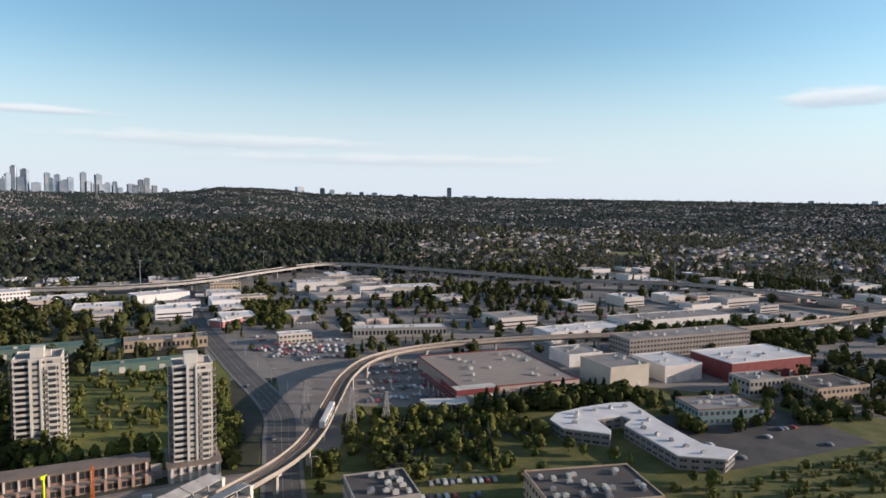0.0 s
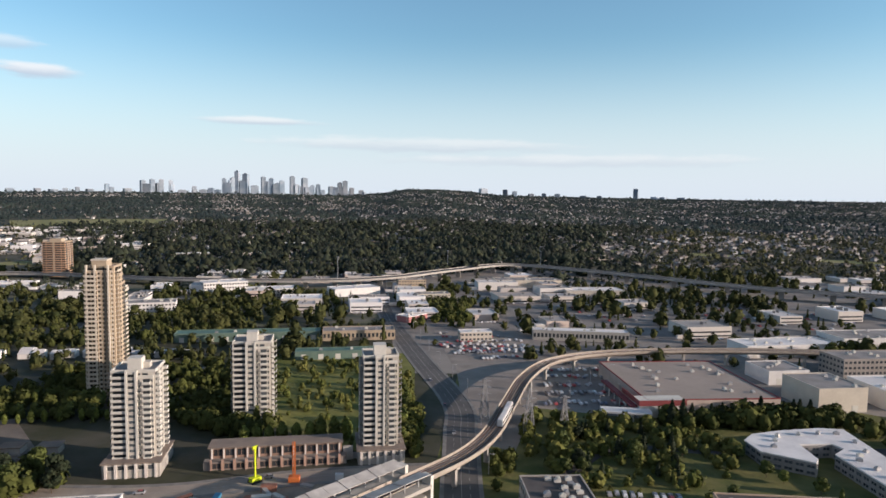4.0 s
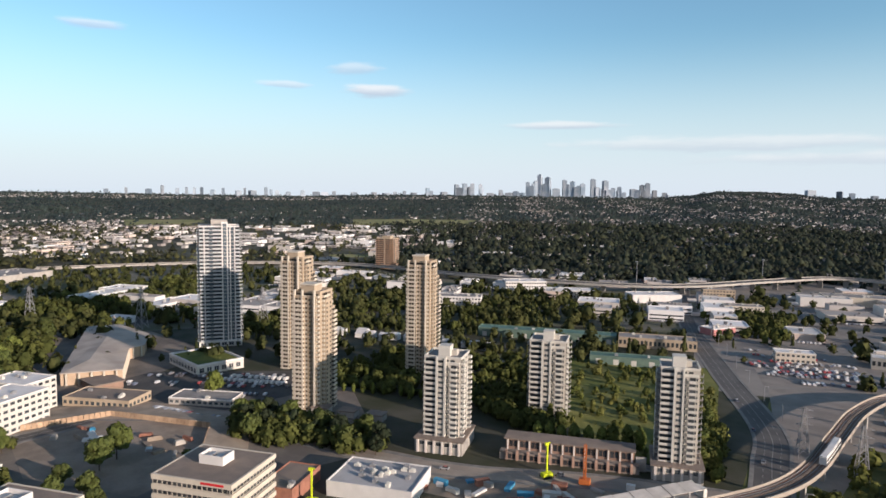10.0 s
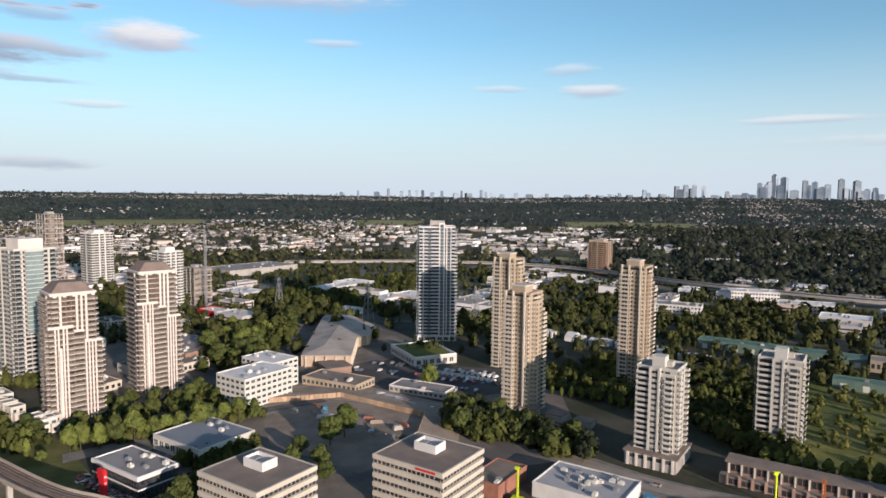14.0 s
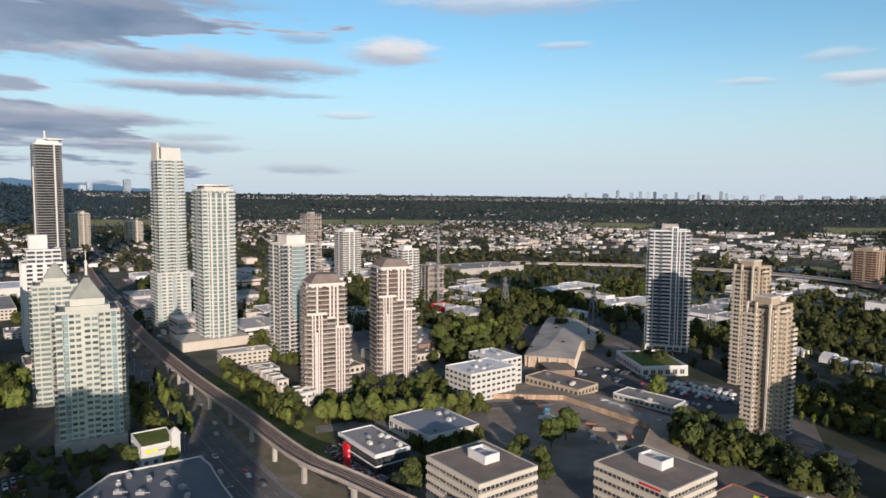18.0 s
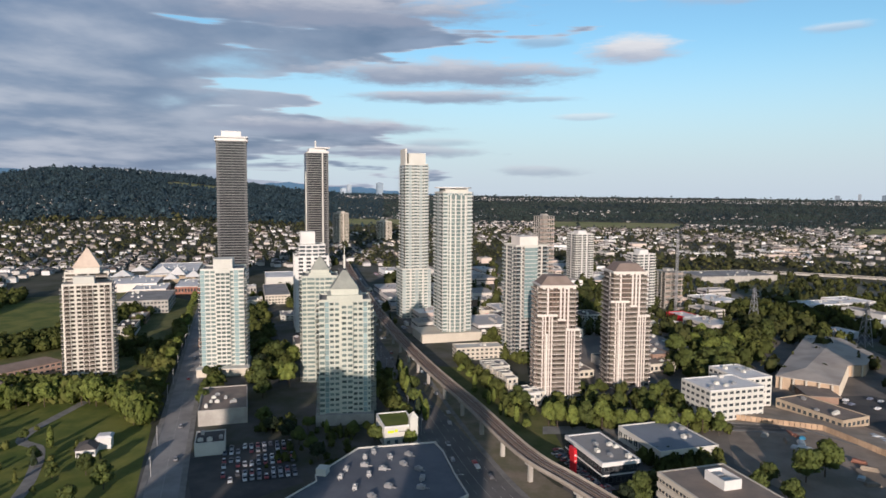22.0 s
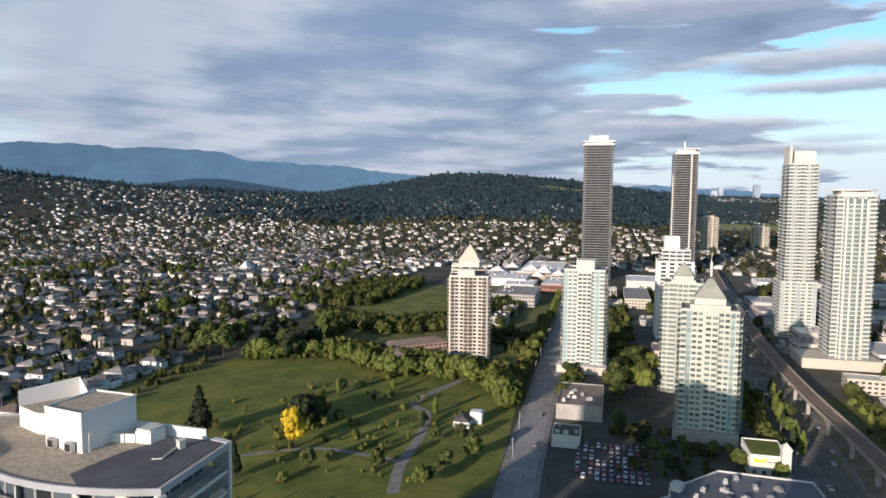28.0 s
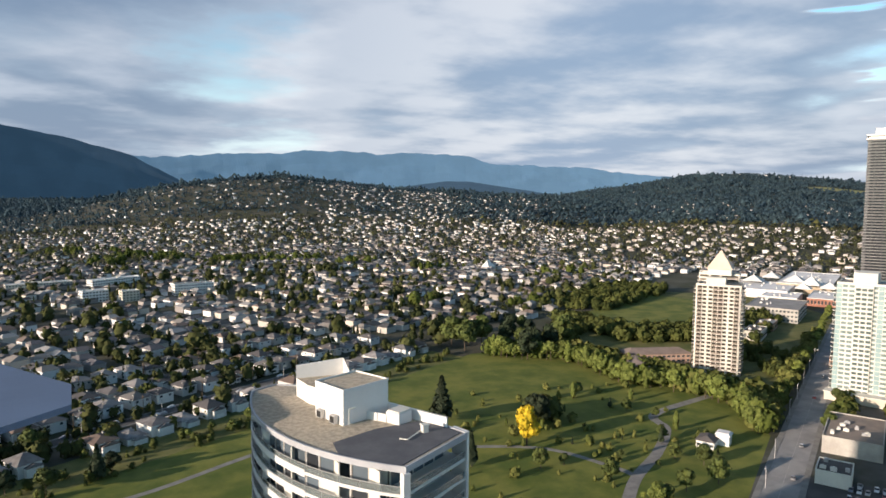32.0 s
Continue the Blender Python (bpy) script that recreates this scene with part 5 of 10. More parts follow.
# bowed bay of glass and slab edges on the front
bow = [(12 + 3.0 * math.cos(k * math.pi / 10), 7.5 * math.sin(k * math.pi / 10)) for k in range(-5, 6)]
put("bay_wall", prism("bay_wall", bow, 4, 117, GLASS_SAGE), t)
for k in range(0, 11, 2):
    put("bay_pier", boxes("bay_pier", [(bow[k][0] - 0.5, bow[k][0] + 0.28, bow[k][1] - 0.55, bow[k][1] + 0.55, 4, 117)], MINT), t)
bow_edge = cached("bow_edge", lambda: prism("bay_slab", [(12 + (x - 12) * 1.10, y * 1.05) for x, y in bow], -0.2, 0.35, MINT))
for k in range(1, 40):
    put("bay_slab", bow_edge, t, pose(0, 0, k * 2.9))
put("podium_wall", boxes("podium_wall", [(-14, 18, -30, 20, 0, 7)], CREAM_WALL), t)
# ash tower, half glazed
t = tower("apartment_tower", "grey brick and glass tower behind the stepped towers", -484, -15, GRID, [
    (-12, 11, -12, 12, 0, 29, 2.8, {"E": "bpWWpWWpb", "S": "bpWWpb", "N": "bWWb", "W": "b.b"}),
    (11, 12.5, -6, 4, 30, 18, 2.8, {"E": "GGG"})], dict(ASH, strip=GLASS_GREEN), lines=0.35)
put("crown", boxes("crown", [(-8, 8, -8, 6, 81, 88)], BLUSH), t)
# two very tall dark towers
t = tower("office_tower", "very tall dark glass tower with a white crown behind the mall", -872, -436, GRID, [
    (-18, 18, -20, 20, 0, 52, 3.6, {"E": "n", "S": "n"})], INK, "dark glass towers", lines=0.6)
put("crown_slab", boxes("crown_slab", [(-20, 20, -22, 22, 188, 190), (-17, 17, -19, 19, 190, 192.5), (-20, 20, -22, 22, 192.5, 194.5)], WHITE), t)
put("crown_box", boxes("crown_box", [(-11, 11, -13, 13, 194.5, 202)], WHITE), t)
for k in range(3):
    put("fin", boxes("fin", [(18, 18.9, -12 + k * 12, -11.5 + k * 12, 0, 188)], CHARCOAL), t)
t = tower("office_tower", "very tall dark tower with pale floor bands behind the white tower", -1008, -362, GRID, [
    (-18, 18, -17, 17, 0, 50, 3.6, {"E": "n", "S": "n"})], INK_PALE, "dark glass towers", lines=0.7)
put("crown_slab", boxes("crown_slab", [(-19, 19, -14, 18, 180, 183), (-15, 15, -12, 14, 183, 187), (-19, 20, -4, 19, 187, 189)], WHITE), t)
put("mast", boxes("mast", [(-1, 1, -2, 0, 187, 200)], OFFWHITE), t)
put("edge_fin", boxes("edge_fin", [(18, 19, 7, 9, 0, 181), (17, 18.6, -18.5, -17, 0, 150)], OFFWHITE), t)
# middle distance towers
mid_spec = (("white glass tower in the middle distance", -915, 45, 13, 21, 3.1, WHITE_GRID), ("white gridded tower behind the stepped towers", -692, 95, 10, 21, 2.8, WHITE_GRID),
            ("cream tower far behind the tall towers", -1376, -440, 15, 25, 3.0, CREAM), ("peach tower far behind the tall towers", -1483, -371, 15, 18, 3.0, CREAM),
            ("brown brick office tower among the works sheds", -750, 724, 14, 15, 3.1, st(surface("orange_brick", (0.45, 0.27, 0.16), (0.38, 0.22, 0.13), 0.2, 0.9), GLASS, trim=TAN_WALL, pier=TAN_WALL)))
for label, x, y, h, floors, fh, style in mid_spec:
    t = tower("apartment_tower", label, x, y, GRID, [(-h, h, -h, h, 0, floors, fh, {"E": "wbpbpbw", "S": "wbpbw", "N": "bpb", "W": "bpb"})], style)
    put("penthouse", boxes("penthouse", [(-h / 2, h / 2, -h / 2, h / 2, floors * fh, floors * fh + 4.5)], style["pier"]), t)
# towers under construction, with the crane
for label, x, y, h, floors, core in (("unfinished concrete tower frame with bare floors beside a crane", -726, 128, 11, 13, 42.0), ("unfinished tower frame with orange netting behind the grey tower", -930, -4, 11, 30, 98.0)):
    t = thing("unfinished_tower", x, y, 0, GRID, label, "building site")
    for k in range(floors + 1):
        put("floor_slab", cached(("site_slab", h), lambda: boxes("floor_slab", [(-h, h, -h, h, -0.15, 0.15)], CONCRETE)), t, pose(0, 0, k * 2.95 + 0.2))
    put("core_wall", boxes("core_wall", [(-4, 4, -4, 4, 0, floors * 2.95 + 3)], CONCRETE), t)
    for i in range(4):
        for j in range(4):
            cx, cy = -h + 1 + i * (2 * h - 2) / 3, -h + 1 + j * (2 * h - 2) / 3
            put("column", cached(("site_col", floors), lambda: boxes("column", [(-0.4, 0.4, -0.4, 0.4, 0, floors * 2.95 + 0.2)], CONCRETE)), t, pose(cx, cy, 0.0))
    for k in range(2, floors, 2):
        put("edge_netting", cached(("site_net", h), lambda: boxes("edge_netting", [(h + 0.02, h + 0.1, -h, h, 0, 1.3)], surface("site_netting", (0.46, 0.36, 0.30), (0.38, 0.30, 0.26), 0.3, 0.9))), t, pose(0, 0, k * 2.95 + 0.4))


def lattice(name, x, y, h, w, jib, back, rot, mat, label):
    """A tower crane: lattice mast, jib and counter jib."""
    t = thing(name, x, y, 0, rot, label, "crane")
    segs = []
    for sx_, sy_ in ((-1, -1), (1, -1), (1, 1), (-1, 1)):
        segs.append(((sx_ * w / 2, sy_ * w / 2, 0), (sx_ * w / 2, sy_ * w / 2, h)))
    n = max(2, int(h / (w * 1.6)))
    for k in range(n):
        a_, b_ = h * k / n, h * (k + 1) / n
        segs += [((-w / 2, -w / 2, a_), (w / 2, -w / 2, b_)), ((w / 2, -w / 2, a_), (w / 2, w / 2, b_)), ((w / 2, w / 2, a_), (-w / 2, w / 2, b_)), ((-w / 2, w / 2, a_), (-w / 2, -w / 2, b_))]
    put("mast", bars("mast", segs, 0.32, mat), t)
    put("cab", boxes("cab", [(w / 2, w / 2 + 1.4, -0.8, 0.8, h - 1, h + 1.2)], mat), t)
    j = []
    m = max(3, int(jib / 3))
    for k in range(m):
        a_, b_ = jib * k / m, jib * (k + 1) / m
        j += [((a_, -0.7, h), (b_, -0.7, h)), ((a_, 0.7, h), (b_, 0.7, h)), ((a_, 0, h + 1.3), (b_, 0, h + 1.3)), ((a_, -0.7, h), ((a_ + b_) / 2, 0, h + 1.3)), (((a_ + b_) / 2, 0, h + 1.3), (b_, 0.7, h))]
    put("jib", bars("jib", j, 0.22, mat), t)
    put("counter_jib", bars("counter_jib", [((0, -0.7, h), (-back, -0.7, h)), ((0, 0.7, h), (-back, 0.7, h)), ((0, 0, h + 4), (-back, 0, h + 0.3)), ((0, 0, h + 4), (jib * 0.7, 0, h + 1.3)), ((0, 0, h), (0, 0, h + 4))], 0.25, mat), t)
    put("counterweight", boxes("counterweight", [(-back, -back + 2.5, -1, 1, h - 2, h)], CONCRETE), t)
    return t


lattice("tower_crane", -700, 132, 78, 1.8, 38, 12, 200, STEEL, "pale steel tower crane beside the unfinished tower")

# ---- ground surfaces and roads ----


def patch(name, pts, z, mat, label, category="ground"):
    me = bpy.data.meshes.new(name)
    me.from_pydata([(x, y, z) for x, y in pts], [], [tuple(range(len(pts)))])
    me.materials.append(mat)
    me.update()
    if me.polygons[0].normal.z < 0:
        me.flip_normals()
    return tagged(put(name, me), label, category, kind="structure")


def smooth(pts, n=8):
    """A smooth line through the given points."""
    p = [Vector(q) for q in pts]
    p = [p[0] * 2 - p[1]] + p + [p[-1] * 2 - p[-2]]
    out = []
    for k in range(1, len(p) - 2):
        for j in range(n):
            s = j / n
            a_, b_, c_, d_ = p[k - 1:k + 3]
            out.append(0.5 * (2 * b_ + (c_ - a_) * s + (2 * a_ - 5 * b_ + 4 * c_ - d_) * s * s + (3 * b_ - a_ - 3 * c_ + d_) * s ** 3))
    return out + [p[-2]]


def sweep(name, line, section, mat):
    """A closed section (offset across, height) swept along a level line."""
    n, V = len(section), []
    for k, p in enumerate(line):
        d = (line[min(k + 1, len(line) - 1)] - line[max(k - 1, 0)]).normalized()
        s = Vector((d.y, -d.x, 0))
        V += [tuple(p + s * o + Vector((0, 0, h))) for o, h in section]
    F = [(k * n + j, k * n + (j + 1) % n, (k + 1) * n + (j + 1) % n, (k + 1) * n + j) for k in range(len(line) - 1) for j in range(n)]
    return mesh_np(name, V, F, [mat])


def road(name, pts, width, label, walks=2.4, lanes=2, z=0.06, mat=None):
    line = smooth([(x, y, 0) for x, y in pts])
    w = width / 2
    if walks:
        tagged(put("pavement", sweep("pavement", line, [(-w - walks, 0.0), (w + walks, 0.0), (w + walks, z + 0.12), (w, z + 0.12), (w, z), (-w, z), (-w, z + 0.12), (-w - walks, z + 0.12)], PAVING)), "pale concrete pavement with kerbs along the road", "pavement", kind="structure")
    tagged(put("road", sweep("road", line, [(-w, z - 0.05), (w, z - 0.05), (w, z + 0.012), (-w, z + 0.012)], mat or ASPHALT)), label, "road", kind="structure")
    if lanes:
        V, F = [], []
        for q in range(1, lanes):
            off = -w + width * q / lanes
            solid = q * 2 == lanes
            for k in range(0, len(line) - 1):
                a_, b_ = line[k], line[k + 1]
                d = (b_ - a_).normalized()
                s = Vector((d.y, -d.x, 0))
                steps = max(1, int((b_ - a_).length / 7))
                for j in range(steps):
                    p0 = a_ + (b_ - a_) * (j / steps)
                    p1 = a_ + (b_ - a_) * ((j + (1.0 if solid else 0.45)) / steps)
                    i = len(V)
                    V += [tuple(p0 + s * (off - 0.1) + Vector((0, 0, z + 0.02))), tuple(p0 + s * (off + 0.1) + Vector((0, 0, z + 0.02))), tuple(p1 + s * (off + 0.1) + Vector((0, 0, z + 0.02))), tuple(p1 + s * (off - 0.1) + Vector((0, 0, z + 0.02)))]
                    F.append((i, i + 1, i + 2, i + 3))
        if V:
            tagged(put("road_marking", mesh_np("road_marking", V, F, [LINE])), "white painted lane lines", "marking", kind="structure")
    return line


def sector(r0, r1, a0, a1, n=24):
    A = np.linspace(a0, a1, n)
    return [(-math.sin(radians(a_)) * r0, math.cos(radians(a_)) * r0) for a_ in A] + [(-math.sin(radians(a_)) * r1, math.cos(radians(a_)) * r1) for a_ in A[::-1]]


patch("yard_ground", sector(430, 1080, -40, 20), 0.03, surface("works_yard", (0.17, 0.16, 0.15), (0.26, 0.24, 0.215), 0.03, 0.9, fine_scale=0.5), "grey asphalt yards between the works sheds")
patch("yard_ground", sector(600, 1080, 20, 96), 0.03, surface("mixed_yard", (0.17, 0.16, 0.14), (0.075, 0.085, 0.032), 0.012, 0.9, fine_scale=0.3), "patchy asphalt and grass between the sheds")
patch("yard_ground", [(-230, 140), (-170, 40), (-225, -5), (-310, 25), (-420, 60), (-430, 160), (-300, 260), (-215, 205)], 0.03, surface("dusty_yard", (0.23, 0.20, 0.165), (0.12, 0.11, 0.10), 0.035, 0.95, fine_scale=0.6, bump=0.3), "dusty grey-brown ground about the offices")
patch("yard_ground", [(-200, 30), (-200, -160), (-300, -190), (-560, -300), (-1050, -420), (-1050, -100), (-700, -60), (-400, -30)], 0.025, surface("town_ground", (0.105, 0.101, 0.096), (0.050, 0.055, 0.030), 0.03, 0.9, fine_scale=0.4), "asphalt and planting about the towers")
patch("yard_ground", [(-70, 230), (130, 200), (260, 330), (330, 430), (150, 430), (-60, 480), (-110, 440)], 0.02, SCRUB, "rough grass and scrub beside the railway")
patch("yard_ground", [(-395, 30), (-520, 20), (-640, 60), (-700, 160), (-560, 250), (-440, 250), (-400, 165)], 0.028, MATS["dusty_yard"], "dusty grey-brown yards behind the white block")
patch("parking_lot", [(-58, 478), (-12, 478), (16, 362), (-46, 362)], 0.05, surface("pale_lot", (0.28, 0.25, 0.22), (0.20, 0.18, 0.16), 0.06, 0.9), "pale asphalt parking lot before the store")
patch("parking_lot", [(-160, 545), (-80, 545), (-60, 478), (-116, 440)], 0.05, MATS["pale_lot"], "pale asphalt car yard beside the wide road")
patch("parking_lot", [(-66, 300), (-47, 296), (-46, 440), (-62, 470), (-112, 436), (-86, 352)], 0.045, MATS["pale_lot"], "pale worn ground between the road and the railway")
patch("parking_lot", [(-412, 160), (-420, 192), (-352, 262), (-312, 240), (-318, 178), (-354, 156)], 0.05, LOT, "asphalt parking lot by the tan towers")
patch("parking_lot", [(-268, -160), (-292, -128), (-250, -96), (-214, -124)], 0.05, LOT, "dark asphalt parking lot below the low shops")
patch("parking_lot", [(128, 282), (215, 318), (190, 375), (110, 350)], 0.05, LOT, "asphalt lot beside the white curved building")
patch("building_site", [(-225, 203), (-172, 218), (-112, 250), (-88, 240), (-110, 205), (-190, 180)], 0.05, DIRT, "bare dirt building yard by the street")
patch("open_lot", [(-262, 410), (-150, 462), (-98, 300), (-112, 272), (-170, 290), (-215, 330)], 0.05, surface("tall_grass", (0.105, 0.125, 0.026), (0.19, 0.185, 0.055), 0.05, 0.95, fine_scale=0.4, bump=0.8), "overgrown open lot with rough grass")
patch("railway_verge", [(-440, -78), (-318, -20), (-284, -2), (-292, 12), (-345, 2), (-395, -18), (-440, -40)], 0.045, SCRUB, "rough planted verge between the railway and the pink towers")
patch("side_street", [(-322, 0), (-334, 62), (-344, 62), (-333, 0)], 0.06, PAVING, "pale side street behind the car showroom")
patch("garden_lawn", [(-348, -86), (-362, -72), (-425, -92), (-402, -114)], 0.05, GRASS, "small lawn beside the pale green tower")
patch("park_lawn", [(60, -262), (-120, -160), (-215, -150), (-300, -196), (-335, -240), (-318, -290), (-318, -400), (-260, -410), (-60, -322), (80, -262)], 0.05, GRASS, "wide mown park lawn")
patch("green_ground", [(-318, -402), (-415, -490), (-640, -575), (-720, -480), (-640, -340), (-480, -285), (-350, -222), (-335, -260)], 0.035, SCRUB, "rough green ground about the park apartments")
patch("park_lawn", [(-415, -490), (-610, -560), (-640, -440), (-470, -385)], 0.05, GRASS, "second mown lawn beyond the tree belt")
patch("garden_ground", [town(150, -263), town(-400, -259), town(-400, -295), town(150, -295)], 0.04, SCRUB, "rough gardens between the lawn and the houses")
patch("site_floor", [(-366, 96), (-352, 140), (-298, 166), (-258, 138), (-250, 108), (-300, 84)], 0.06, surface("pale_site_dirt", (0.30, 0.25, 0.20), (0.20, 0.165, 0.13), 0.06, 0.95, fine_scale=0.7, bump=0.5), "bare brown floor of the excavation")

road("road", [(-215, 0), (-270, -30), (-375, -74), (-540, -136), (-700, -196), (-1000, -310)], 24, "wide grey avenue beside the elevated railway", lanes=6, mat=surface("sunned_asphalt", (0.17, 0.16, 0.15), (0.12, 0.115, 0.11), 0.06, 0.9, fine_scale=1.2))
road("road", [(-44, 190), (-61, 250), (-76, 308), (-92, 359), (-147, 456), (-235, 623), (-322, 834), (-380, 980)], 14, "wide asphalt road running away to the hills", walks=1.8, lanes=4, mat=surface("grey_road", (0.125, 0.12, 0.115), (0.09, 0.088, 0.085), 0.06, 0.9, fine_scale=1.2))
road("road", [(-196, -128), (-222, -143), (-321, -193), (-543, -303), (-760, -410)], 13, "pale worn road beside the park", lanes=2, mat=surface("worn_asphalt", (0.30, 0.29, 0.275), (0.21, 0.205, 0.20), 0.08, 0.9))
road("road", [(-76, 264), (-92, 258), (-130, 239), (-170, 213), (-214, 197), (-272, 186), (-318, 168), (-352, 140), (-378, 120)], 11, "dusty pale street past the pale towers", lanes=2, mat=surface("dusty_asphalt", (0.36, 0.315, 0.26), (0.26, 0.225, 0.19), 0.06, 0.9, fine_scale=0.9))
road("road", [town(170, -322), town(0, -322), town(-200, -322), town(-420, -318)], 8, "street between rows of houses", walks=1.6, lanes=0)
road("road", [town(170, -384), town(0, -384), town(-200, -384), town(-420, -384)], 7, "street between rows of houses", walks=1.4, lanes=0)
road("road", [(-268, 18), (-310, 34), (-345, 70), (-352, 130)], 9, "side street past the car dealer", lanes=2)
road("path", [(-330, -255), (-275, -247), (-262, -228), (-234, -208), (-205, -193), (-182, -176)], 5, "grey asphalt path through the park", walks=0, lanes=0, z=0.09, mat=PAVING)
road("path", [(-150, -262), (-190, -238), (-204, -206), (-206, -194)], 3, "narrow asphalt path through the park", walks=0, lanes=0, z=0.08, mat=PAVING)
road("lane", [(-36, 236), (-28, 256), (-16, 290), (0, 316), (36, 322), (52, 322)], 5, "narrow asphalt lane through the rough ground", walks=0, lanes=0, z=0.09)
road("path", [(40, -268), (-20, -275), (-75, -296), (-120, -300)], 3, "narrow asphalt path through the park", walks=0, lanes=0, z=0.08, mat=PAVING)
# motorway on its bank in the valley
hw = smooth(MOTORWAY, 10)
mw = thing("motorway", 0, 0, 0, 0, "pale concrete motorway viaduct across the valley", "motorway", kind="structure")
put("deck", sweep("deck", hw, [(-9, -1.4), (9, -1.4), (9, 0), (-9, 0)], ASPHALT), mw)
for o in (-9.3, 9.3):
    put("barrier", sweep("barrier", hw, [(o - 0.3, -1.6), (o + 0.3, -1.6), (o + 0.3, 1.0), (o - 0.3, 1.0)], CONCRETE), mw)
for k in range(4, len(hw), 3):
    p = hw[k]
    put("column", cached("mw_col", lambda: boxes("column", [(-3, 3, -0.8, 0.8, 0, 1)], CONCRETE)), mw, Matrix.Translation((p.x, p.y, 0)) @ Matrix.Diagonal((1, 1, p.z - 1.3, 1)))
for x, y in ((-369, 800), (-262, 960), (-128, 1010), (60, 930), (300, 850)):
    lamp = thing("mast_light", x, y, 0, 0, "tall steel lighting mast beside the motorway", "mast", "motorway masts")
    put("pole", boxes("pole", [(-0.35, 0.35, -0.35, 0.35, 0, 34)], STEEL), lamp)
    put("lamp_ring", boxes("lamp_ring", [(-1.6, 1.6, -1.6, 1.6, 33.4, 34.2)], STEEL), lamp)

# ---- elevated railway ----
GW = [(-1000, -312), (-820, -245), (-589, -154), (-483, -110), (-398, -71), (-329, -36), (-270, -7), (-242, 14), (-180, 62), (-128, 122), (-96, 186), (-74, 231), (-61.5, 260), (-56.5, 290), (-56.5, 336), (-55.5, 385), (-45, 428), (-15, 461), (35, 487), (92, 506), (142, 518), (245, 546), (380, 610), (520, 690)]
gw_line = smooth([(x, y, 0) for x, y in GW], 10)
rail = thing("elevated_railway", 0, 0, 0, 0, "pale concrete elevated railway guideway curving through the town", "railway", kind="structure")
put("girder", sweep("girder", gw_line, [(-2.2, 8.6), (2.2, 8.6), (4.3, 10.2), (4.3, 10.7), (-4.3, 10.7), (-4.3, 10.2)], surface("weathered_girder", (0.33, 0.285, 0.24), (0.25, 0.215, 0.18), 0.12, 0.9)), rail)
for o in (-4.1, 4.1):
    put("parapet", sweep("parapet", gw_line, [(o - 0.16, 10.7), (o + 0.16, 10.7), (o + 0.16, 11.9), (o - 0.16, 11.9)], surface("weathered_parapet", (0.40, 0.355, 0.30), (0.31, 0.27, 0.225), 0.15, 0.9)), rail)
for o in (-2.0, 2.0):
    put("track_bed", sweep("track_bed", gw_line, [(o - 1.45, 10.7), (o + 1.45, 10.7), (o + 1.45, 10.95), (o - 1.45, 10.95)], TRACK), rail)
    for q in (-0.72, 0.72):
        put("running_rail", sweep("running_rail", gw_line, [(o + q - 0.06, 10.95), (o + q + 0.06, 10.95), (o + q + 0.06, 11.1), (o + q - 0.06, 11.1)], STEEL), rail)
put("walkway", sweep("walkway", gw_line, [(-0.5, 10.7), (0.5, 10.7), (0.5, 11.2), (-0.5, 11.2)], surface("track_walkway", (0.24, 0.185, 0.145), (0.17, 0.13, 0.10), 0.2, 0.9)), rail)
run, last = 0.0, 0.0
for k in range(1, len(gw_line)):
    run += (gw_line[k] - gw_line[k - 1]).length
    if run - last > 26:
        last = run
        p = gw_line[k]
        d = (gw_line[k] - gw_line[k - 1]).normalized()
        col = put("column", cached("gw_col", lambda: boxes("column", [(-0.75, 0.75, -0.9, 0.9, 0, 7.6), (-1.2, 1.2, -2.0, 2.0, 7.6, 8.65)], CONCRETE)), rail)
        col.matrix_basis = pose(p.x, p.y, 0, 0, 0, math.degrees(math.atan2(d.y, d.x)))
put("verge_strip", sweep("verge_strip", [p for p in gw_line if p.x < -190 and p.x > -700], [(-8, 0.0), (8, 0.0), (8, 0.11), (-8, 0.11)], surface("dry_verge", (0.25, 0.21, 0.16), (0.15, 0.14, 0.085), 0.08, 0.95, fine_scale=0.8, bump=0.4)), rail)
# station canopy
stn = thing("railway_station", -88, 203, 0, 63, "pale metal station canopies over the elevated platforms", "station")
for o in (-6.8, 6.8):
    put("platform", boxes("platform", [(-34, 30, o - 2.2, o + 2.2, 10.2, 11.6)], CONCRETE), stn)
    for k in range(9):
        put("canopy_panel", cached(("canopy", o > 0), lambda: boxes("canopy_panel", [(-3.3, 3.3, -3.0, 3.0, 0, 0.25)], surface("weathered_canopy", (0.50, 0.48, 0.44), (0.38, 0.36, 0.33), 0.2, 0.7, vary=0.12))), stn, pose(-30 + k * 6.9, o, 15.6 + 0.15 * (k % 2), 10 if o > 0 else -10))
        put("post", cached("canopy_post", lambda: boxes("post", [(-0.2, 0.2, -0.2, 0.2, 11.6, 15.6)], STEEL)), stn, pose(-30 + k * 6.9, o, 0))
put("end_wall", boxes("end_wall", [(29.5, 31, -9, -4.5, 0, 15)], OFFWHITE), stn)
put("end_wall", boxes("end_wall", [(29.5, 31, 4.5, 9, 0, 15)], OFFWHITE), stn)
put("concourse", boxes("concourse", [(-30, 28, -8.5, 8.5, 0, 8)], CONCRETE), stn)
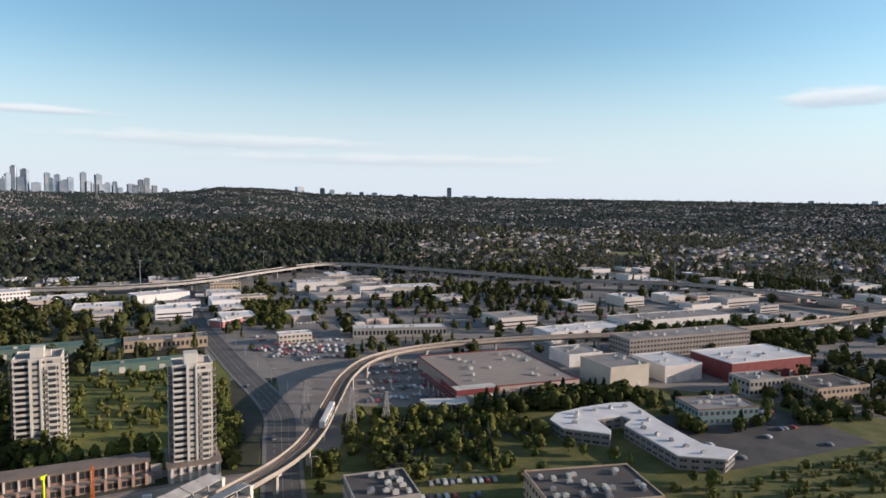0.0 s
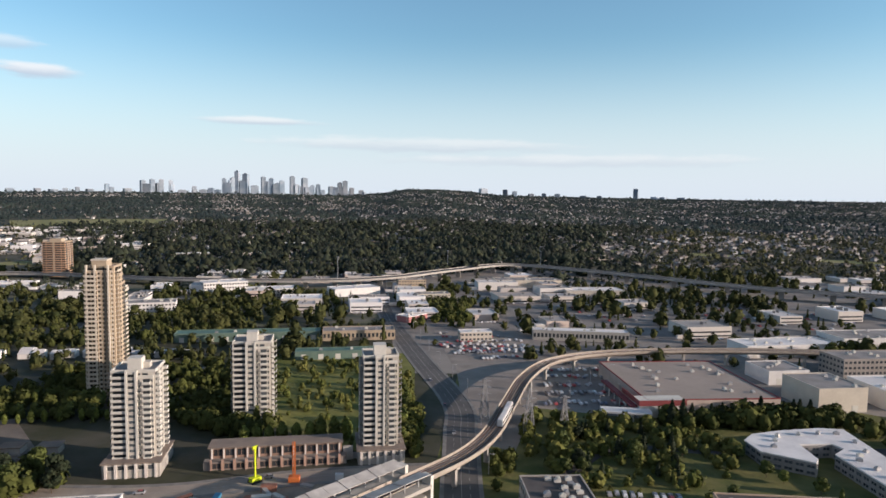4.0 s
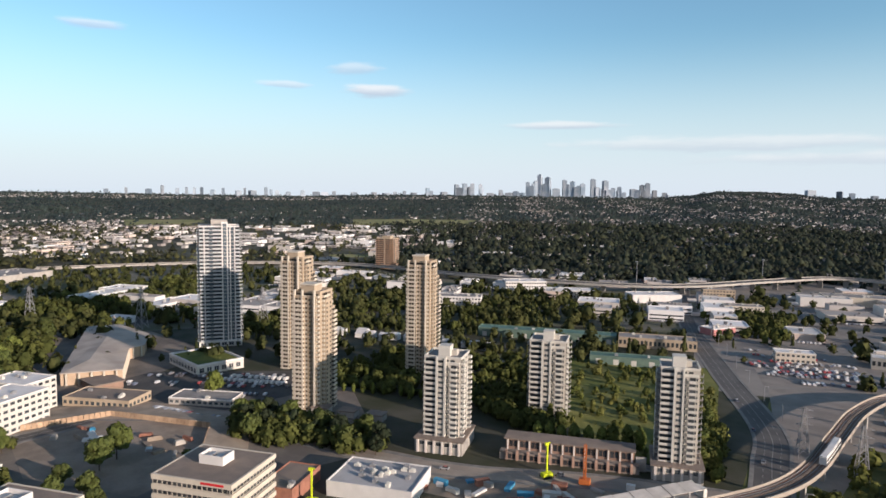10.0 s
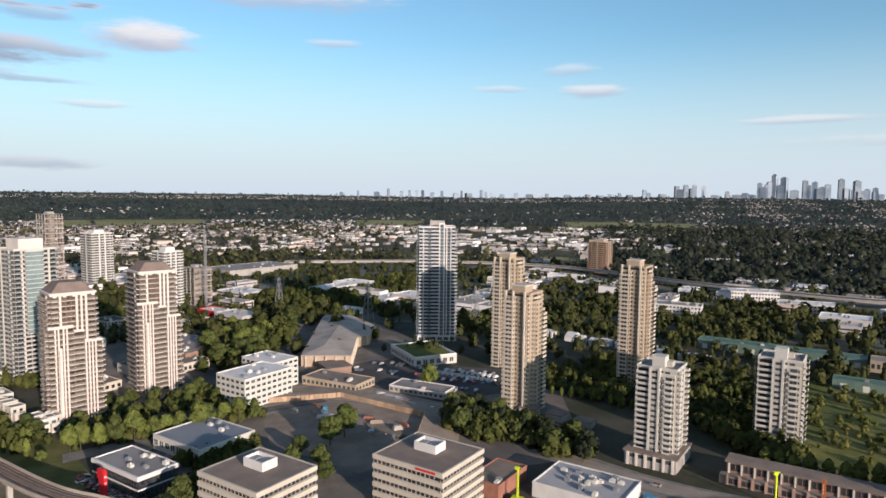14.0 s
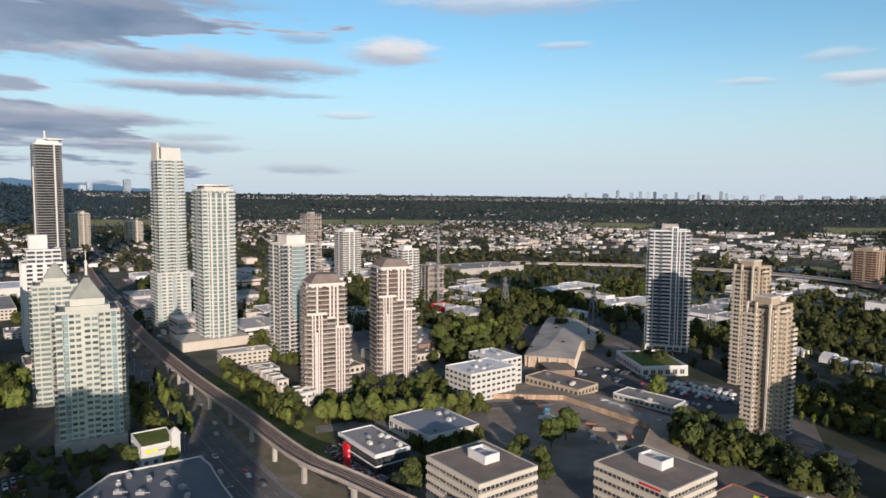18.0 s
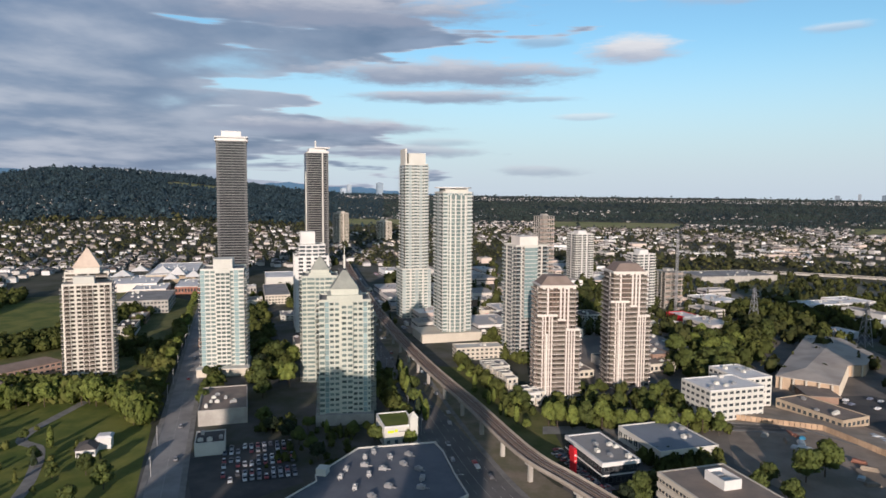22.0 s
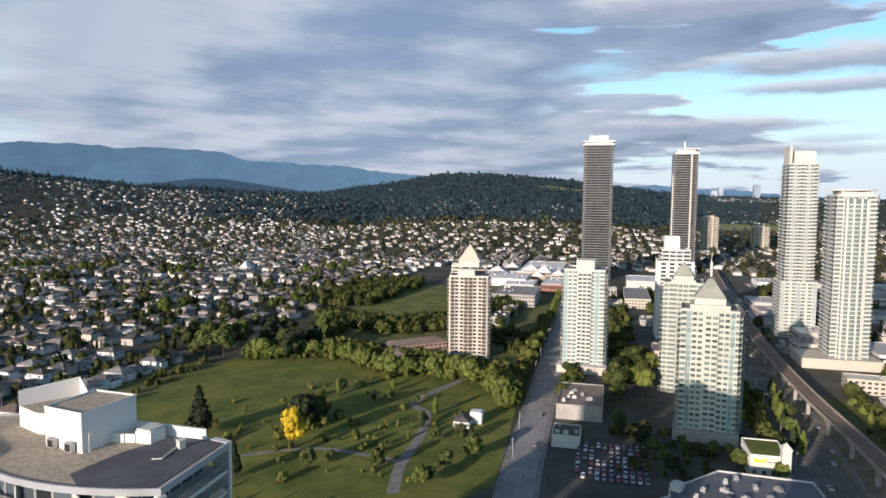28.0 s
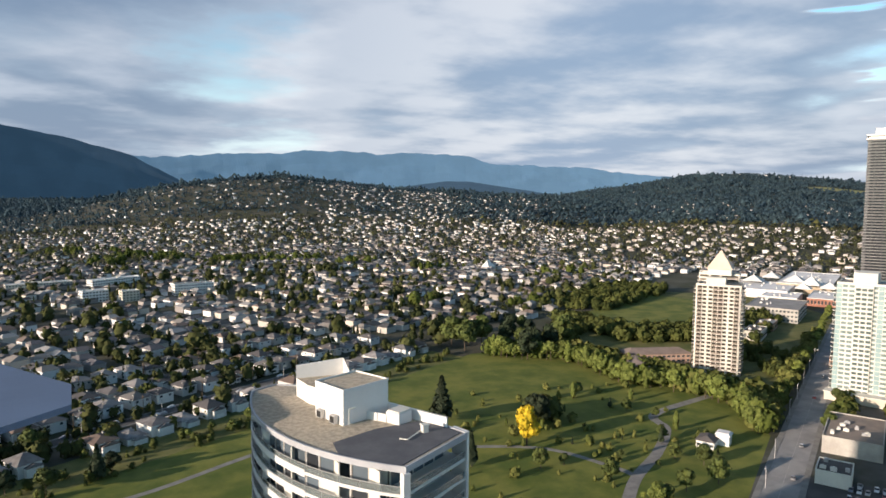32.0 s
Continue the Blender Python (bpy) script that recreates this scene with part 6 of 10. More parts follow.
# train on the curve
train = thing("train", 0, 0, 0, 0, "short white train with dark windows on the elevated track", "train")
cars_n = 2
near_k = min(range(len(gw_line)), key=lambda k: (gw_line[k] - Vector((-54, 306, 0))).length)
for c in range(cars_n):
    k = near_k - 1 + c * 3
    d = (gw_line[k + 1] - gw_line[k - 1]).normalized()
    p = gw_line[k] + Vector((d.y, -d.x, 0)) * 2.0
    car = put("carriage", boxes("carriage", [(-7.6, 7.6, -1.35, 1.35, 11.3, 14.3), (-7.2, 7.2, -1.1, 1.1, 14.3, 14.6)], WHITE), train, pose(p.x, p.y, 0, 0, 0, math.degrees(math.atan2(d.y, d.x))))
    for s in (-1, 1):
        put("window_strip", boxes("window_strip", [(-7.0, 7.0, s * 1.36 - 0.02, s * 1.36 + 0.02, 12.5, 13.5)], GLASS_DARK), car)

# ---- low buildings ----


def shed(name, label, x, y, w, d, h, rot, wall, roof, rows=0, units=6, seed=0, win=3.0, glass=None, trim=None, fascia=None, category="building", group=""):
    """A flat-roofed building: walls, sunk roof, parapet, windows on the shown sides, roof plant."""
    rng = random.Random(seed + int(abs(x) * 3 + abs(y)))
    t = thing(name, x, y, 0, rot, label, category, group)
    w2, d2 = w / 2, d / 2
    put("wall", boxes("wall", [(-w2, w2, -d2, d2, 0, h - 0.5)], wall), t)
    put("parapet", boxes("parapet", [(-w2 - 0.05, w2 + 0.05, -d2 - 0.05, -d2 + 0.4, h - 0.5, h + 0.2), (-w2 - 0.05, w2 + 0.05, d2 - 0.4, d2 + 0.05, h - 0.5, h + 0.2),
                                     (-w2 - 0.05, -w2 + 0.4, -d2 + 0.4, d2 - 0.4, h - 0.5, h + 0.2), (w2 - 0.4, w2 + 0.05, -d2 + 0.4, d2 - 0.4, h - 0.5, h + 0.2)], fascia or wall), t)
    put("roof", boxes("roof", [(-w2 + 0.4, w2 - 0.4, -d2 + 0.4, d2 - 0.4, h - 0.5, h - 0.3)], roof), t)
    for k in range(units):
        s = rng.uniform(1.0, 2.2)
        m = cached(("unit", k % 5), lambda: boxes("roof_unit", [(-1.2, 1.2, -0.8, 0.8, 0, 1.1 + 0.2 * (k % 3)), (-0.4, 0.4, -0.4, 0.4, 1.1, 1.5 + 0.2 * (k % 3))], STEEL if k % 2 else OFFWHITE))
        put("roof_unit", m, t, pose(rng.uniform(-w2 * 0.82, w2 * 0.82), rng.uniform(-d2 * 0.8, d2 * 0.8), h - 0.3, 0, 0, 90 * rng.randint(0, 1)))
    if rows:
        far = []
        fh = (h - 0.6) / rows
        for side in "SENW":
            if not facing(x, y, rot, side):
                continue
            turn_z = SIDES[side][0]
            length = w if side in "SN" else d
            n = max(1, int(length / (win + 1.2)))
            for k in range(n):
                s = -length / 2 + length * (k + 0.5) / n
                px, py = {"S": (s, -d2), "E": (w2, s), "N": (-s, d2), "W": (-w2, -s)}[side]
                for q in range(rows):
                    if math.hypot(x, y) < 360:
                        put("window", window_mesh(win, fh * 0.44, trim or wall, glass or GLASS), t, pose(px, py, q * fh + fh * 0.34, 0, 0, turn_z))
                    else:
                        far += [turned_box((-win / 2 - 0.1, win / 2 + 0.1, -0.1, 0.05, -0.1, 0.0), px, py, q * fh + fh * 0.34, turn_z), turned_box((-win / 2, win / 2, -0.05, 0.05, 0, fh * 0.44), px, py, q * fh + fh * 0.34, turn_z)]
        if far:
            put("glazing", boxes("glazing", far, [trim or wall, glass or GLASS], [k % 2 for k in range(len(far))]), t, kind="stuff")
    return t


for x, y, w, d, label in ((-214, 121, 32, 29, "cream office block with dark ribbon windows and a white roof hut"), (-230, 60, 31, 28, "cream office block with ribbon windows beside the dealer")):
    t = thing("office_block", x, y, 0, GRID, label, "office", "twin office blocks")
    w2, d2, H_ = w / 2, d / 2, 20.0
    put("core_wall", boxes("core_wall", [(-w2 + 0.8, w2 - 0.8, -d2 + 0.8, d2 - 0.8, 0, H_ - 1)], GLASS_DARK), t)
    for k in range(6):
        z = k * 3.6
        put("spandrel", cached(("spandrel", w, d), lambda: boxes("spandrel", [(-w2, w2, -d2, -d2 + 0.8, 0, 1.75), (-w2, w2, d2 - 0.8, d2, 0, 1.75), (-w2, -w2 + 0.8, -d2 + 0.8, d2 - 0.8, 0, 1.75), (w2 - 0.8, w2, -d2 + 0.8, d2 - 0.8, 0, 1.75)], CREAM_WALL)), t, pose(0, 0, z))
        if k < 5:
            for side, n in (("S", 8), ("E", 7)):
                L_ = w if side == "S" else d
                for j in range(n):
                    s = -L_ / 2 + L_ * (j + 0.5) / n
                    px, py = (s, -d2 + 0.8) if side == "S" else (w2 - 0.8, s)
                    put("window", window_mesh(L_ / n - 0.2, 1.85, CREAM_WALL, GLASS_DARK), t, pose(px, py, z + 1.75, 0, 0, SIDES[side][0]))
    put("roof", boxes("roof", [(-w2 + 0.5, w2 - 0.5, -d2 + 0.5, d2 - 0.5, H_ - 1, H_ - 0.4)], GRAVEL_ROOF), t)
    hut = put("roof_hut", boxes("roof_hut", [(-5, 5, -3.5, -3.2, 19.6, 23), (-5, 5, 3.2, 3.5, 19.6, 23), (-5, -4.7, -3.2, 3.2, 19.6, 23), (4.7, 5, -3.2, 3.2, 19.6, 23), (-4.7, 4.7, -3.2, 3.2, 19.6, 20.6)], WHITE), t, pose(-1, 2, 0))
    put("chiller", boxes("chiller", [(-3, -1, -1.6, 1.6, 20.6, 22.4), (0.5, 3, -1.6, 1.6, 20.6, 22.2)], STEEL), hut)
    if y > 100:
        put("sign", boxes("sign", [(4, 13, -d2 - 0.12, -d2 - 0.02, 18.6, 19.4)], RED), t)

dealer = shed("car_dealer", "grey-roofed car dealer with white fascia beside the railway", -284, 25, 32, 17, 10, GRID, GLASS_DARK, GREY_ROOF, 2, 6, 1, 4.0, GLASS_DARK, CHARCOAL, WHITE)
put("fascia", boxes("fascia", [(-16.4, 16.4, -8.9, -8.5, 8.4, 10.2), (16.0, 16.4, -8.5, 8.9, 8.4, 10.2), (-16.2, 16.2, -8.7, -8.52, 4.4, 5.0), (16.02, 16.2, -8.5, 8.5, 4.4, 5.0)], WHITE), dealer)
shed("workshop", "low blue-grey roofed workshop behind the dealer", -312, 57, 34, 30, 7, GRID, OFFWHITE, surface("blue_grey_sheet", (0.19, 0.215, 0.25), (0.235, 0.26, 0.295), 0.06, 0.7, fine_scale=0.8), 1, 4, 2)
sign = thing("pylon_sign", -276, 13, 0, GRID, "tall red sign pylon with white bars before the dealer", "sign")
put("panel", boxes("panel", [(-1.8, 1.8, -0.7, 0.7, 0, 11.5), (-2.6, 1.0, -0.75, 0.75, 8.2, 11.9)], RED), sign)
put("logo_bar", boxes("logo_bar", [(1.81, 1.86, -0.4, 0.4, 8.8, 9.6), (1.81, 1.86, -0.4, 0.4, 6.6, 7.0)], WHITE), sign)

t = shed("apartment_block", "white five-storey apartment block beside the excavation", -372, 96, 24, 34, 17, GRID, OFFWHITE, WHITE_ROOF, 5, 5, 3, 2.4, GLASS, WHITE, WHITE)
shed("apartment_block", "white five-storey apartment wing with a pale roof", -398, 112, 28, 20, 17, GRID, OFFWHITE, WHITE_ROOF, 5, 4, 4, 2.4, GLASS, WHITE, WHITE)
shop_plan = [(-215, -90), (-231.1, -84), (-235.8, -86.2), (-252.7, -81.3), (-265.1, -77.6), (-277.5, -46.6), (-268.4, -41.4), (-247.2, -33.6), (-229.4, -26), (-212, -38), (-204, -70)]
shop = thing("shop_block", 0, 0, 0, 0, "low many-sided shop block with a dark blue-grey roof", "building")
put("wall", prism("wall", shop_plan, 0, 9.2, CONCRETE), shop)
put("roof", prism("roof", [(-241 + (x + 241) * 0.985, -60 + (y + 60) * 0.985) for x, y in shop_plan], 9.2, 9.5, surface("blue_grey_felt", (0.105, 0.115, 0.135), (0.145, 0.155, 0.175), 0.05, 0.85, fine_scale=0.8)), shop)
for (ax, ay), (bx, by) in zip(shop_plan, shop_plan[1:] + shop_plan[:1]):
    d_ = Vector((bx - ax, by - ay, 0))
    put("parapet", boxes("parapet", [(0, d_.length, -0.3, 0.05, 9.2, 10.1)], OFFWHITE), shop, pose(ax, ay, 0, 0, 0, math.degrees(math.atan2(d_.y, d_.x))))
    for q in range(int(d_.length / 5)):
        c_ = Vector((ax, ay, 0)) + d_ * ((q + 0.5) / int(d_.length / 5))
        put("window", window_mesh(3.6, 2.6, OFFWHITE, GLASS_DARK), shop, pose(c_.x, c_.y, 1.0, 0, 0, math.degrees(math.atan2(d_.y, d_.x)) + 180))


def townhouse(x, y, turn_z, h, label):
    """A narrow stepped townhouse: tall rear block, lower front bay, terrace parapets and windows."""
    t = thing("townhouse", x, y, 0, turn_z, label, "house", "stepped townhouses")
    put("wall", boxes("wall", [(-4.5, 2.0, -3.4, 3.4, 0, h), (2.0, 5.0, -3.0, 2.2, 0, h - 3.0)], CREAM_WALL), t)
    put("parapet", boxes("parapet", [(-4.6, 2.1, -3.5, -3.2, h, h + 0.7), (-4.6, 2.1, 3.2, 3.5, h, h + 0.7), (1.8, 2.1, -3.2, 3.2, h, h + 0.7), (-4.6, -4.3, -3.2, 3.2, h, h + 0.7)], OFFWHITE), t)
    put("roof", boxes("roof", [(-4.3, 1.8, -3.2, 3.2, h, h + 0.12)], GREY_ROOF), t)
    put("terrace_rail", boxes("terrace_rail", [(4.8, 5.1, -3.1, 2.3, h - 3.0, h - 2.1), (2.0, 4.8, -3.1, -2.9, h - 3.0, h - 2.1)], OFFWHITE), t)
    for q in (-1.7, 1.2):
        put("window", window_mesh(1.7, 1.9, WHITE, GLASS_DARK), t, pose(5.0, q, 1.0, 0, 0, 90))
        put("window", window_mesh(1.7, 1.8, WHITE, GLASS_DARK), t, pose(2.0, q, h - 2.5, 0, 0, 90))
    for q in (-2.9, 0.3):
        put("window", window_mesh(1.5, 1.5, WHITE, GLASS_DARK), t, pose(q, -3.4, h - 2.6))
    return t


for k in range(5):
    townhouse(-417 + 7.1 * k, -33.5 + 3.6 * k, GRID, 9.0 + 0.8 * (k % 2), "cream stepped townhouse in a row beside the elevated railway")
for k in range(2):
    townhouse(-373 + 2.0 * k, -10.5 + 7.2 * k, GRID, 7.5 - 0.7 * k, "cream stepped townhouse at the foot of the pink tower")
unit_rng = random.Random(12)
for x, y in ((-262, -70), (-256, -72), (-248, -70), (-258, -62), (-262, -55), (-252, -55), (-246, -62), (-240, -66), (-236, -76), (-243, -76), (-248, -48), (-240, -45), (-231, -56), (-228, -68), (-232, -44), (-222, -60)):
    put("roof_unit", cached(("shop_unit", unit_rng.randint(0, 3)), lambda: boxes("roof_unit", [(-1.5, 1.5, -0.9, 0.9, 0, 1.3), (-0.5, 0.5, -0.5, 0.5, 1.3, 1.8), (1.5, 3.2, -0.2, 0.2, 0.2, 0.6)], STEEL)), shop, pose(x, y, 9.5, 0, 0, unit_rng.uniform(0, 90)))
put("roof_hut", boxes("roof_hut", [(-240.5, -236, -86, -82, 9.5, 12.2)], OFFWHITE), shop)
shed("store", "large warehouse store with a flat tan roof and maroon fascia", 34, 419, 76, 82, 9, 20.5, surface("store_wall", (0.50, 0.42, 0.36), (0.42, 0.35, 0.30), 0.1, 0.9), surface("tan_roof_felt", (0.34, 0.29, 0.25), (0.29, 0.25, 0.215), 0.03, 0.95, fine_scale=0.5), 0, 22, 6, fascia=MAROON)
entry = thing("store_entrance", 16, 378, 0, 20.5, "maroon and white gabled store entrance block", "entrance")
put("wall", boxes("wall", [(-12, 14, -12, -2, 0, 9.2)], OFFWHITE), entry)
put("fascia", boxes("fascia", [(-12.2, 14.2, -12.3, -11.9, 6.6, 9.6), (-12.3, -11.9, -12, 14, 6.6, 9.4)], MAROON), entry)
put("canopy", boxes("canopy", [(-16, -12.3, -10, 40, 5.2, 6.2)], MAROON), entry)
for k in range(6):
    put("post", cached("entry_post", lambda: boxes("post", [(-0.3, 0.3, -0.3, 0.3, 0, 5.2)], OFFWHITE)), entry, pose(-15.3, -9 + k * 9, 0))
fuel = thing("fuel_canopy", 2, 357, 0, 8, "white fuel station canopy beside the parking lot", "canopy")
put("roof", boxes("roof", [(-13, 13, -4.5, 4.5, 4.6, 5.5)], WHITE), fuel)
for k in range(8):
    put("post", cached("fuel_post", lambda: boxes("post", [(-0.25, 0.25, -0.25, 0.25, 0, 4.6)], WHITE)), fuel, pose(-11 + (k // 2) * 7.3, -2.5 + 5 * (k % 2), 0))

LOW = (
    ("warehouse", "long red-and-white warehouse with a white roof", 214, 452, 70, 38, 13, GRID - 4, MAROON, WHITE_ROOF, 1, 10, WHITE),
    ("warehouse", "white-roofed warehouse wing beside the red one", 152, 440, 30, 34, 11, GRID - 4, BLUSH, WHITE_ROOF, 1, 4, WHITE),
    ("warehouse", "wide white flat-roofed warehouse beside the works", 117, 556, 76, 26, 9, GRID, WHITE, WHITE_ROOF, 1, 8, WHITE),
    ("apartment_block", "long grey four-storey block with many windows", 188, 512, 118, 24, 15, GRID - 3, surface("taupe_cladding", (0.32, 0.29, 0.26), (0.26, 0.235, 0.21), 0.1, 0.85), GREY_ROOF, 4, 10, None),
    ("warehouse", "tall cream warehouse with a grey roof", 112, 422, 30, 32, 14, GRID - 2, CREAM_WALL, GREY_ROOF, 0, 4, None),
    ("warehouse", "small white warehouse behind the store", 97, 472, 28, 26, 9, GRID - 2, WHITE, GREY_ROOF, 1, 5, WHITE),
    ("warehouse", "long white-edged warehouse with a grey roof", 216, 622, 120, 32, 9, GRID - 2, WHITE, GREY_ROOF, 1, 10, WHITE),
    ("workshop", "long low workshop with a white roof beside the car yard", -36, 552, 78, 15, 8, GRID - 15, PALE_WALL, WHITE_ROOF, 1, 6, None),
    ("warehouse", "long green-roofed shed beyond the overgrown lot", -290, 462, 112, 15, 7, GRID, surface("green_cladding", (0.14, 0.21, 0.17), (0.11, 0.17, 0.14), 0.2, 0.7), GREEN_ROOF, 0, 2, None),
    ("warehouse", "low green-roofed shed at the edge of the overgrown lot", -199, 432, 60, 12, 6, GRID, surface("green_cladding", (0.14, 0.21, 0.17), (0.11, 0.17, 0.14), 0.2, 0.7), GREEN_ROOF, 0, 2, None),
    ("workshop", "tan-walled workshop with a grey roof beside the green sheds", -210, 496, 58, 18, 8, GRID, TAN_WALL, GREY_ROOF, 1, 6, None),
    ("office_block", "dark-roofed low office with roof plant and tan walls", 58, 244, 44, 30, 10, GRID - 14, surface("peach_stucco", (0.55, 0.42, 0.30), (0.48, 0.36, 0.26), 0.2, 0.9), DARK_ROOF, 2, 22, None),
    ("office_block", "dark-roofed low office with roof plant by the junction", -22, 240, 24, 24, 10, GRID - 6, CONCRETE, DARK_ROOF, 2, 16, None),
    ("office_block", "low teal-glazed office with a brown roof edge", 150, 352, 36, 22, 9, GRID - 14, GLASS_GREEN, GREY_ROOF, 2, 8, BROWN_WALL),
    ("office_block", "dark-roofed tan office beyond the trees", 236, 398, 40, 26, 9, GRID - 8, surface("peach_stucco", (0.55, 0.42, 0.30), (0.48, 0.36, 0.26), 0.2, 0.9), DARK_ROOF, 2, 8, None),
    ("office_block", "grey framed office block behind the trees", 196, 404, 26, 18, 10, GRID - 8, CONCRETE, GREY_ROOF, 2, 4, None),
    ("shop_block", "low grey-roofed shop beneath the off-white tower", -326, -170, 42, 24, 8, GRID, CONCRETE, GRAVEL_ROOF, 0, 8, None),
    ("shop_block", "small white-walled shop by the parking lot", -276, -151, 16, 13, 6, GRID, OFFWHITE, DARK_ROOF, 0, 4, None),
    ("pavilion", "white pavilion with a planted roof beside the green tower", -303, -70, 20, 15, 10, GRID, OFFWHITE, GRASS, 2, 0, WHITE),
    ("workshop", "white workshop with a grey roof and plant boxes beside the site", -187, 177, 35, 25, 6, GRID, WHITE, surface("pale_roof", (0.42, 0.42, 0.42), (0.35, 0.35, 0.35), 0.1, 0.9), 0, 18, WHITE),
    ("workshop", "low brick-walled workshop beside the white one", -212, 152, 14, 24, 6, GRID, RED_BRICK, GRAVEL_ROOF, 0, 2, None),
    ("shop_block", "low brown-roofed shops behind the excavation", -376, 148, 40, 20, 5, GRID + 6, TAN_WALL, GRAVEL_ROOF, 1, 5, None),
    ("shop_block", "low grey-roofed pavilion in the parking lot", -338, 186, 36, 16, 4, GRID + 8, CONCRETE, GREY_ROOF, 1, 2, WHITE),
    ("mall", "wide white-roofed shopping mall below the dark tower", -850, -510, 150, 60, 12, GRID, TAN_WALL, WHITE_ROOF, 0, 14, WHITE),
    ("mall", "wide pink-walled mall hall with white roofs", -742, -505, 84, 66, 10, GRID, BLUSH, WHITE_ROOF, 0, 14, WHITE),
    ("mall", "low white-roofed mall wing by the park ground", -705, -455, 50, 36, 8, GRID, BLUSH, WHITE_ROOF, 0, 8, WHITE),
    ("mall", "white-roofed mall wing with a brick wall", -740, -420, 70, 40, 9, GRID, RED_BRICK, WHITE_ROOF, 1, 6, WHITE),
    ("office_block", "low grey office with dark ribbon windows behind the cream tower", -612, -400, 70, 46, 13, GRID, CONCRETE, GREY_ROOF, 3, 8, None),
    ("parking_block", "long pale parking block below the dark towers", -700, -300, 90, 26, 10, GRID, CREAM_WALL, GREY_ROOF, 3, 0, None),
    ("arena_hall", "white hall with a curved pale roof beside the mall", -800, -335, 60, 40, 14, GRID, OFFWHITE, WHITE_ROOF, 0, 0, WHITE),
    ("apartment_block", "white four-storey apartment block among the houses", -24, -800, 26, 14, 13, GRID - 10, WHITE, WHITE_ROOF, 4, 2, WHITE),
    ("apartment_block", "cream four-storey apartment block among the houses", -58, -790, 18, 12, 12, GRID - 10, CREAM_WALL, WHITE_ROOF, 4, 2, None),
    ("apartment_block", "long white apartment block among the houses", -128, -815, 44, 15, 13, GRID - 20, WHITE, GREY_ROOF, 4, 3, WHITE),
    ("apartment_block", "white apartment block behind its neighbours", -50, -905, 60, 14, 13, GRID, WHITE, WHITE_ROOF, 4, 3, WHITE),
    ("apartment_block", "low cream apartment block among the houses", 30, -930, 70, 14, 9, GRID - 15, CREAM_WALL, WHITE_ROOF, 3, 3, None),
    ("apartment_block", "pale terrace block beside the railway", -470, -48, 14, 34, 9, GRID - 5, CREAM_WALL, OFFWHITE, 3, 2, None),
    ("apartment_block", "pale stepped terrace block among the trees", -425, -32, 16, 16, 8, GRID - 5, OFFWHITE, GREY_ROOF, 2, 2, None),
    ("apartment_block", "pale low terrace before the stepped tower", -372, -8, 12, 10, 7, GRID - 8, OFFWHITE, OFFWHITE, 2, 0, WHITE),
    ("shop_block", "red-fronted shop with a white roof among the sheds", -640, 130, 34, 18, 7, GRID, RED, WHITE_ROOF, 0, 3, RED),
    ("shop_block", "low grey-roofed shops behind the white block", -520, 85, 50, 26, 6, GRID, CONCRETE, GREY_ROOF, 1, 6, None),
    ("shop_block", "low pale-roofed shops behind the white block", -470, 70, 40, 20, 6, GRID, CREAM_WALL, GRAVEL_ROOF, 1, 4, None),
    ("office_block", "long white office with dark window rows beyond the arena", -735, 292, 26, 84, 9, GRID, WHITE, WHITE_ROOF, 2, 8, WHITE),
    ("office_block", "low white office beside the long one", -642, 312, 24, 48, 7, GRID, WHITE, WHITE_ROOF, 1, 5, WHITE),
    ("warehouse", "wide low grey-roofed hall among the trees", -980, 250, 66, 118, 9, GRID - 4, CONCRETE, GREY_ROOF, 0, 8, None),
    ("office_block", "white three-storey office with ribbon windows", -440, 530, 46, 22, 12, GRID + 8, WHITE, GREY_ROOF, 3, 6, WHITE),
    ("office_block", "white office with dark windows among the trees", -458, 676, 50, 26, 13, GRID + 20, WHITE, WHITE_ROOF, 3, 6, WHITE),
    ("office_block", "low rounded white office among the trees", -392, 672, 52, 26, 9, GRID + 12, OFFWHITE, WHITE_ROOF, 2, 6, WHITE),
    ("warehouse", "bright white yard sheds beside the motorway", -308, 712, 56, 26, 9, GRID + 20, WHITE, WHITE_ROOF, 0, 4, WHITE),
    ("office_block", "tan four-storey office by the motorway", -256, 768, 34, 18, 14, GRID + 4, TAN_WALL, GREY_ROOF, 4, 4, None),
    ("office_block", "tan three-storey office by the wide road", -206, 694, 36, 18, 10, GRID + 4, CREAM_WALL, GREY_ROOF, 3, 4, None),
    ("shop_block", "white shop with a red front beside the wide road", -190, 590, 40, 16, 6, GRID + 40, surface("faded_red", (0.46, 0.20, 0.19), (0.40, 0.17, 0.16), 0.2, 0.8), WHITE_ROOF, 0, 4, WHITE),
    ("workshop", "cream works block by the car yard", -118, 520, 26, 12, 8, GRID, CREAM_WALL, WHITE_ROOF, 2, 3, WHITE),
    ("warehouse", "long pale warehouse with a grey roof by the motorway", -126, 856, 86, 30, 10, GRID - 4, CREAM_WALL, GREY_ROOF, 1, 8, None),
    ("warehouse", "pale grey-roofed warehouse by the motorway", -40, 800, 70, 30, 9, GRID - 4, PALE_WALL, WHITE_ROOF, 1, 6, None),
    ("office_block", "long white office block high on the wooded slope", -1210, 2003, 110, 22, 14, GRID, WHITE, WHITE_ROOF, 0, 3, WHITE),
    ("office_block", "small white block high on the wooded slope", -1150, 2225, 70, 22, 12, GRID, WHITE, WHITE_ROOF, 0, 2, WHITE),
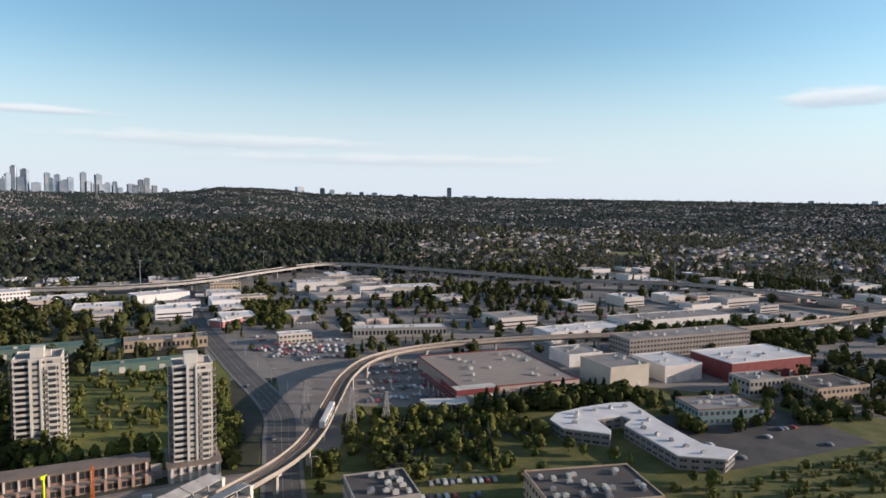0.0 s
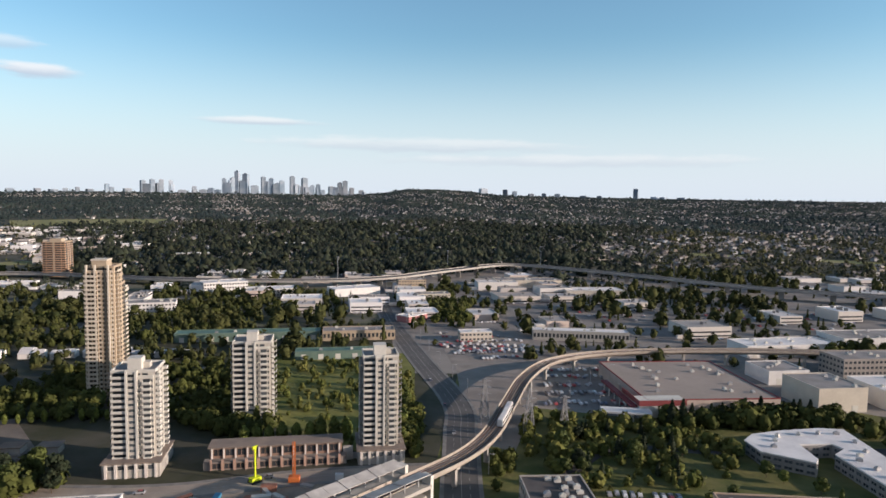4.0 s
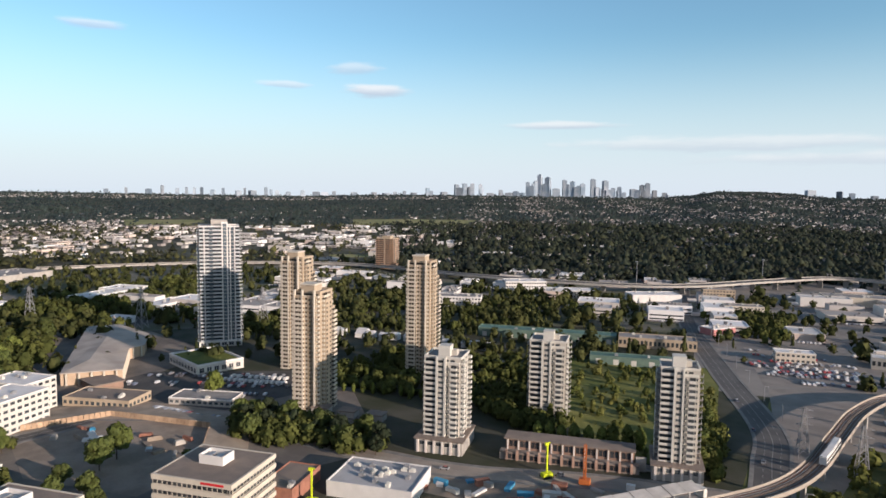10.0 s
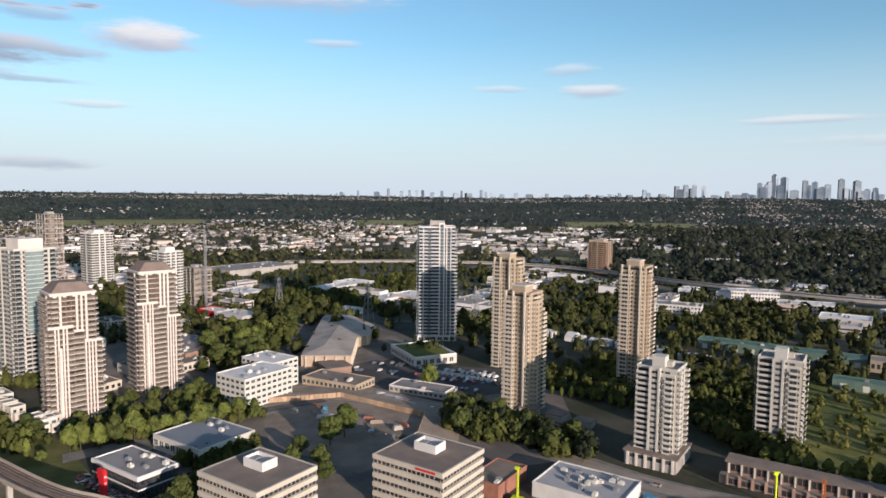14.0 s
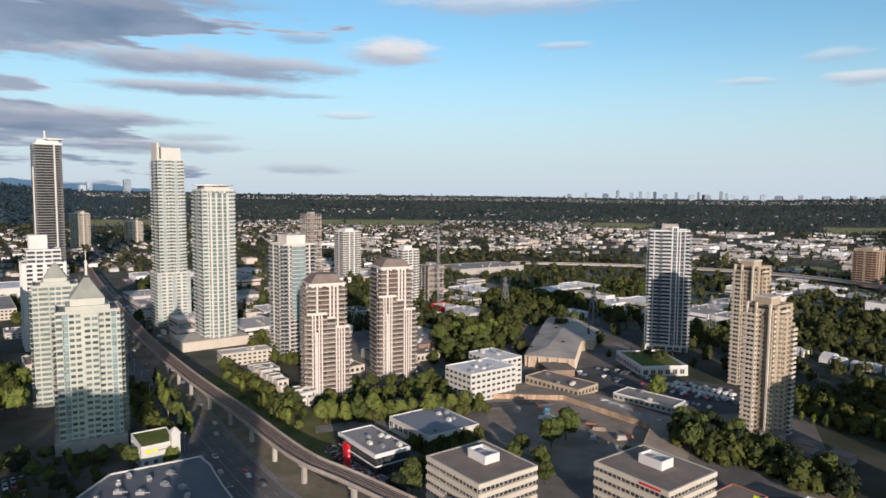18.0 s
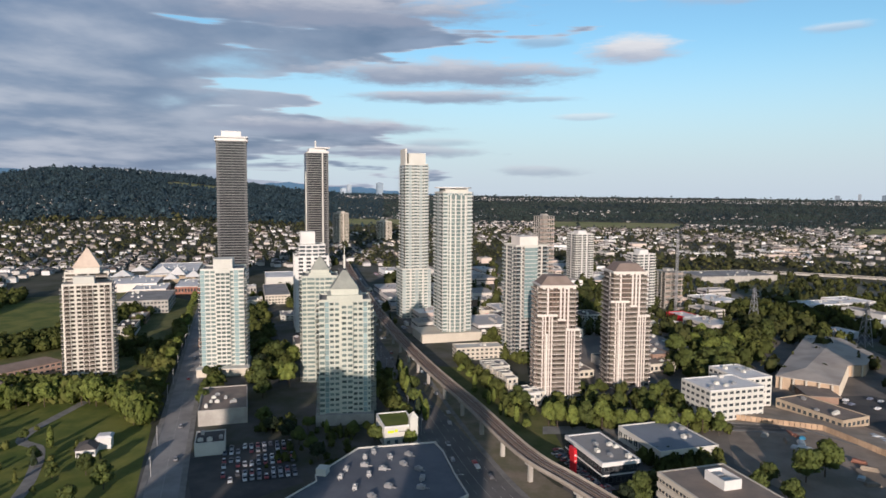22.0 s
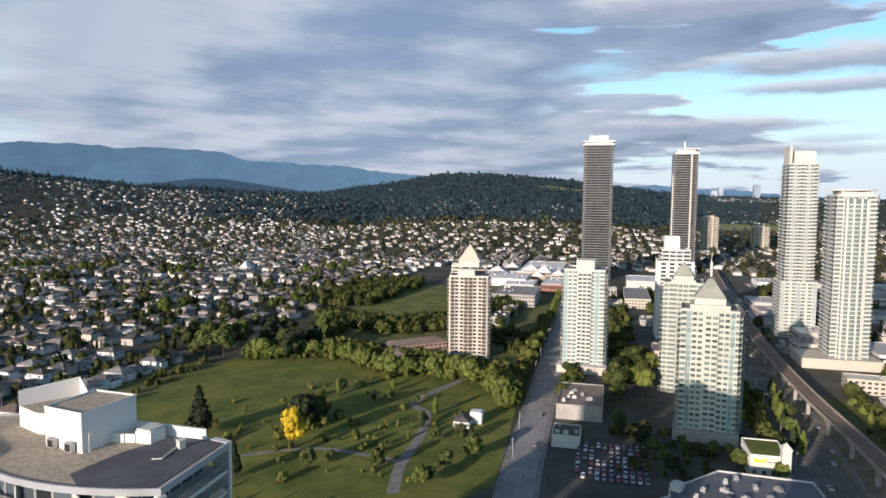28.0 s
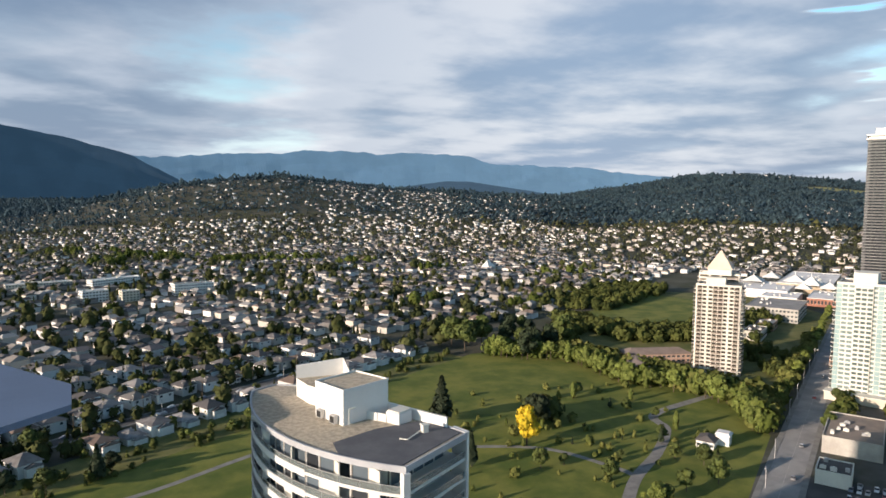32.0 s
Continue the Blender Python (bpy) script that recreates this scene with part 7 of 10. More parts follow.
    ("office_block", "white stepped office complex among dark trees", -662, 1233, 62, 34, 14, GRID, OFFWHITE, WHITE_ROOF, 3, 6, WHITE),
    ("office_block", "pale ribbon-windowed office among dark trees", -785, 1250, 58, 26, 12, GRID + 10, OFFWHITE, WHITE_ROOF, 3, 4, WHITE),
    ("office_block", "brown ribbon-windowed office at the foot of the wood", -716, 963, 60, 22, 13, GRID + 10, surface("taupe_cladding", (0.32, 0.29, 0.26)), WHITE_ROOF, 3, 4, WHITE),
    ("office_block", "pale brick office at the foot of the wood", -640, 1010, 66, 22, 12, GRID + 10, BLUSH, GREY_ROOF, 3, 4, None),
    ("office_block", "tan flat-roofed school among dark trees", -556, 1414, 70, 24, 10, GRID, TAN_WALL, GREY_ROOF, 1, 4, None),
    ("store", "bright blue shed far off among dark trees", -474, 1468, 40, 26, 16, GRID, BLUE, BLUE, 0, 2, BLUE),
)
for name, label, x, y, w, d, h, rot, wall, roof, rows, units, fascia in LOW:
    t = shed(name, label, x, y, w, d, h, rot, wall, roof, 0 if name == "warehouse" else rows, units, 0, 1.9, GLASS, fascia or wall, fascia)
    if name == "warehouse" and math.hypot(x, y) < 720:
        for k in range(max(2, int(w / 11))):
            put("loading_door", cached("loading_door", lambda: boxes("loading_door", [(-1.8, 1.8, -0.12, 0.05, 0.2, 4.0)], OFFWHITE)), t, pose(-w / 2 + w * (k + 0.5) / max(2, int(w / 11)), -d / 2, 0))

infill_rng = random.Random(29)
INFILL = ((-470, -255), (-505, -270), (-545, -290), (-590, -310), (-500, -345), (-545, -365), (-640, -350), (-655, -305), (-470, -180), (-500, -165), (-575, -195), (-610, -215), (-650, -225), (-690, -250), (-585, -240), (-545, -30), (-575, -45), (-610, -40), (-650, -60), (-700, -75), (-740, -100),
          (-560, 20), (-600, 10), (-640, 40), (-690, 20), (-560, 60), (-600, 85), (-650, 90), (-700, 60), (-760, 30), (-800, -20), (-780, -140), (-840, -180), (-760, -215), (-730, -345), (-440, 20), (-465, 45), (-480, 75))
for x, y in INFILL:
    wall_m, roof_m = infill_rng.choice(((OFFWHITE, GREY_ROOF), (CONCRETE, WHITE_ROOF), (CREAM_WALL, GRAVEL_ROOF), (PALE_WALL, DARK_ROOF), (BROWN_WALL, GREY_ROOF)))
    name_m = {OFFWHITE: "off-white", CONCRETE: "grey concrete", CREAM_WALL: "cream", PALE_WALL: "pale grey", BROWN_WALL: "brown brick"}[wall_m]
    shed("shop_block", f"low {name_m} shop block with a flat roof between the towers", x, y, infill_rng.uniform(16, 30), infill_rng.uniform(12, 20), infill_rng.uniform(4.5, 9), GRID, wall_m, roof_m, infill_rng.choice((0, 1, 1, 2)), 3, 0, 2.0, GLASS, wall_m, None, "building", "low shops between towers")

# white tent roofs over the mall
for x, y, w_, h_ in ((-800, -500, 26, 8), (-785, -470, 22, 10), (-772, -440, 20, 7), (-760, -530, 24, 7), (-812, -540, 22, 7), (-745, -455, 18, 6), (-800, -430, 30, 6)):
    t = thing("tent_roof", x, y, 12.3, GRID, "bright white fabric tent roof over the shopping mall", "roof", "mall tent roofs")
    hip("fabric", -w_ / 2, w_ / 2, -w_ / 2, w_ / 2, 0, h_, WHITE, t, 0.4)
    put("mast", boxes("mast", [(-0.3, 0.3, -0.3, 0.3, 0, h_ + 3)], WHITE), t)

# brick and concrete row building by the street
row = thing("row_building", -146, 254, 0, GRID, "long two-storey brick row with pale terraces and a gravel roof", "building")
put("wall", boxes("wall", [(-28, 28, -4, 5, 0, 8.2)], BROWN_WALL), row)
put("roof", boxes("roof", [(-28.6, 28.6, -5, 5.6, 8.2, 8.7)], GRAVEL_ROOF), row)
put("terrace", boxes("terrace", [(-30, 30, -8, -4, 0, 3.6)], surface("stained_concrete", (0.27, 0.24, 0.21), (0.19, 0.165, 0.145), 0.2, 0.9)), row)
for k in range(12):
    xx = -27 + k * 54 / 11
    put("pier", cached("row_pier", lambda: boxes("pier", [(-0.3, 0.3, -4.6, -3.9, 3.6, 8.2)], BLUSH)), row, pose(xx, 0, 0))
    put("garden_pier", cached("row_gpier", lambda: boxes("garden_pier", [(-0.5, 0.5, -8.6, -7.9, 0, 4.6)], surface("rose_brick", (0.46, 0.31, 0.24), (0.38, 0.25, 0.19), 0.2, 0.9))), row, pose(xx, 0, 0))
    if k < 11:
        put("window", window_mesh(3.7, 3.0, BROWN_WALL, GLASS_DARK), row, pose(xx + 2.45, -4, 4.6))
        put("garage_opening", window_mesh(3.6, 2.4, BROWN_WALL, GLASS_DARK), row, pose(xx + 2.45, -8, 0.5))
put("end_wall", boxes("end_wall", [(28.6, 33, -4, -2.5, 0, 6), (28.6, 36, -3, 3, 0, 0.6)], CONCRETE), row)
for k in range(3):
    g_ = thing("garage_hut", -277 + k * 15, 219 + k * 6, 0, GRID, "small flat-roofed concrete hut below the tan tower", "hut", "huts below the tan towers")
    put("wall", boxes("wall", [(-4.5, 4.5, -3.5, 3.5, 0, 3.2)], CONCRETE), g_)
    put("roof", boxes("roof", [(-5, 5, -4, 4, 3.2, 3.7)], GRAVEL_ROOF), g_)

# white building with curved wings
V_PLAN = [(53.6, 313), (58, 322), (72, 331.5), (89, 340), (100, 342), (107, 309.5), (112, 293), (115, 285), (127, 277), (119, 267.6), (100, 270.5), (87.5, 307), (93, 315), (89.6, 320), (75.7, 314.5), (79.3, 299), (77.6, 294.6), (58, 301)]
V_PLAN = [(x * 1.041, y * 1.041) for x, y in V_PLAN]
wing = thing("winged_building", 0, 0, 0, 0, "white-roofed two-storey building with curved angled wings", "building")
put("wall", prism("wall", V_PLAN, 0, 6.0, surface("grey_wall", (0.27, 0.265, 0.255), (0.21, 0.205, 0.20), 0.2, 0.9)), wing)
put("roof", prism("roof", [(87 + (x - 87) * 1.02, 309 + (y - 309) * 1.02) for x, y in V_PLAN], 6.0, 6.6, WHITE, WHITE_ROOF), wing)
for k in range(len(V_PLAN)):
    p, q = Vector(V_PLAN[k]), Vector(V_PLAN[(k + 1) % len(V_PLAN)])
    L_ = (q - p).length
    n = int(L_ / 4.2)
    ang = math.degrees(math.atan2(q.y - p.y, q.x - p.x)) + 180
    for j in range(n):
        c = p + (q - p) * ((j + 0.5) / n)
        for z in (0.9, 3.7):
            put("window", window_mesh(3.2, 1.4, surface("grey_wall", (0.27, 0.265, 0.255)), GLASS), wing, pose(c.x, c.y, z, 0, 0, ang))
rng_p = random.Random(5)
for cx, cy in ((68, 322), (78, 328), (87, 332), (95, 334), (100, 325), (101, 314), (95, 302), (99, 294), (103, 287), (107, 280), (112, 273), (64, 308), (66, 316), (97, 308)):
    put("roof_unit", cached(("unit", rng_p.randint(0, 3)), lambda: boxes("roof_unit", [(-1.2, 1.2, -0.8, 0.8, 0, 1.3)], STEEL)), wing, pose(cx * 1.041, cy * 1.041, 6.6, 0, 0, rng_p.uniform(0, 90)))

# arena of two angled halls under one low folded roof
ar = thing("arena", 0, 0, 0, 0, "broad tan arena with a low folded grey-brown roof", "arena")
ARENA = [(-427, 141), (-561, 207), (-552, 229), (-500, 229), (-466, 210), (-462, 197), (-410.5, 171)]
put("wall", prism("wall", [(-485 + (x + 485) * 0.985, 187 + (y - 187) * 0.985) for x, y in ARENA], 0, 7.4, surface("peach_arena_wall", (0.50, 0.38, 0.27), (0.42, 0.32, 0.23), 0.15, 0.9)), ar)
ridge_v = [(x, y, 7.9) for x, y in ARENA] + [(-440, 163, 10.2), (-528, 214, 10.6)]
ridge_v += [(x, y, 7.4) for x, y in ARENA]
put("roof", mesh_np("roof", ridge_v, [(6, 7, 0), (0, 7, 8), (0, 8, 1), (1, 8, 2), (2, 8, 3), (3, 8, 4), (4, 8, 7), (4, 7, 5), (5, 7, 6)] + [t_ for k in range(7) for t_ in ((k, (k + 1) % 7, 9 + (k + 1) % 7), (k, 9 + (k + 1) % 7, 9 + k))],
                    [surface("arena_roof", (0.47, 0.42, 0.365), (0.33, 0.29, 0.255), 0.05, 0.9, fine_scale=0.4)]), ar)
for (ax, ay), (bx, by) in ((ARENA[6], ARENA[0]), (ARENA[5], ARENA[6]), (ARENA[4], ARENA[5])):
    n = max(2, int(math.hypot(bx - ax, by - ay) / 6))
    for k in range(n):
        f_ = (k + 0.5) / n
        put("buttress", cached("arena_b", lambda: boxes("buttress", [(-0.5, 0.5, -0.7, 0.7, 0, 7.4)], CREAM_WALL)), ar, pose(ax + (bx - ax) * f_, ay + (by - ay) * f_, 0, 0, 0, math.degrees(math.atan2(by - ay, bx - ax))))
put("entrance_block", boxes("entrance_block", [(-418, -398, 150, 166, 0, 4.2)], BROWN_WALL), ar)
put("entrance_roof", boxes("entrance_roof", [(-419, -397, 149, 167, 4.2, 4.7)], GRAVEL_ROOF), ar)

# brown apartment range by the park
for x, y, w, rot in ((-356, -322, 46, -23), (-322, -306, 26, 50)):
    ap = shed("apartment_block", "brown-roofed brick apartment range behind the park hedge", x, y, w, 14, 9.5, rot, surface("rose_brick", (0.46, 0.31, 0.24), (0.38, 0.25, 0.19), 0.2, 0.9), ROOF_BROWN, 3, 0, 7, 2.2, GLASS, CREAM_WALL, ROOF_BROWN)
    hip("hip_roof", -w / 2 - 0.5, w / 2 + 0.5, -7.5, 7.5, 9.7, 12.5, ROOF_BROWN, ap, (w / 2 - 6, 0.6))

# banner and corner turret of the pavilion
pav = thing("pavilion_turret", -296, -60, 0, GRID, "white square corner turret with a pointed cap beside the pavilion", "turret")
put("shaft", boxes("shaft", [(-1.8, 1.8, -1.8, 1.8, 0, 14)], OFFWHITE), pav)
hip("cap", -2.3, 2.3, -2.3, 2.3, 14, 16.5, OFFWHITE, pav, 0.2)
ban = thing("banner", -293.6, -66.0, 6.2, GRID, "pale banner with yellow-green shapes on the pavilion wall", "banner")
put("sheet", boxes("sheet", [(-0.05, 0.05, -6.5, 3.5, 0, 3.0)], OFFWHITE), ban)
put("printed_shape", boxes("printed_shape", [(0.06, 0.09, -5.6, -2.6, 0.8, 2.0), (0.06, 0.09, -2.2, -0.8, 1.1, 2.4)], YELLOW), ban)
put("text_bar", boxes("text_bar", [(0.06, 0.09, -0.4, 3.0, 1.0, 1.5)], GREY_ROOF), ban)

# excavation with shored walls
pit = thing("excavation_wall", 0, 0, 0, 0, "tan timber-shored wall round the excavation", "retaining wall", kind="structure")
for (ax, ay), (bx, by) in (((-362, 98), (-352, 140)), ((-352, 140), (-298, 166)), ((-298, 166), (-262, 140))):
    L_ = math.hypot(bx - ax, by - ay)
    ang = math.degrees(math.atan2(by - ay, bx - ax))
    n = int(L_ / 2.4)
    for k in range(n):
        f_ = (k + 0.5) / n
        put("shoring_panel", cached("shoring", lambda: boxes("shoring_panel", [(-1.15, 1.15, -0.3, 0.3, 0, 2.9)], surface("timber_shoring", (0.46, 0.33, 0.22), (0.36, 0.25, 0.165), 0.3, 0.9, vary=0.2))), pit, pose(ax + (bx - ax) * f_, ay + (by - ay) * f_, 0, 0, 0, ang))

bank_v = [(-362, 98, 2.8), (-352, 140, 2.8), (-298, 166, 2.8), (-262, 140, 2.8), (-392, 94, 0.1), (-378, 156, 0.1), (-302, 192, 0.1), (-238, 148, 0.1)]
tagged(put("earth_bank", mesh_np("earth_bank", bank_v, [(0, 1, 5, 4), (1, 2, 6, 5), (2, 3, 7, 6)], [surface("pale_earth", (0.36, 0.30, 0.235), (0.26, 0.215, 0.17), 0.1, 0.95, fine_scale=0.8, bump=0.5)])), "pale bare earth bank round the excavation", "ground", kind="structure")
pit_rng = random.Random(17)
for k in range(22):
    x, y = pit_rng.uniform(-345, -278), 0
    y = 104 + (x + 345) * 0.45 + pit_rng.uniform(0, 24)
    m = pit_rng.choice((BLUE, WHITE, RED_BRICK, CONCRETE, STEEL, DIRT))
    t = thing("site_load", x, y, 0, pit_rng.uniform(0, 180), {BLUE: "blue tarpaulin-covered", WHITE: "white sheeted", RED_BRICK: "rust-red", CONCRETE: "grey concrete", STEEL: "steel", DIRT: "brown earth"}[m] + " material stack in the excavation", "stack", "site stacks")
    L_, w_, h_ = pit_rng.uniform(2, 7), pit_rng.uniform(1.5, 3.0), pit_rng.uniform(0.7, 2.2)
    put("lower_tier", boxes("lower_tier", [(-L_ / 2, L_ / 2, -w_ / 2, w_ / 2, 0, h_ * 0.6)], m), t)
    put("upper_tier", boxes("upper_tier", [(-L_ / 2 + 0.3, L_ / 2 - 0.5, -w_ / 2 + 0.2, w_ / 2 - 0.3, h_ * 0.6, h_)], m), t)

# ---- the near round tower ----
arc_c, arc_pts = Vector((-62, -92)), []
a0, a1 = math.atan2(-107.2 + 92, -25.7 + 62), math.atan2(-68 + 92, -33.9 + 62)
for k in range(15):
    f_ = k / 14
    a_ = a0 + (a1 - a0) * f_
    r_ = 39.3 + (36.9 - 39.3) * f_ - 1.4 * 0 + 0.4 * math.sin(f_ * math.pi)
    arc_pts.append((arc_c.x + r_ * math.cos(a_), arc_c.y + r_ * math.sin(a_)))
PLAN = arc_pts + [(-46.2, -74.2), (-44.0, -83), (-40.5, -96), (-36.5, -104), (-30, -109)]
PC = Vector((sum(p[0] for p in PLAN) / len(PLAN), sum(p[1] for p in PLAN) / len(PLAN)))


def offset(f_):
    return [(PC.x + (x - PC.x) * f_, PC.y + (y - PC.y) * f_) for x, y in PLAN]


rt = thing("apartment_tower", 0, 0, 0, 0, "white tower with a curved balcony front and gravel roof", "tower")
RAIL_GLASS = surface("rail_glass", (0.15, 0.18, 0.18), (0.20, 0.23, 0.23), 0.4, 0.10, spec=0.8)
RAIL_GLASS.node_tree.nodes["Principled BSDF"].inputs["Alpha"].default_value = 0.5
BLIND = surface("drawn_blinds", (0.34, 0.33, 0.31), (0.27, 0.26, 0.25), 0.6, 0.5, spec=0.5)
GRAVEL = surface("pale_gravel", (0.52, 0.45, 0.345), (0.33, 0.29, 0.23), 1.4, 0.95, fine_scale=7.0, bump=0.9)
STOREY = 2.75
front = [Vector((x, y, 0)) for x, y in offset(0.995)][:16]
slab_me = prism("floor_slab", offset(1.0), -0.14, 0.14, OFFWHITE)
upstand_me = sweep("balcony_edge", front[:10], [(-0.10, -0.5), (0.12, -0.5), (0.12, 0.42), (-0.10, 0.42)], WHITE)
edge_me = sweep("balcony_edge", front[9:], [(-0.08, -0.2), (0.08, -0.2), (0.08, 0.2), (-0.08, 0.2)], WHITE)
rail_me = sweep("balcony_rail", front, [(-0.03, 0.2), (0.03, 0.2), (0.03, 1.08), (-0.03, 1.08)], RAIL_GLASS)
cap_me = sweep("rail_cap", front, [(-0.05, 1.08), (0.05, 1.08), (0.05, 1.15), (-0.05, 1.15)], STEEL)
post_me = boxes("rail_post", [(-0.04, 0.04, -0.04, 0.04, 0.2, 1.1)], STEEL)
wall_line = [Vector((x, y, 0)) for x, y in offset(0.84)]
bay_rng = random.Random(21)
# Charcoal core puts the darkness of the gaps between bays into its colour.
put("core_wall", prism("core_wall", offset(0.835), 0, 84.6, CHARCOAL), rt)
for k in range(30):
    z = 84.9 - STOREY * (k + 1)
    put("floor_slab", slab_me, rt, pose(0, 0, z))
    if k > 12:
        continue
    put("balcony_edge", upstand_me, rt, pose(0, 0, z))
    put("balcony_edge", edge_me, rt, pose(0, 0, z))
    put("balcony_rail", rail_me, rt, pose(0, 0, z))
    put("rail_cap", cap_me, rt, pose(0, 0, z))
    for j in range(15):
        p, q = wall_line[j], wall_line[j + 1]
        ang = math.degrees(math.atan2(q.y - p.y, q.x - p.x))
        L_ = (q - p).length
        c_ = (p + q) / 2
        solid = (j + 3 * k) % 13 == 0 and j < 14
        if solid:
            put("wall_panel", cached(("wall_panel", j), lambda: boxes("wall_panel", [(-L_ / 2, L_ / 2, -0.1, 0.1, 0, 2.45)], OFFWHITE)), rt, pose(c_.x, c_.y, z + 0.15, 0, 0, ang))
        else:
            put("window", window_mesh(L_ * 0.96, 2.35, WHITE if j % 2 else CONCRETE, bay_rng.choice((GLASS_BLUE, GLASS_BLUE, GLASS_DARK, GLASS_DARK, GLASS_DARK, GLASS_BLUE, BLIND))), rt, pose(c_.x, c_.y, z + 0.15, 0, 0, ang))
        if k < 5:
            f0 = front[j]
            put("rail_post", post_me, rt, pose(f0.x, f0.y, z))
            if bay_rng.random() < 0.45 and j > 0:
                put("balcony_seat", cached("balcony_seat", lambda: boxes("balcony_seat", [(-0.4, 0.4, -0.4, 0.4, 0.14, 0.5), (-0.4, 0.4, 0.3, 0.4, 0.5, 0.95)], CHARCOAL)), rt, pose((wall_line[j].x * 0.6 + front[j].x * 0.4), (wall_line[j].y * 0.6 + front[j].y * 0.4), z, 0, 0, bay_rng.uniform(0, 360)))
    for j in (2, 5, 8, 11, 13):
        p, q = wall_line[j], front[j]
        d = q - p
        put("divider", cached(("divider", j), lambda: boxes("divider", [(0, d.length * 0.9, -0.08, 0.08, 0.14, 2.6)], OFFWHITE)), rt, pose(p.x, p.y, z, 0, 0, math.degrees(math.atan2(d.y, d.x))))
put("roof_slab", prism("roof_slab", offset(1.012), 85.1, 85.6, surface("grey_metal_edge", (0.40, 0.41, 0.43), (0.33, 0.34, 0.36), 0.3, 0.5)), rt)
put("gravel_roof", prism("gravel_roof", offset(0.985), 85.6, 85.75, GRAVEL), rt)
# Dark patch painted where a shadow lies across the gravel roof.
dark = [(-29.2, -79.2), *[PLAN[j] for j in (11, 12, 13, 14, 15)], (-45.2, -78.2), (-43.1, -81.2), (-36.5, -81.3)]
dark = [(PC.x + (x - PC.x) * 0.97, PC.y + (y - PC.y) * 0.97) for x, y in dark]
put("felt_roof", prism("felt_roof", dark, 85.75, 85.83, surface("dark_roof_tone", (0.085, 0.088, 0.098), (0.12, 0.122, 0.13), 0.25, 0.9, fine_scale=2.0)), rt)
put("roof_edge", sweep("roof_edge", [Vector((x, y, 0)) for x, y in offset(1.005)] + [Vector((*offset(1.005)[0], 0))], [(-0.14, 85.6), (0.14, 85.6), (0.14, 85.92), (-0.14, 85.92)], surface("grey_metal_edge", (0.40, 0.41, 0.43), (0.33, 0.34, 0.36), 0.3, 0.5)), rt)
plant = put("plant_room", prism("plant_room", [(-30.9, -91.2), (-32.7, -84.7), (-40.7, -87.2), (-38.2, -93.6)], 85.75, 90.7, WHITE, GRAVEL), rt)
put("parapet", sweep("parapet", [Vector((x, y, 0)) for x, y in ((-30.9, -91.2), (-32.7, -84.7), (-40.7, -87.2), (-38.2, -93.6), (-30.9, -91.2))], [(-0.1, 90.6), (0.08, 90.6), (0.08, 90.92), (-0.1, 90.92)], WHITE), plant)
for x, y in ((-31.2, -89.4), (-32.0, -86.2)):
    vent = put("plant_vent", boxes("plant_vent", [(-0.25, 0.35, -0.6, 0.6, 85.9, 87.1)], STEEL), plant, pose(x + 0.15, y, 0, 0, 0, 16))
    put("fan_grille", boxes("fan_grille", [(0.35, 0.4, -0.45, 0.45, 86.05, 86.95)], RUBBER), vent)
put("vent_pipe", bars("vent_pipe", [((-33.4, -84.3, 85.8), (-33.4, -84.3, 88.2)), ((-33.4, -84.3, 88.2), (-34.4, -84.5, 88.2))], 0.14, OFFWHITE), rt)
put("plant_room", prism("plant_room", [(-31.3, -101.6), (-31.7, -96.5), (-33.0, -93.8), (-38.2, -93.8), (-38.8, -100.4)], 85.75, 88.6, WHITE, GRAVEL), rt)
screen_v = [(-31.3, -101.6, 88.6), (-38.9, -100.6, 88.6), (-38.2, -95.0, 88.6), (-31.3, -101.6, 90.7), (-38.9, -100.6, 91.3), (-38.2, -95.0, 89.4)]
screen_v += [(x + 0.12, y + 0.22, z) for x, y, z in screen_v]
put("screen_wall", mesh_np("screen_wall", screen_v, [(0, 1, 4, 3), (1, 2, 5, 4), (9, 10, 7, 6), (10, 11, 8, 7), (3, 4, 10, 9), (4, 5, 11, 10), (0, 3, 9, 6), (2, 8, 11, 5)], [WHITE]), rt)
put("roof_wall", prism("roof_wall", [(-45.3, -77.5), (-45.0, -77.3), (-40.0, -88.6), (-40.4, -88.8)], 85.75, 87.2, WHITE), rt)
put("roof_wall", prism("roof_wall", [(-36.7, -86.0), (-36.9, -85.8), (-38.9, -83.6), (-38.6, -83.4)], 85.75, 86.9, WHITE), rt)
hatch = put("roof_hatch", prism("roof_hatch", [(-38.7, -83.5), (-39.6, -81.2), (-42.1, -82.2), (-41.2, -84.5)], 85.75, 87.3, WHITE), rt)
put("hatch_lid", prism("hatch_lid", [(-38.9, -83.5), (-39.7, -81.5), (-42.0, -82.3), (-41.2, -84.3)], 87.3, 87.55, OFFWHITE), hatch)
put("roof_cowl", boxes("roof_cowl", [(-41.9, -41.1, -77.6, -76.8, 85.83, 86.8), (-42.0, -41.0, -77.7, -76.7, 86.8, 86.95)], OFFWHITE), rt)
put("roof_pipe", bars("roof_pipe", [((-37.2, -76.2, 86.0), (-38.0, -75.4, 86.0)), ((-38.0, -75.4, 86.0), (-41.2, -77.6, 86.0))], 0.13, OFFWHITE), rt)
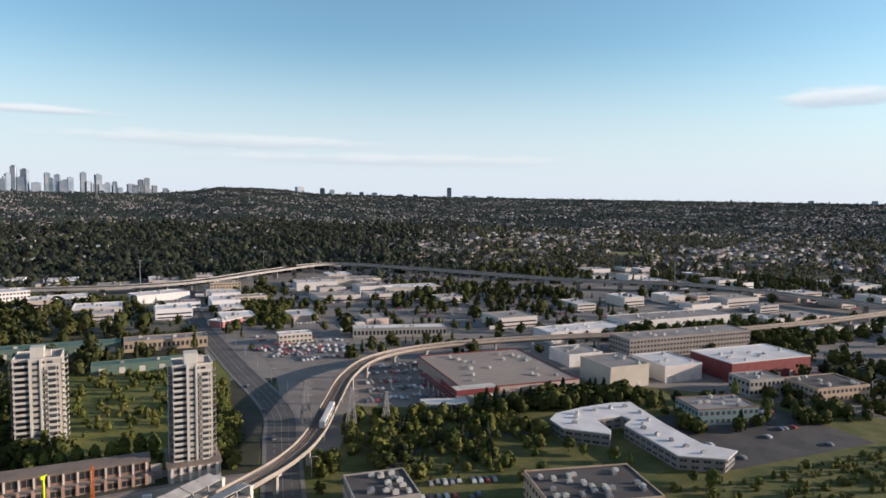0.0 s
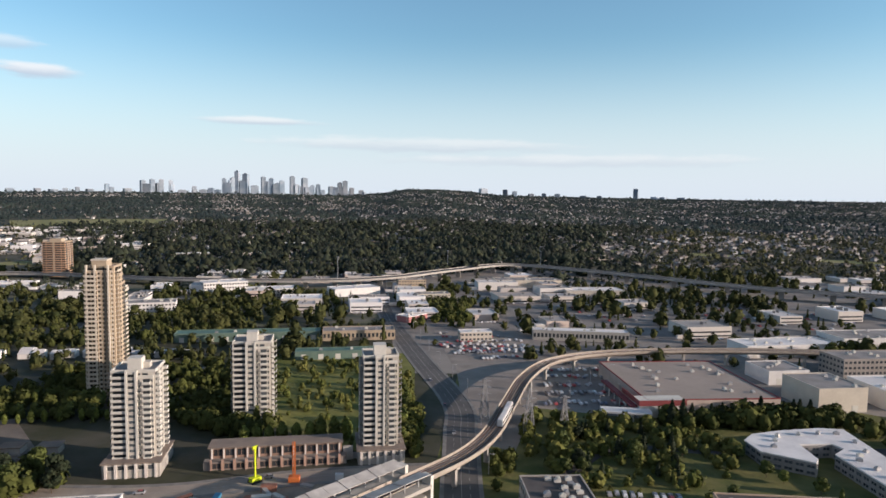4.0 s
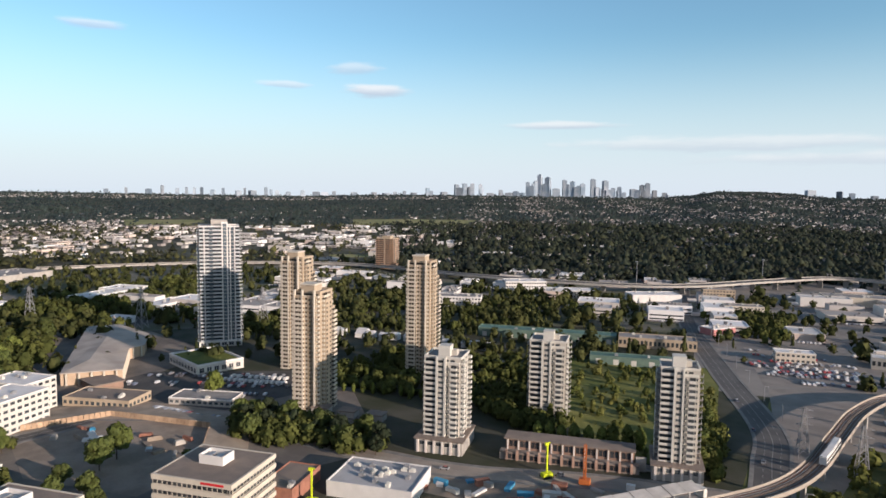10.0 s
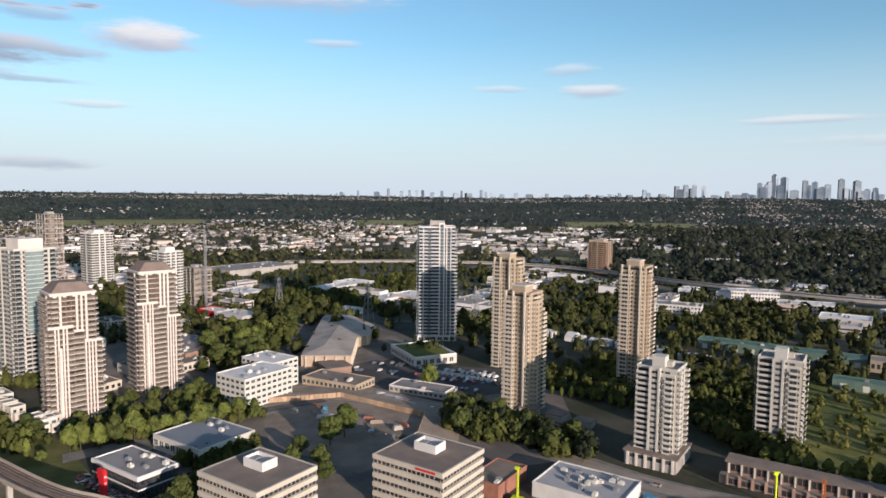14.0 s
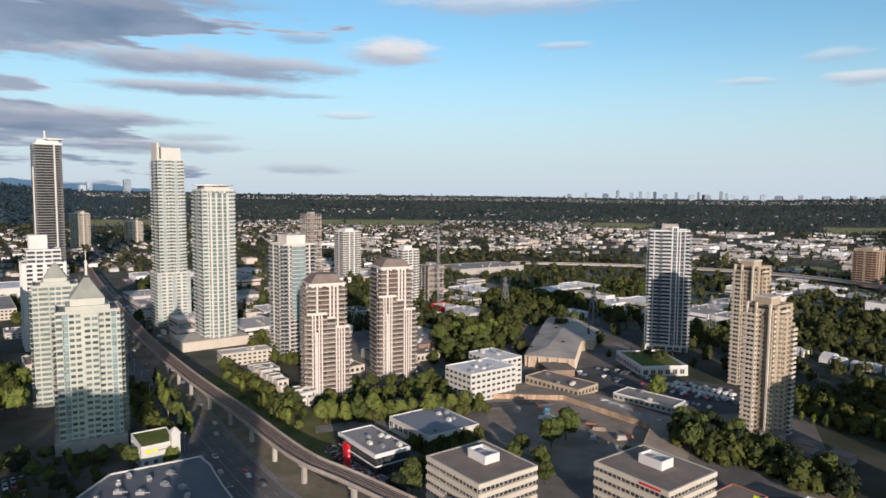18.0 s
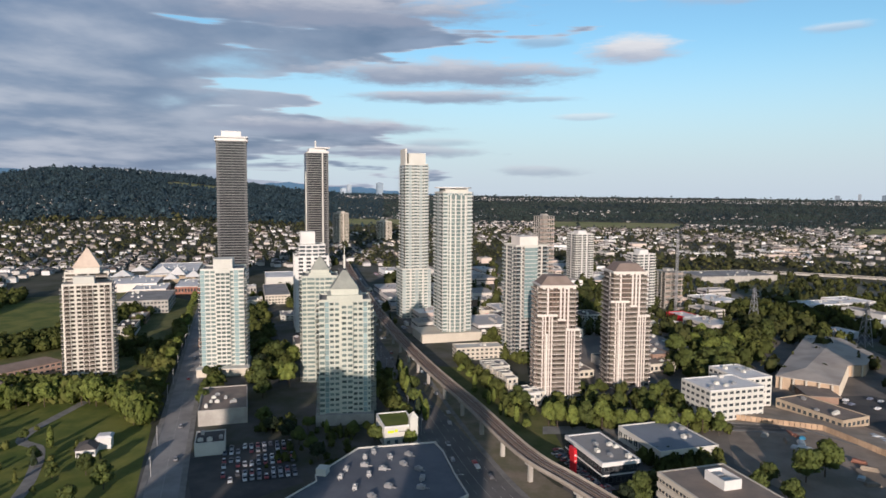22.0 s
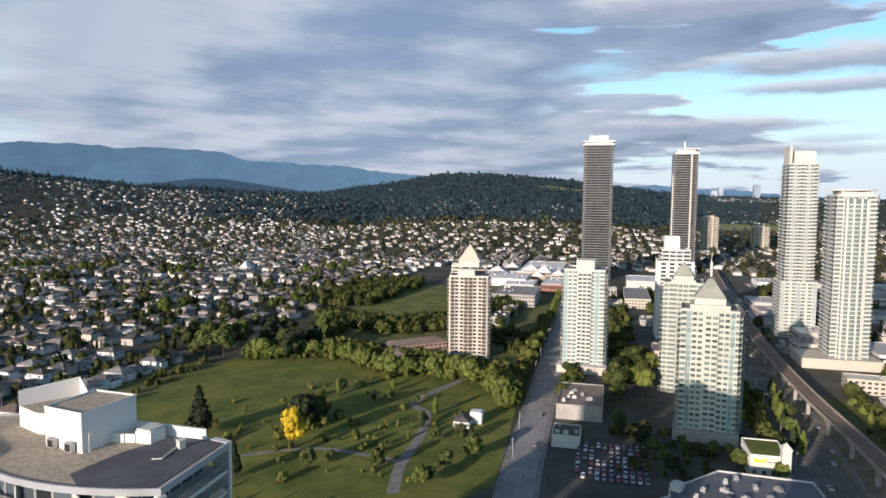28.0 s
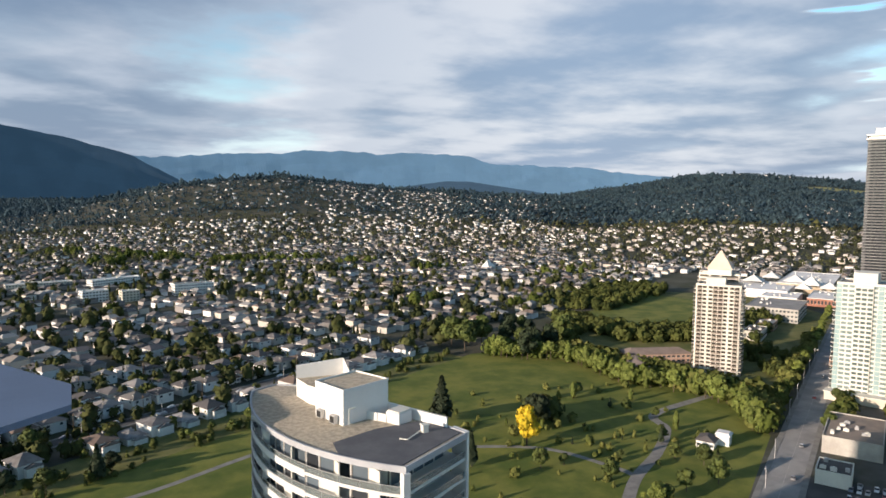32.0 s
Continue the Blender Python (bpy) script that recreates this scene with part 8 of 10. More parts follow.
for k in range(12):
    z = 84.9 - STOREY * (k + 1)
    p, q = Vector(PLAN[14]), Vector(PLAN[15])
    for j in range(5):
        c = p + (q - p) * ((j + 0.5) / 5)
        put("window", window_mesh(2.4, 2.35, OFFWHITE, GLASS_BLUE), rt, pose(PC.x + (c.x - PC.x) * 0.86, PC.y + (c.y - PC.y) * 0.86, z + 0.15, 0, 0, math.degrees(math.atan2(q.y - p.y, q.x - p.x))))
put("corner_fin", prism("corner_fin", [(-33.6, -67.6), (-34.5, -67.6), (-34.5, -68.6), (-33.6, -68.6)], 0, 85.1, WHITE), rt)
put("end_wall", prism("end_wall", [(-46.3, -74.0), (-46.9, -74.4), (-46.3, -77.2), (-45.7, -77.0)], 0, 85.9, WHITE), rt)

# neighbouring roof at the edge of the view, and the tall tower whose shadow crosses the avenue
nb = thing("apartment_tower", 0, 0, 0, 0, "tower close by with a smooth flat roof, blue shade in its colour", "tower")
put("wall", prism("wall", [(20, -92), (20, -110), (32, -105), (25, -87)], 0, 91.2, surface("blue_grey_panels", (0.20, 0.24, 0.30), (0.16, 0.20, 0.25), 0.05, 0.5)), nb)
# Shade lying over this roof is put into its deep blue.
put("roof", prism("roof", [(0.0, -101.4), (9.3, -118.7), (34, -108), (28, -84), (7.0, -86.1), (0.1, -91.5)], 91.2, 92.0, surface("shade_blue_roof", (0.10, 0.15, 0.24), (0.085, 0.125, 0.20), 0.05, 0.6)), nb)
tower("apartment_tower", "tall concrete tower whose shadow falls across the avenue", 79, -20, 3, [(-13, 13, -13.5, 13.5, 0, 34, 3.05, {"E": "bWWb", "S": "bWWb", "N": "bWWb", "W": "bWWb"})], PALE)
# Unseen stand-in tower, added only to cast shade on the parking lot.
tower("apartment_tower", "unseen stand-in tower added to shade the parking lot", 79, -125, 3, [(-13, 13, -13.5, 13.5, 0, 33, 3.05, {"E": "bWWb", "S": "bWWb", "N": "bWWb", "W": "bWWb"})], PALE)

# ---- trees ----


def crown_mesh(kind, seed):
    """Crown of loose leafy facets round a few boughs; height 1."""
    rng = np.random.RandomState(seed)
    if kind == "conifer":
        n = 420
        t = rng.uniform(0.04, 1, n) ** 0.8
        ang, rad = rng.uniform(0, 2 * np.pi, n), (1.03 - t) * 0.22 * (0.75 + 0.35 * np.sin(t * 40)) * rng.uniform(0.5, 1.0, n) ** 0.5
        c = np.c_[rad * np.cos(ang), rad * np.sin(ang), 0.08 + 0.92 * t]
        size = 0.035 + 0.05 * (1 - t)
        d = np.c_[np.cos(ang), np.sin(ang), np.full(n, 0.5)]
    elif kind == "poplar":
        n = 380
        t = rng.uniform(0, 1, n)
        ang, rad = rng.uniform(0, 2 * np.pi, n), 0.15 * np.sqrt(np.clip(1 - (2 * t - 0.9) ** 2, 0.02, 1)) * rng.uniform(0.4, 1.0, n) ** 0.5
        c = np.c_[rad * np.cos(ang), rad * np.sin(ang), 0.08 + 0.92 * t]
        size = np.full(n, 0.045)
        d = np.c_[np.cos(ang), np.sin(ang), (2 * t - 1) * 0.8]
    else:
        n = 1500 if kind == "yellow" else 900
        lobes = rng.randint(9, 13)
        la, lt = np.arange(lobes) * 2.4 + rng.uniform(0, 6), rng.uniform(0, 1, lobes)
        lr0 = 0.20 * np.sqrt(np.clip(1 - (2 * lt - 0.9) ** 2, 0.1, 1))
        lc = np.c_[lr0 * np.cos(la), lr0 * np.sin(la), 0.34 + 0.48 * lt]
        lr = rng.uniform(0.15, 0.24, lobes)
        k = rng.randint(0, lobes, n)
        d = rng.normal(size=(n, 3))
        d /= np.linalg.norm(d, axis=1)[:, None]
        c = lc[k] + d * (lr[k] * rng.uniform(0.65, 1.0, n))[:, None] * np.array([1, 1, 0.85])
        size = rng.uniform(0.028, 0.058, n) * (0.8 if kind == "yellow" else 1.0)
    out = d + rng.normal(size=(n, 3)) * 0.4
    out /= np.linalg.norm(out, axis=1)[:, None]
    a_ = np.cross(out, rng.normal(size=(n, 3)))
    a_ /= np.linalg.norm(a_, axis=1)[:, None]
    b_ = np.cross(out, a_)
    s = np.asarray(size)[:, None]
    bend = np.cross(a_, b_) * s * 0.4
    V = np.stack([c - a_ * s - b_ * s * 0.7, c + a_ * s - b_ * s * 0.6 + bend, c + a_ * s * 0.9 + b_ * s * 0.7, c - a_ * s * 0.8 + b_ * s * 0.8 + bend], 1).reshape(-1, 3)
    if kind == "conifer":
        hc, hx, hz = np.array([(0, 0, 0.30), (0, 0, 0.58)]), np.array([0.12, 0.07]), np.array([0.2, 0.22])
    elif kind == "poplar":
        hc, hx, hz = np.array([(0, 0, 0.52)]), np.array([0.10]), np.array([0.40])
    else:
        hc, hx, hz = lc, lr * 0.8, lr * 0.7
    hv, hf = crown_hearts(hc, hx, hz, rng)
    return np.concatenate([V, hv]), np.concatenate([np.arange(4 * n).reshape(-1, 4), hf + 4 * n])


def trunk_mesh(kind, seed):
    rng = random.Random(seed)
    top = 0.9 if kind in ("conifer", "poplar") else 0.55
    segs = []
    V, F = [], []

    def limb(p, q, r0, r1):
        d = (q - p).normalized()
        s = d.cross(Vector((0, 1, 0.3))).normalized()
        t = d.cross(s)
        i = len(V)
        for c, r in ((p, r0), (q, r1)):
            for k in range(5):
                a_ = k * 2 * math.pi / 5
                V.append(tuple(c + s * r * math.cos(a_) + t * r * math.sin(a_)))
        F.extend((i + k, i + (k + 1) % 5, i + 5 + (k + 1) % 5, i + 5 + k) for k in range(5))
    limb(Vector((0, 0, -0.02)), Vector((0, 0, top)), 0.022, 0.008)
    if top < 0.8:
        for k in range(6):
            a_ = rng.uniform(0, 6.28)
            limb(Vector((0, 0, rng.uniform(0.25, 0.5))), Vector((0.2 * math.cos(a_), 0.2 * math.sin(a_), rng.uniform(0.55, 0.8))), 0.010, 0.004)
    return mesh_np("trunk", V, F, [BARK])


LEAVES = {"broad": LEAF, "light": LEAF_LIGHT, "conifer": LEAF_DARK, "poplar": LEAF_LIGHT, "yellow": LEAF_YELLOW, "dark": LEAF_DARK}
TREE_LABEL = {"broad": "green broad-leaved tree", "light": "bright green broad-leaved tree", "conifer": "dark green conifer", "poplar": "slender light green poplar", "yellow": "golden yellow broad-leaved tree", "dark": "dark green broad-leaved tree"}
TREE_KIT = {}
for kind in LEAVES:
    TREE_KIT[kind] = []
    for seed in range(1 if kind == "yellow" else 3):
        V, F = crown_mesh(kind, 100 + seed * 7 + len(kind))
        TREE_KIT[kind].append((mesh_np("crown", V, F, [LEAVES[kind]], rounded=True), trunk_mesh(kind, seed)))
tree_rng = random.Random(77)


def tree_at(kind, x, y, h, where, group, wide=1.0):
    t = thing("tree", x, y, 0, tree_rng.uniform(0, 360), f"{TREE_LABEL[kind]} {where}", "tree", group)
    crown, trunk = tree_rng.choice(TREE_KIT[kind])
    put("crown", crown, t, Matrix.Diagonal((h * wide, h * wide, h, 1)))
    put("trunk", trunk, t, Matrix.Diagonal((h, h, h, 1)))
    return t


def along_line(pts, step, jitter=0.0):
    out = []
    for (ax, ay), (bx, by) in zip(pts, pts[1:]):
        L_ = math.hypot(bx - ax, by - ay)
        for k in range(int(L_ / step)):
            f_ = (k + 0.5) * step / L_
            out.append((ax + (bx - ax) * f_ + tree_rng.uniform(-jitter, jitter), ay + (by - ay) * f_ + tree_rng.uniform(-jitter, jitter)))
    return out


def inside(poly, x, y):
    c = False
    for (x0, y0), (x1, y1) in zip(poly, poly[1:] + poly[:1]):
        if (y0 > y) != (y1 > y) and x < (x1 - x0) * (y - y0) / (y1 - y0) + x0:
            c = not c
    return c


def fill(poly, n, seed):
    rng = random.Random(seed)
    xs, ys = [p[0] for p in poly], [p[1] for p in poly]
    out = []
    while len(out) < n:
        x, y = rng.uniform(min(xs), max(xs)), rng.uniform(min(ys), max(ys))
        if inside(poly, x, y):
            out.append((x, y))
    return out


# the park
verge_rng = random.Random(71)
for k in range(13):
    f_ = k / 12
    tree_at(verge_rng.choice(("poplar", "poplar", "conifer", "broad")), -424 + 96 * f_ + verge_rng.uniform(-4, 4), -98 + 38 * f_ + verge_rng.uniform(-3, 3), verge_rng.uniform(9, 14), "between the wide road and the green tower", "roadside trees")
for x, y in ((-303, -64), (-299, -71), (-296, -77)):
    tree_at("broad", x, y, 8.5, "on the kerb before the sign building", "roadside trees", 1.15)
for x, y in fill([(-430, -66), (-318, -14), (-312, 2), (-345, -6), (-375, -18), (-432, -44)], 18, 72):
    tree_at(verge_rng.choice(("broad", "conifer", "poplar", "light")), x, y, verge_rng.uniform(5, 10), "on the verge beside the elevated railway", "verge trees")
tree_at("yellow", -186, -244, 21, "standing alone on the park lawn", "park trees", 0.78)
tree_at("dark", -204, -259, 20, "behind the golden tree on the lawn", "park trees")
tree_at("conifer", -167, -292, 24, "on the park lawn", "park trees", 1.25)
tree_at("conifer", -150, -236, 16, "beside the round tower", "park trees", 0.9)
tree_at("broad", -230, -172, 12, "beside the park road", "park trees")
for x, y in fill([(-150, -190), (-215, -160), (-290, -205), (-300, -270), (-240, -300), (-190, -270), (-160, -220)], 36, 3):
    if abs(x + 186) + abs(y + 244) > 26:
        tree_at(tree_rng.choice(("broad", "light", "conifer", "poplar", "broad")), x, y, tree_rng.choice((2.5, 3.5, 4.5, 6, 8, 10)), "scattered on the park lawn", "park saplings")
HEDGE = [(-296, -198), (-326, -236), (-318, -276), (-302, -290), (-308, -360), (-262, -400)]
for x, y in along_line(HEDGE, 5.6, 2.4):
    tree_at(tree_rng.choice(("light", "light", "poplar")), x, y, tree_rng.uniform(11, 17), "in the belt along the park", "park tree belt", 1.0)
for x, y in fill([(-262, -398), (-310, -350), (-345, -400), (-330, -450), (-250, -440)], 14, 5):
    tree_at(tree_rng.choice(("broad", "dark")), x, y, tree_rng.uniform(17, 25), "in the grove beside the park", "grove trees")
for x, y, h, k_ in ((-8, -299, 15, "conifer"), (10, -291, 12, "broad"), (17, -344, 12, "broad"), (-14, -305, 9, "dark"), (-48, -329, 5, "light"), (-54, -322, 4, "broad"), (-69, -331, 6, "light"), (-80, -342, 7, "light"), (24, -300, 11, "dark"), (-60, -336, 5, "broad")):
    tree_at(k_, x, y, h, "between the lawn and the houses", "garden trees", 1.1)
for x, y, h, k_ in ((-365, -166, 15, "broad"), (-375, -153, 16, "light"), (-426, -183, 16, "broad"), (-441, -199, 15, "broad"), (-425, -170, 14, "light"), (-390, -180, 13, "broad"), (-304, -105, 7, "poplar"), (-303, -91, 8, "broad"), (-305, -115, 8, "broad"), (-306, -85, 7, "light"), (-288, -113, 9, "broad"), (-295, -122, 10, "dark"),
                    (-280, -104, 8, "broad"), (-272, -98, 9, "dark"), (-300, -132, 9, "dark"), (-310, -140, 10, "broad"), (-352, -160, 12, "broad"), (-383, -163, 14, "light"), (-405, -185, 13, "dark")):
    tree_at(k_, x, y, h, "at the foot of the pale green towers", "tower trees", 1.15)
# park road
for x, y in along_line([(-318, -178), (-420, -228), (-560, -298), (-680, -358)], 26.0, 1.5):
    tree_at("broad", x, y, tree_rng.uniform(7, 12), "along the road by the park", "road trees")
for x, y in along_line([(-338, -218), (-440, -268), (-560, -325), (-680, -385)], 26.0, 1.5):
    tree_at("light", x, y, tree_rng.uniform(8, 12), "along the road by the park", "road trees")
# tree row before the stepped towers
for x, y in along_line([(-336, -2), (-330, 40), (-338, 92)], 7.0, 1.5):
    tree_at(tree_rng.choice(("light", "light", "broad")), x, y, tree_rng.uniform(12, 17), "in the row before the stepped towers", "street tree row", 0.8)
for x, y in fill([(-345, 0), (-350, 85), (-395, 80), (-405, 30), (-372, -28)], 18, 9):
    if not (-402 < x < -376 and -8 < y < 20):
        tree_at("broad", x, y, tree_rng.uniform(7, 12), "at the foot of the stepped towers", "foot trees")
for x, y, h in ((-297, -79, 9), (-294, -61, 9), (-318, -68, 8), (-331, -72, 9), (-345, -78, 8), (-360, -85, 9)):
    tree_at("light" if h == 9 else "poplar", x, y, h, "beside the pavilion and the avenue", "avenue trees")
for x, y in along_line([(-330, 272), (-298, 288), (-262, 305)], 6.0, 0.6) + along_line([(-305, 248), (-268, 266), (-238, 282)], 6.0, 0.6):
    tree_at("poplar", x, y, tree_rng.uniform(5, 7), "in the planted rows by the tan towers", "planted rows", 1.5)
# belt below the tan tower
for x, y in fill([(-306, 184), (-226, 214), (-206, 200), (-272, 164)], 34, 12):
    tree_at(tree_rng.choice(("broad", "dark", "broad")), x, y, tree_rng.uniform(9, 14), "in the belt below the tan tower", "street belt trees", 1.0)
# by the offices and the excavation
for x, y, h in ((-292, 118, 17), (-285, 108, 15), (-262, 95, 11), (-270, 85, 10), (-255, 80, 9), (-248, 92, 10), (-280, 92, 10), (-345, 195, 15), (-208, 50, 14), (-203, 40, 13), (-214, 33, 12), (-206, 62, 10), (-262, 135, 8), (-256, 148, 7)):
    tree_at("light" if (x, y) == (-345, 195) else "broad", x, y, h, "beside the offices and the excavation", "office trees", 1.05)
for x, y in fill([(-398, 130), (-440, 128), (-560, 185), (-600, 160), (-520, 95), (-430, 75)], 20, 15):
    tree_at(tree_rng.choice(("light", "broad")), x, y, tree_rng.uniform(13, 20), "in the grove behind the white block", "grove trees", 1.1)
# poplars behind the row building
for x, y in along_line([(-172, 262), (-120, 288)], 6.0, 0.8):
    tree_at("poplar", x, y, tree_rng.uniform(9, 13), "behind the brick row", "poplar row", 1.6)
# conifers before the store and trees by the white building
for x, y in along_line([(22, 356), (60, 370), (104, 388)], 5.4, 2.0):
    tree_at("conifer", x, y, tree_rng.uniform(9, 14), "in the row before the store", "store conifers", 1.2)
for x, y in fill([(-32, 268), (-36, 345), (10, 352), (50, 330), (46, 268), (4, 258)], 24, 18):
    tree_at(tree_rng.choice(("broad", "dark", "conifer")), x, y, tree_rng.uniform(6, 11), "on the rough ground by the railway", "scrub trees")
for x, y in fill([(112, 325), (150, 330), (235, 350), (330, 440), (310, 470), (180, 390), (120, 372)], 16, 19):
    if not (130 < x < 172 and 338 < y < 366):
        tree_at(tree_rng.choice(("broad", "conifer", "poplar", "dark")), x, y, tree_rng.uniform(7, 13), "between the offices and warehouses", "office trees")
for x, y in along_line([(-98, 285), (-112, 330), (-150, 420)], 10.0, 2.5):
    tree_at(tree_rng.choice(("broad", "light")), x, y, tree_rng.uniform(5, 9), "on the verge of the wide road", "verge trees")
for x, y, h, k_ in ((60, 300, 8, "broad"), (66, 296, 6, "light"), (78, 288, 8, "light"), (84, 283, 6, "poplar"), (112, 262, 9, "light"), (106, 268, 6, "broad"), (52, 318, 7, "broad"), (44, 330, 7, "broad"), (-249, 37, 15, "broad"), (-256, 44, 13, "broad"), (-244, 30, 12, "dark"), (-262, 47, 10, "broad")):
    tree_at(k_, x, y, h, "beside the low buildings", "yard trees")

# thick woods near the towers
wood_pts, bush_pts = [], []
for poly, n, lo, hi, seed in (([(-345, 335), (-232, 398), (-205, 332), (-262, 262), (-332, 255)], 330, 4, 9, 41), ([(-330, 420), (-470, 330), (-600, 330), (-640, 430), (-420, 590), (-300, 545)], 300, 4, 8, 42),
                              ([(-480, 300), (-640, 260), (-700, 330), (-600, 420), (-440, 350)], 120, 4, 9, 43), ([(-560, 225), (-700, 170), (-760, 260), (-600, 290)], 110, 8, 14, 44),
                              ([(-262, 410), (-150, 462), (-98, 300), (-112, 276), (-170, 292), (-215, 330)], 330, 0.8, 5.0, 45), ([(-225, 320), (-200, 325), (-165, 285), (-178, 268), (-235, 285)], 120, 5, 9, 46),
                              ([(-300, 560), (-420, 600), (-560, 700), (-420, 740), (-280, 640)], 110, 4, 8, 47), ([(60, 235), (40, 262), (110, 262), (260, 330), (280, 300), (150, 235)], 300, 1.0, 3.5, 48),
                              ([(-10, 262), (-30, 268), (-36, 345), (10, 350), (50, 328), (48, 268)], 110, 2.5, 7, 49), ([(-400, -490), (-420, -400), (-470, -375), (-640, -430), (-650, -400), (-470, -350), (-390, -380)], 420, 7, 13, 50),
                              ([(-420, -560), (-600, -640), (-660, -600), (-640, -560), (-480, -500)], 260, 7, 12, 51), ([(-380, -180), (-520, -250), (-700, -330), (-700, -310), (-540, -235), (-385, -165)], 160, 5, 9, 52),
                              ([(110, 560), (330, 640), (420, 600), (330, 540), (200, 480), (330, 470)], 260, 6, 11, 54),
                              ([(-300, -205), (-330, -240), (-322, -280), (-310, -365), (-325, -370), (-340, -280), (-346, -236), (-312, -196)], 240, 7, 13, 57), ([(-345, 0), (-350, 85), (-395, 80), (-405, 30), (-372, -28)], 70, 4, 8, 58),
                              ([(-306, 184), (-226, 214), (-206, 200), (-272, 164)], 90, 6, 10, 59), ([(-398, 130), (-440, 128), (-560, 185), (-600, 160), (-520, 95), (-430, 75)], 60, 8, 14, 60), ([(112, 325), (150, 330), (235, 350), (330, 440), (310, 470), (180, 390), (120, 372)], 110, 4, 9, 61), ([(18, 350), (22, 362), (104, 392), (112, 380)], 60, 5, 9, 62),
                              ([(-48, 292), (-50, 345), (38, 352), (52, 322), (10, 318), (-12, 286)], 65, 4, 8, 75), ([(18, 346), (20, 364), (106, 396), (130, 384), (112, 370)], 60, 6, 11, 76), ([(-60, 235), (-56, 290), (-44, 290), (-44, 236)], 40, 3, 6, 77), ([(-296, 44), (-304, 78), (-294, 82), (-284, 50)], 50, 4, 7, 78), ([(-345, 4), (-352, 40), (-350, 90), (-338, 92), (-334, 40), (-336, 2)], 70, 3, 6, 79),
                              ([(-400, -262), (-440, -262), (-480, -300), (-460, -330), (-420, -300)], 60, 4, 9, 80), ([(-398, -396), (-440, -350), (-480, -372), (-440, -420)], 90, 6, 12, 81), ([(-330, -412), (-415, -485), (-430, -470), (-345, -395)], 110, 6, 12, 82), ([(-480, -400), (-600, -450), (-605, -438), (-486, -388)], 80, 5, 9, 83),
                              ([(-330, -212), (-560, -326), (-560, -334), (-332, -222)], 90, 4, 9, 84), ([(-325, -184), (-560, -298), (-560, -288), (-328, -174)], 90, 4, 9, 85),
                              ([(-640, -200), (-800, -270), (-900, -330), (-760, -330), (-640, -260)], 180, 5, 9, 55), ([(-130, 560), (-160, 700), (-250, 740), (-260, 640), (-190, 560)], 150, 6, 10, 56),
                              ([(-440, -200), (-390, -178), (-392, -164), (-445, -184)], 45, 6, 11, 63), ([(-300, -88), (-262, -90), (-258, -122), (-285, -116), (-312, -100)], 22, 2, 5, 64), ([(-480, -150), (-560, -190), (-700, -250), (-700, -235), (-560, -168), (-480, -120)], 140, 5, 9, 65),
                              ([(-450, -25), (-520, -50), (-640, -95), (-640, -70), (-520, -20), (-450, 0)], 70, 5, 9, 66), ([(-305, 44), (-314, 78), (-302, 80), (-290, 48)], 50, 3, 6, 67), ([(-480, -330), (-600, -385), (-590, -420), (-470, -372)], 130, 6, 11, 68),
                              ([(-120, 470), (-60, 478), (-58, 472), (-118, 462)], 40, 3, 5, 69), ([(-86, 275), (-104, 330), (-160, 440), (-168, 436), (-112, 326), (-96, 276)], 150, 3, 6, 70), ([(-540, 300), (-470, 330), (-420, 345), (-425, 335), (-470, 318), (-530, 285)], 90, 5, 9, 71),
                              ([(-560, 420), (-520, 500), (-380, 640), (-320, 660), (-300, 600), (-420, 480)], 110, 4, 8, 72), ([(-690, 260), (-800, 300), (-830, 420), (-700, 400), (-640, 350)], 180, 6, 11, 73), ([(-600, 30), (-760, 20), (-900, 60), (-880, 120), (-700, 90)], 70, 6, 11, 74)):
    rng = random.Random(seed)
    for x, y in fill(poly, n, seed):
        (bush_pts if seed in (45, 48, 49, 57, 70, 75, 84, 85) else wood_pts).append((x, y, rng.uniform(lo, hi)))
for x, y in along_line([(-306, -62), (-356, -84), (-426, -114)], 5, 3) + along_line([(-345, -14), (-395, -32), (-460, -62)], 4, 3):
    wood_pts.append((x, y, tree_rng.uniform(5, 9)))
rng = random.Random(91)
for k in range(190):
    u_, v_ = rng.uniform(-400, 150), rng.uniform(-280, -264)
    x, y = town(u_, v_)
    wood_pts.append((x, y, rng.uniform(1.5, 5.5)))
for k in range(130):
    u_ = rng.uniform(-392, 150)
    v_ = rng.choice((rng.uniform(-357, -351), rng.uniform(-294, -288), rng.uniform(-417, -411), rng.uniform(-315, -312), rng.uniform(-376, -373)))
    if k % 4 == 0:
        u_, v_ = -392 + 15 * rng.randint(0, 35) + 7.5, rng.uniform(-412, -292)
    x, y = town(u_, v_)
    if math.hypot(x, y) < 600 and not any(abs(v_ - q) < 6 for q in (-322, -384)):
        wood_pts.append((x, y, rng.uniform(2.5, 8.5)))
for x, y in fill([(-120, -195), (-215, -172), (-290, -212), (-308, -300), (-205, -325), (-90, -290)], 80, 95):
    bush_pts.append((x, y, rng.uniform(1.2, 5.0)))
for x, y in fill([(-196, -262), (-212, -258), (-228, -272), (-214, -284)], 9, 96):
    wood_pts.append((x, y, rng.uniform(6, 12)))
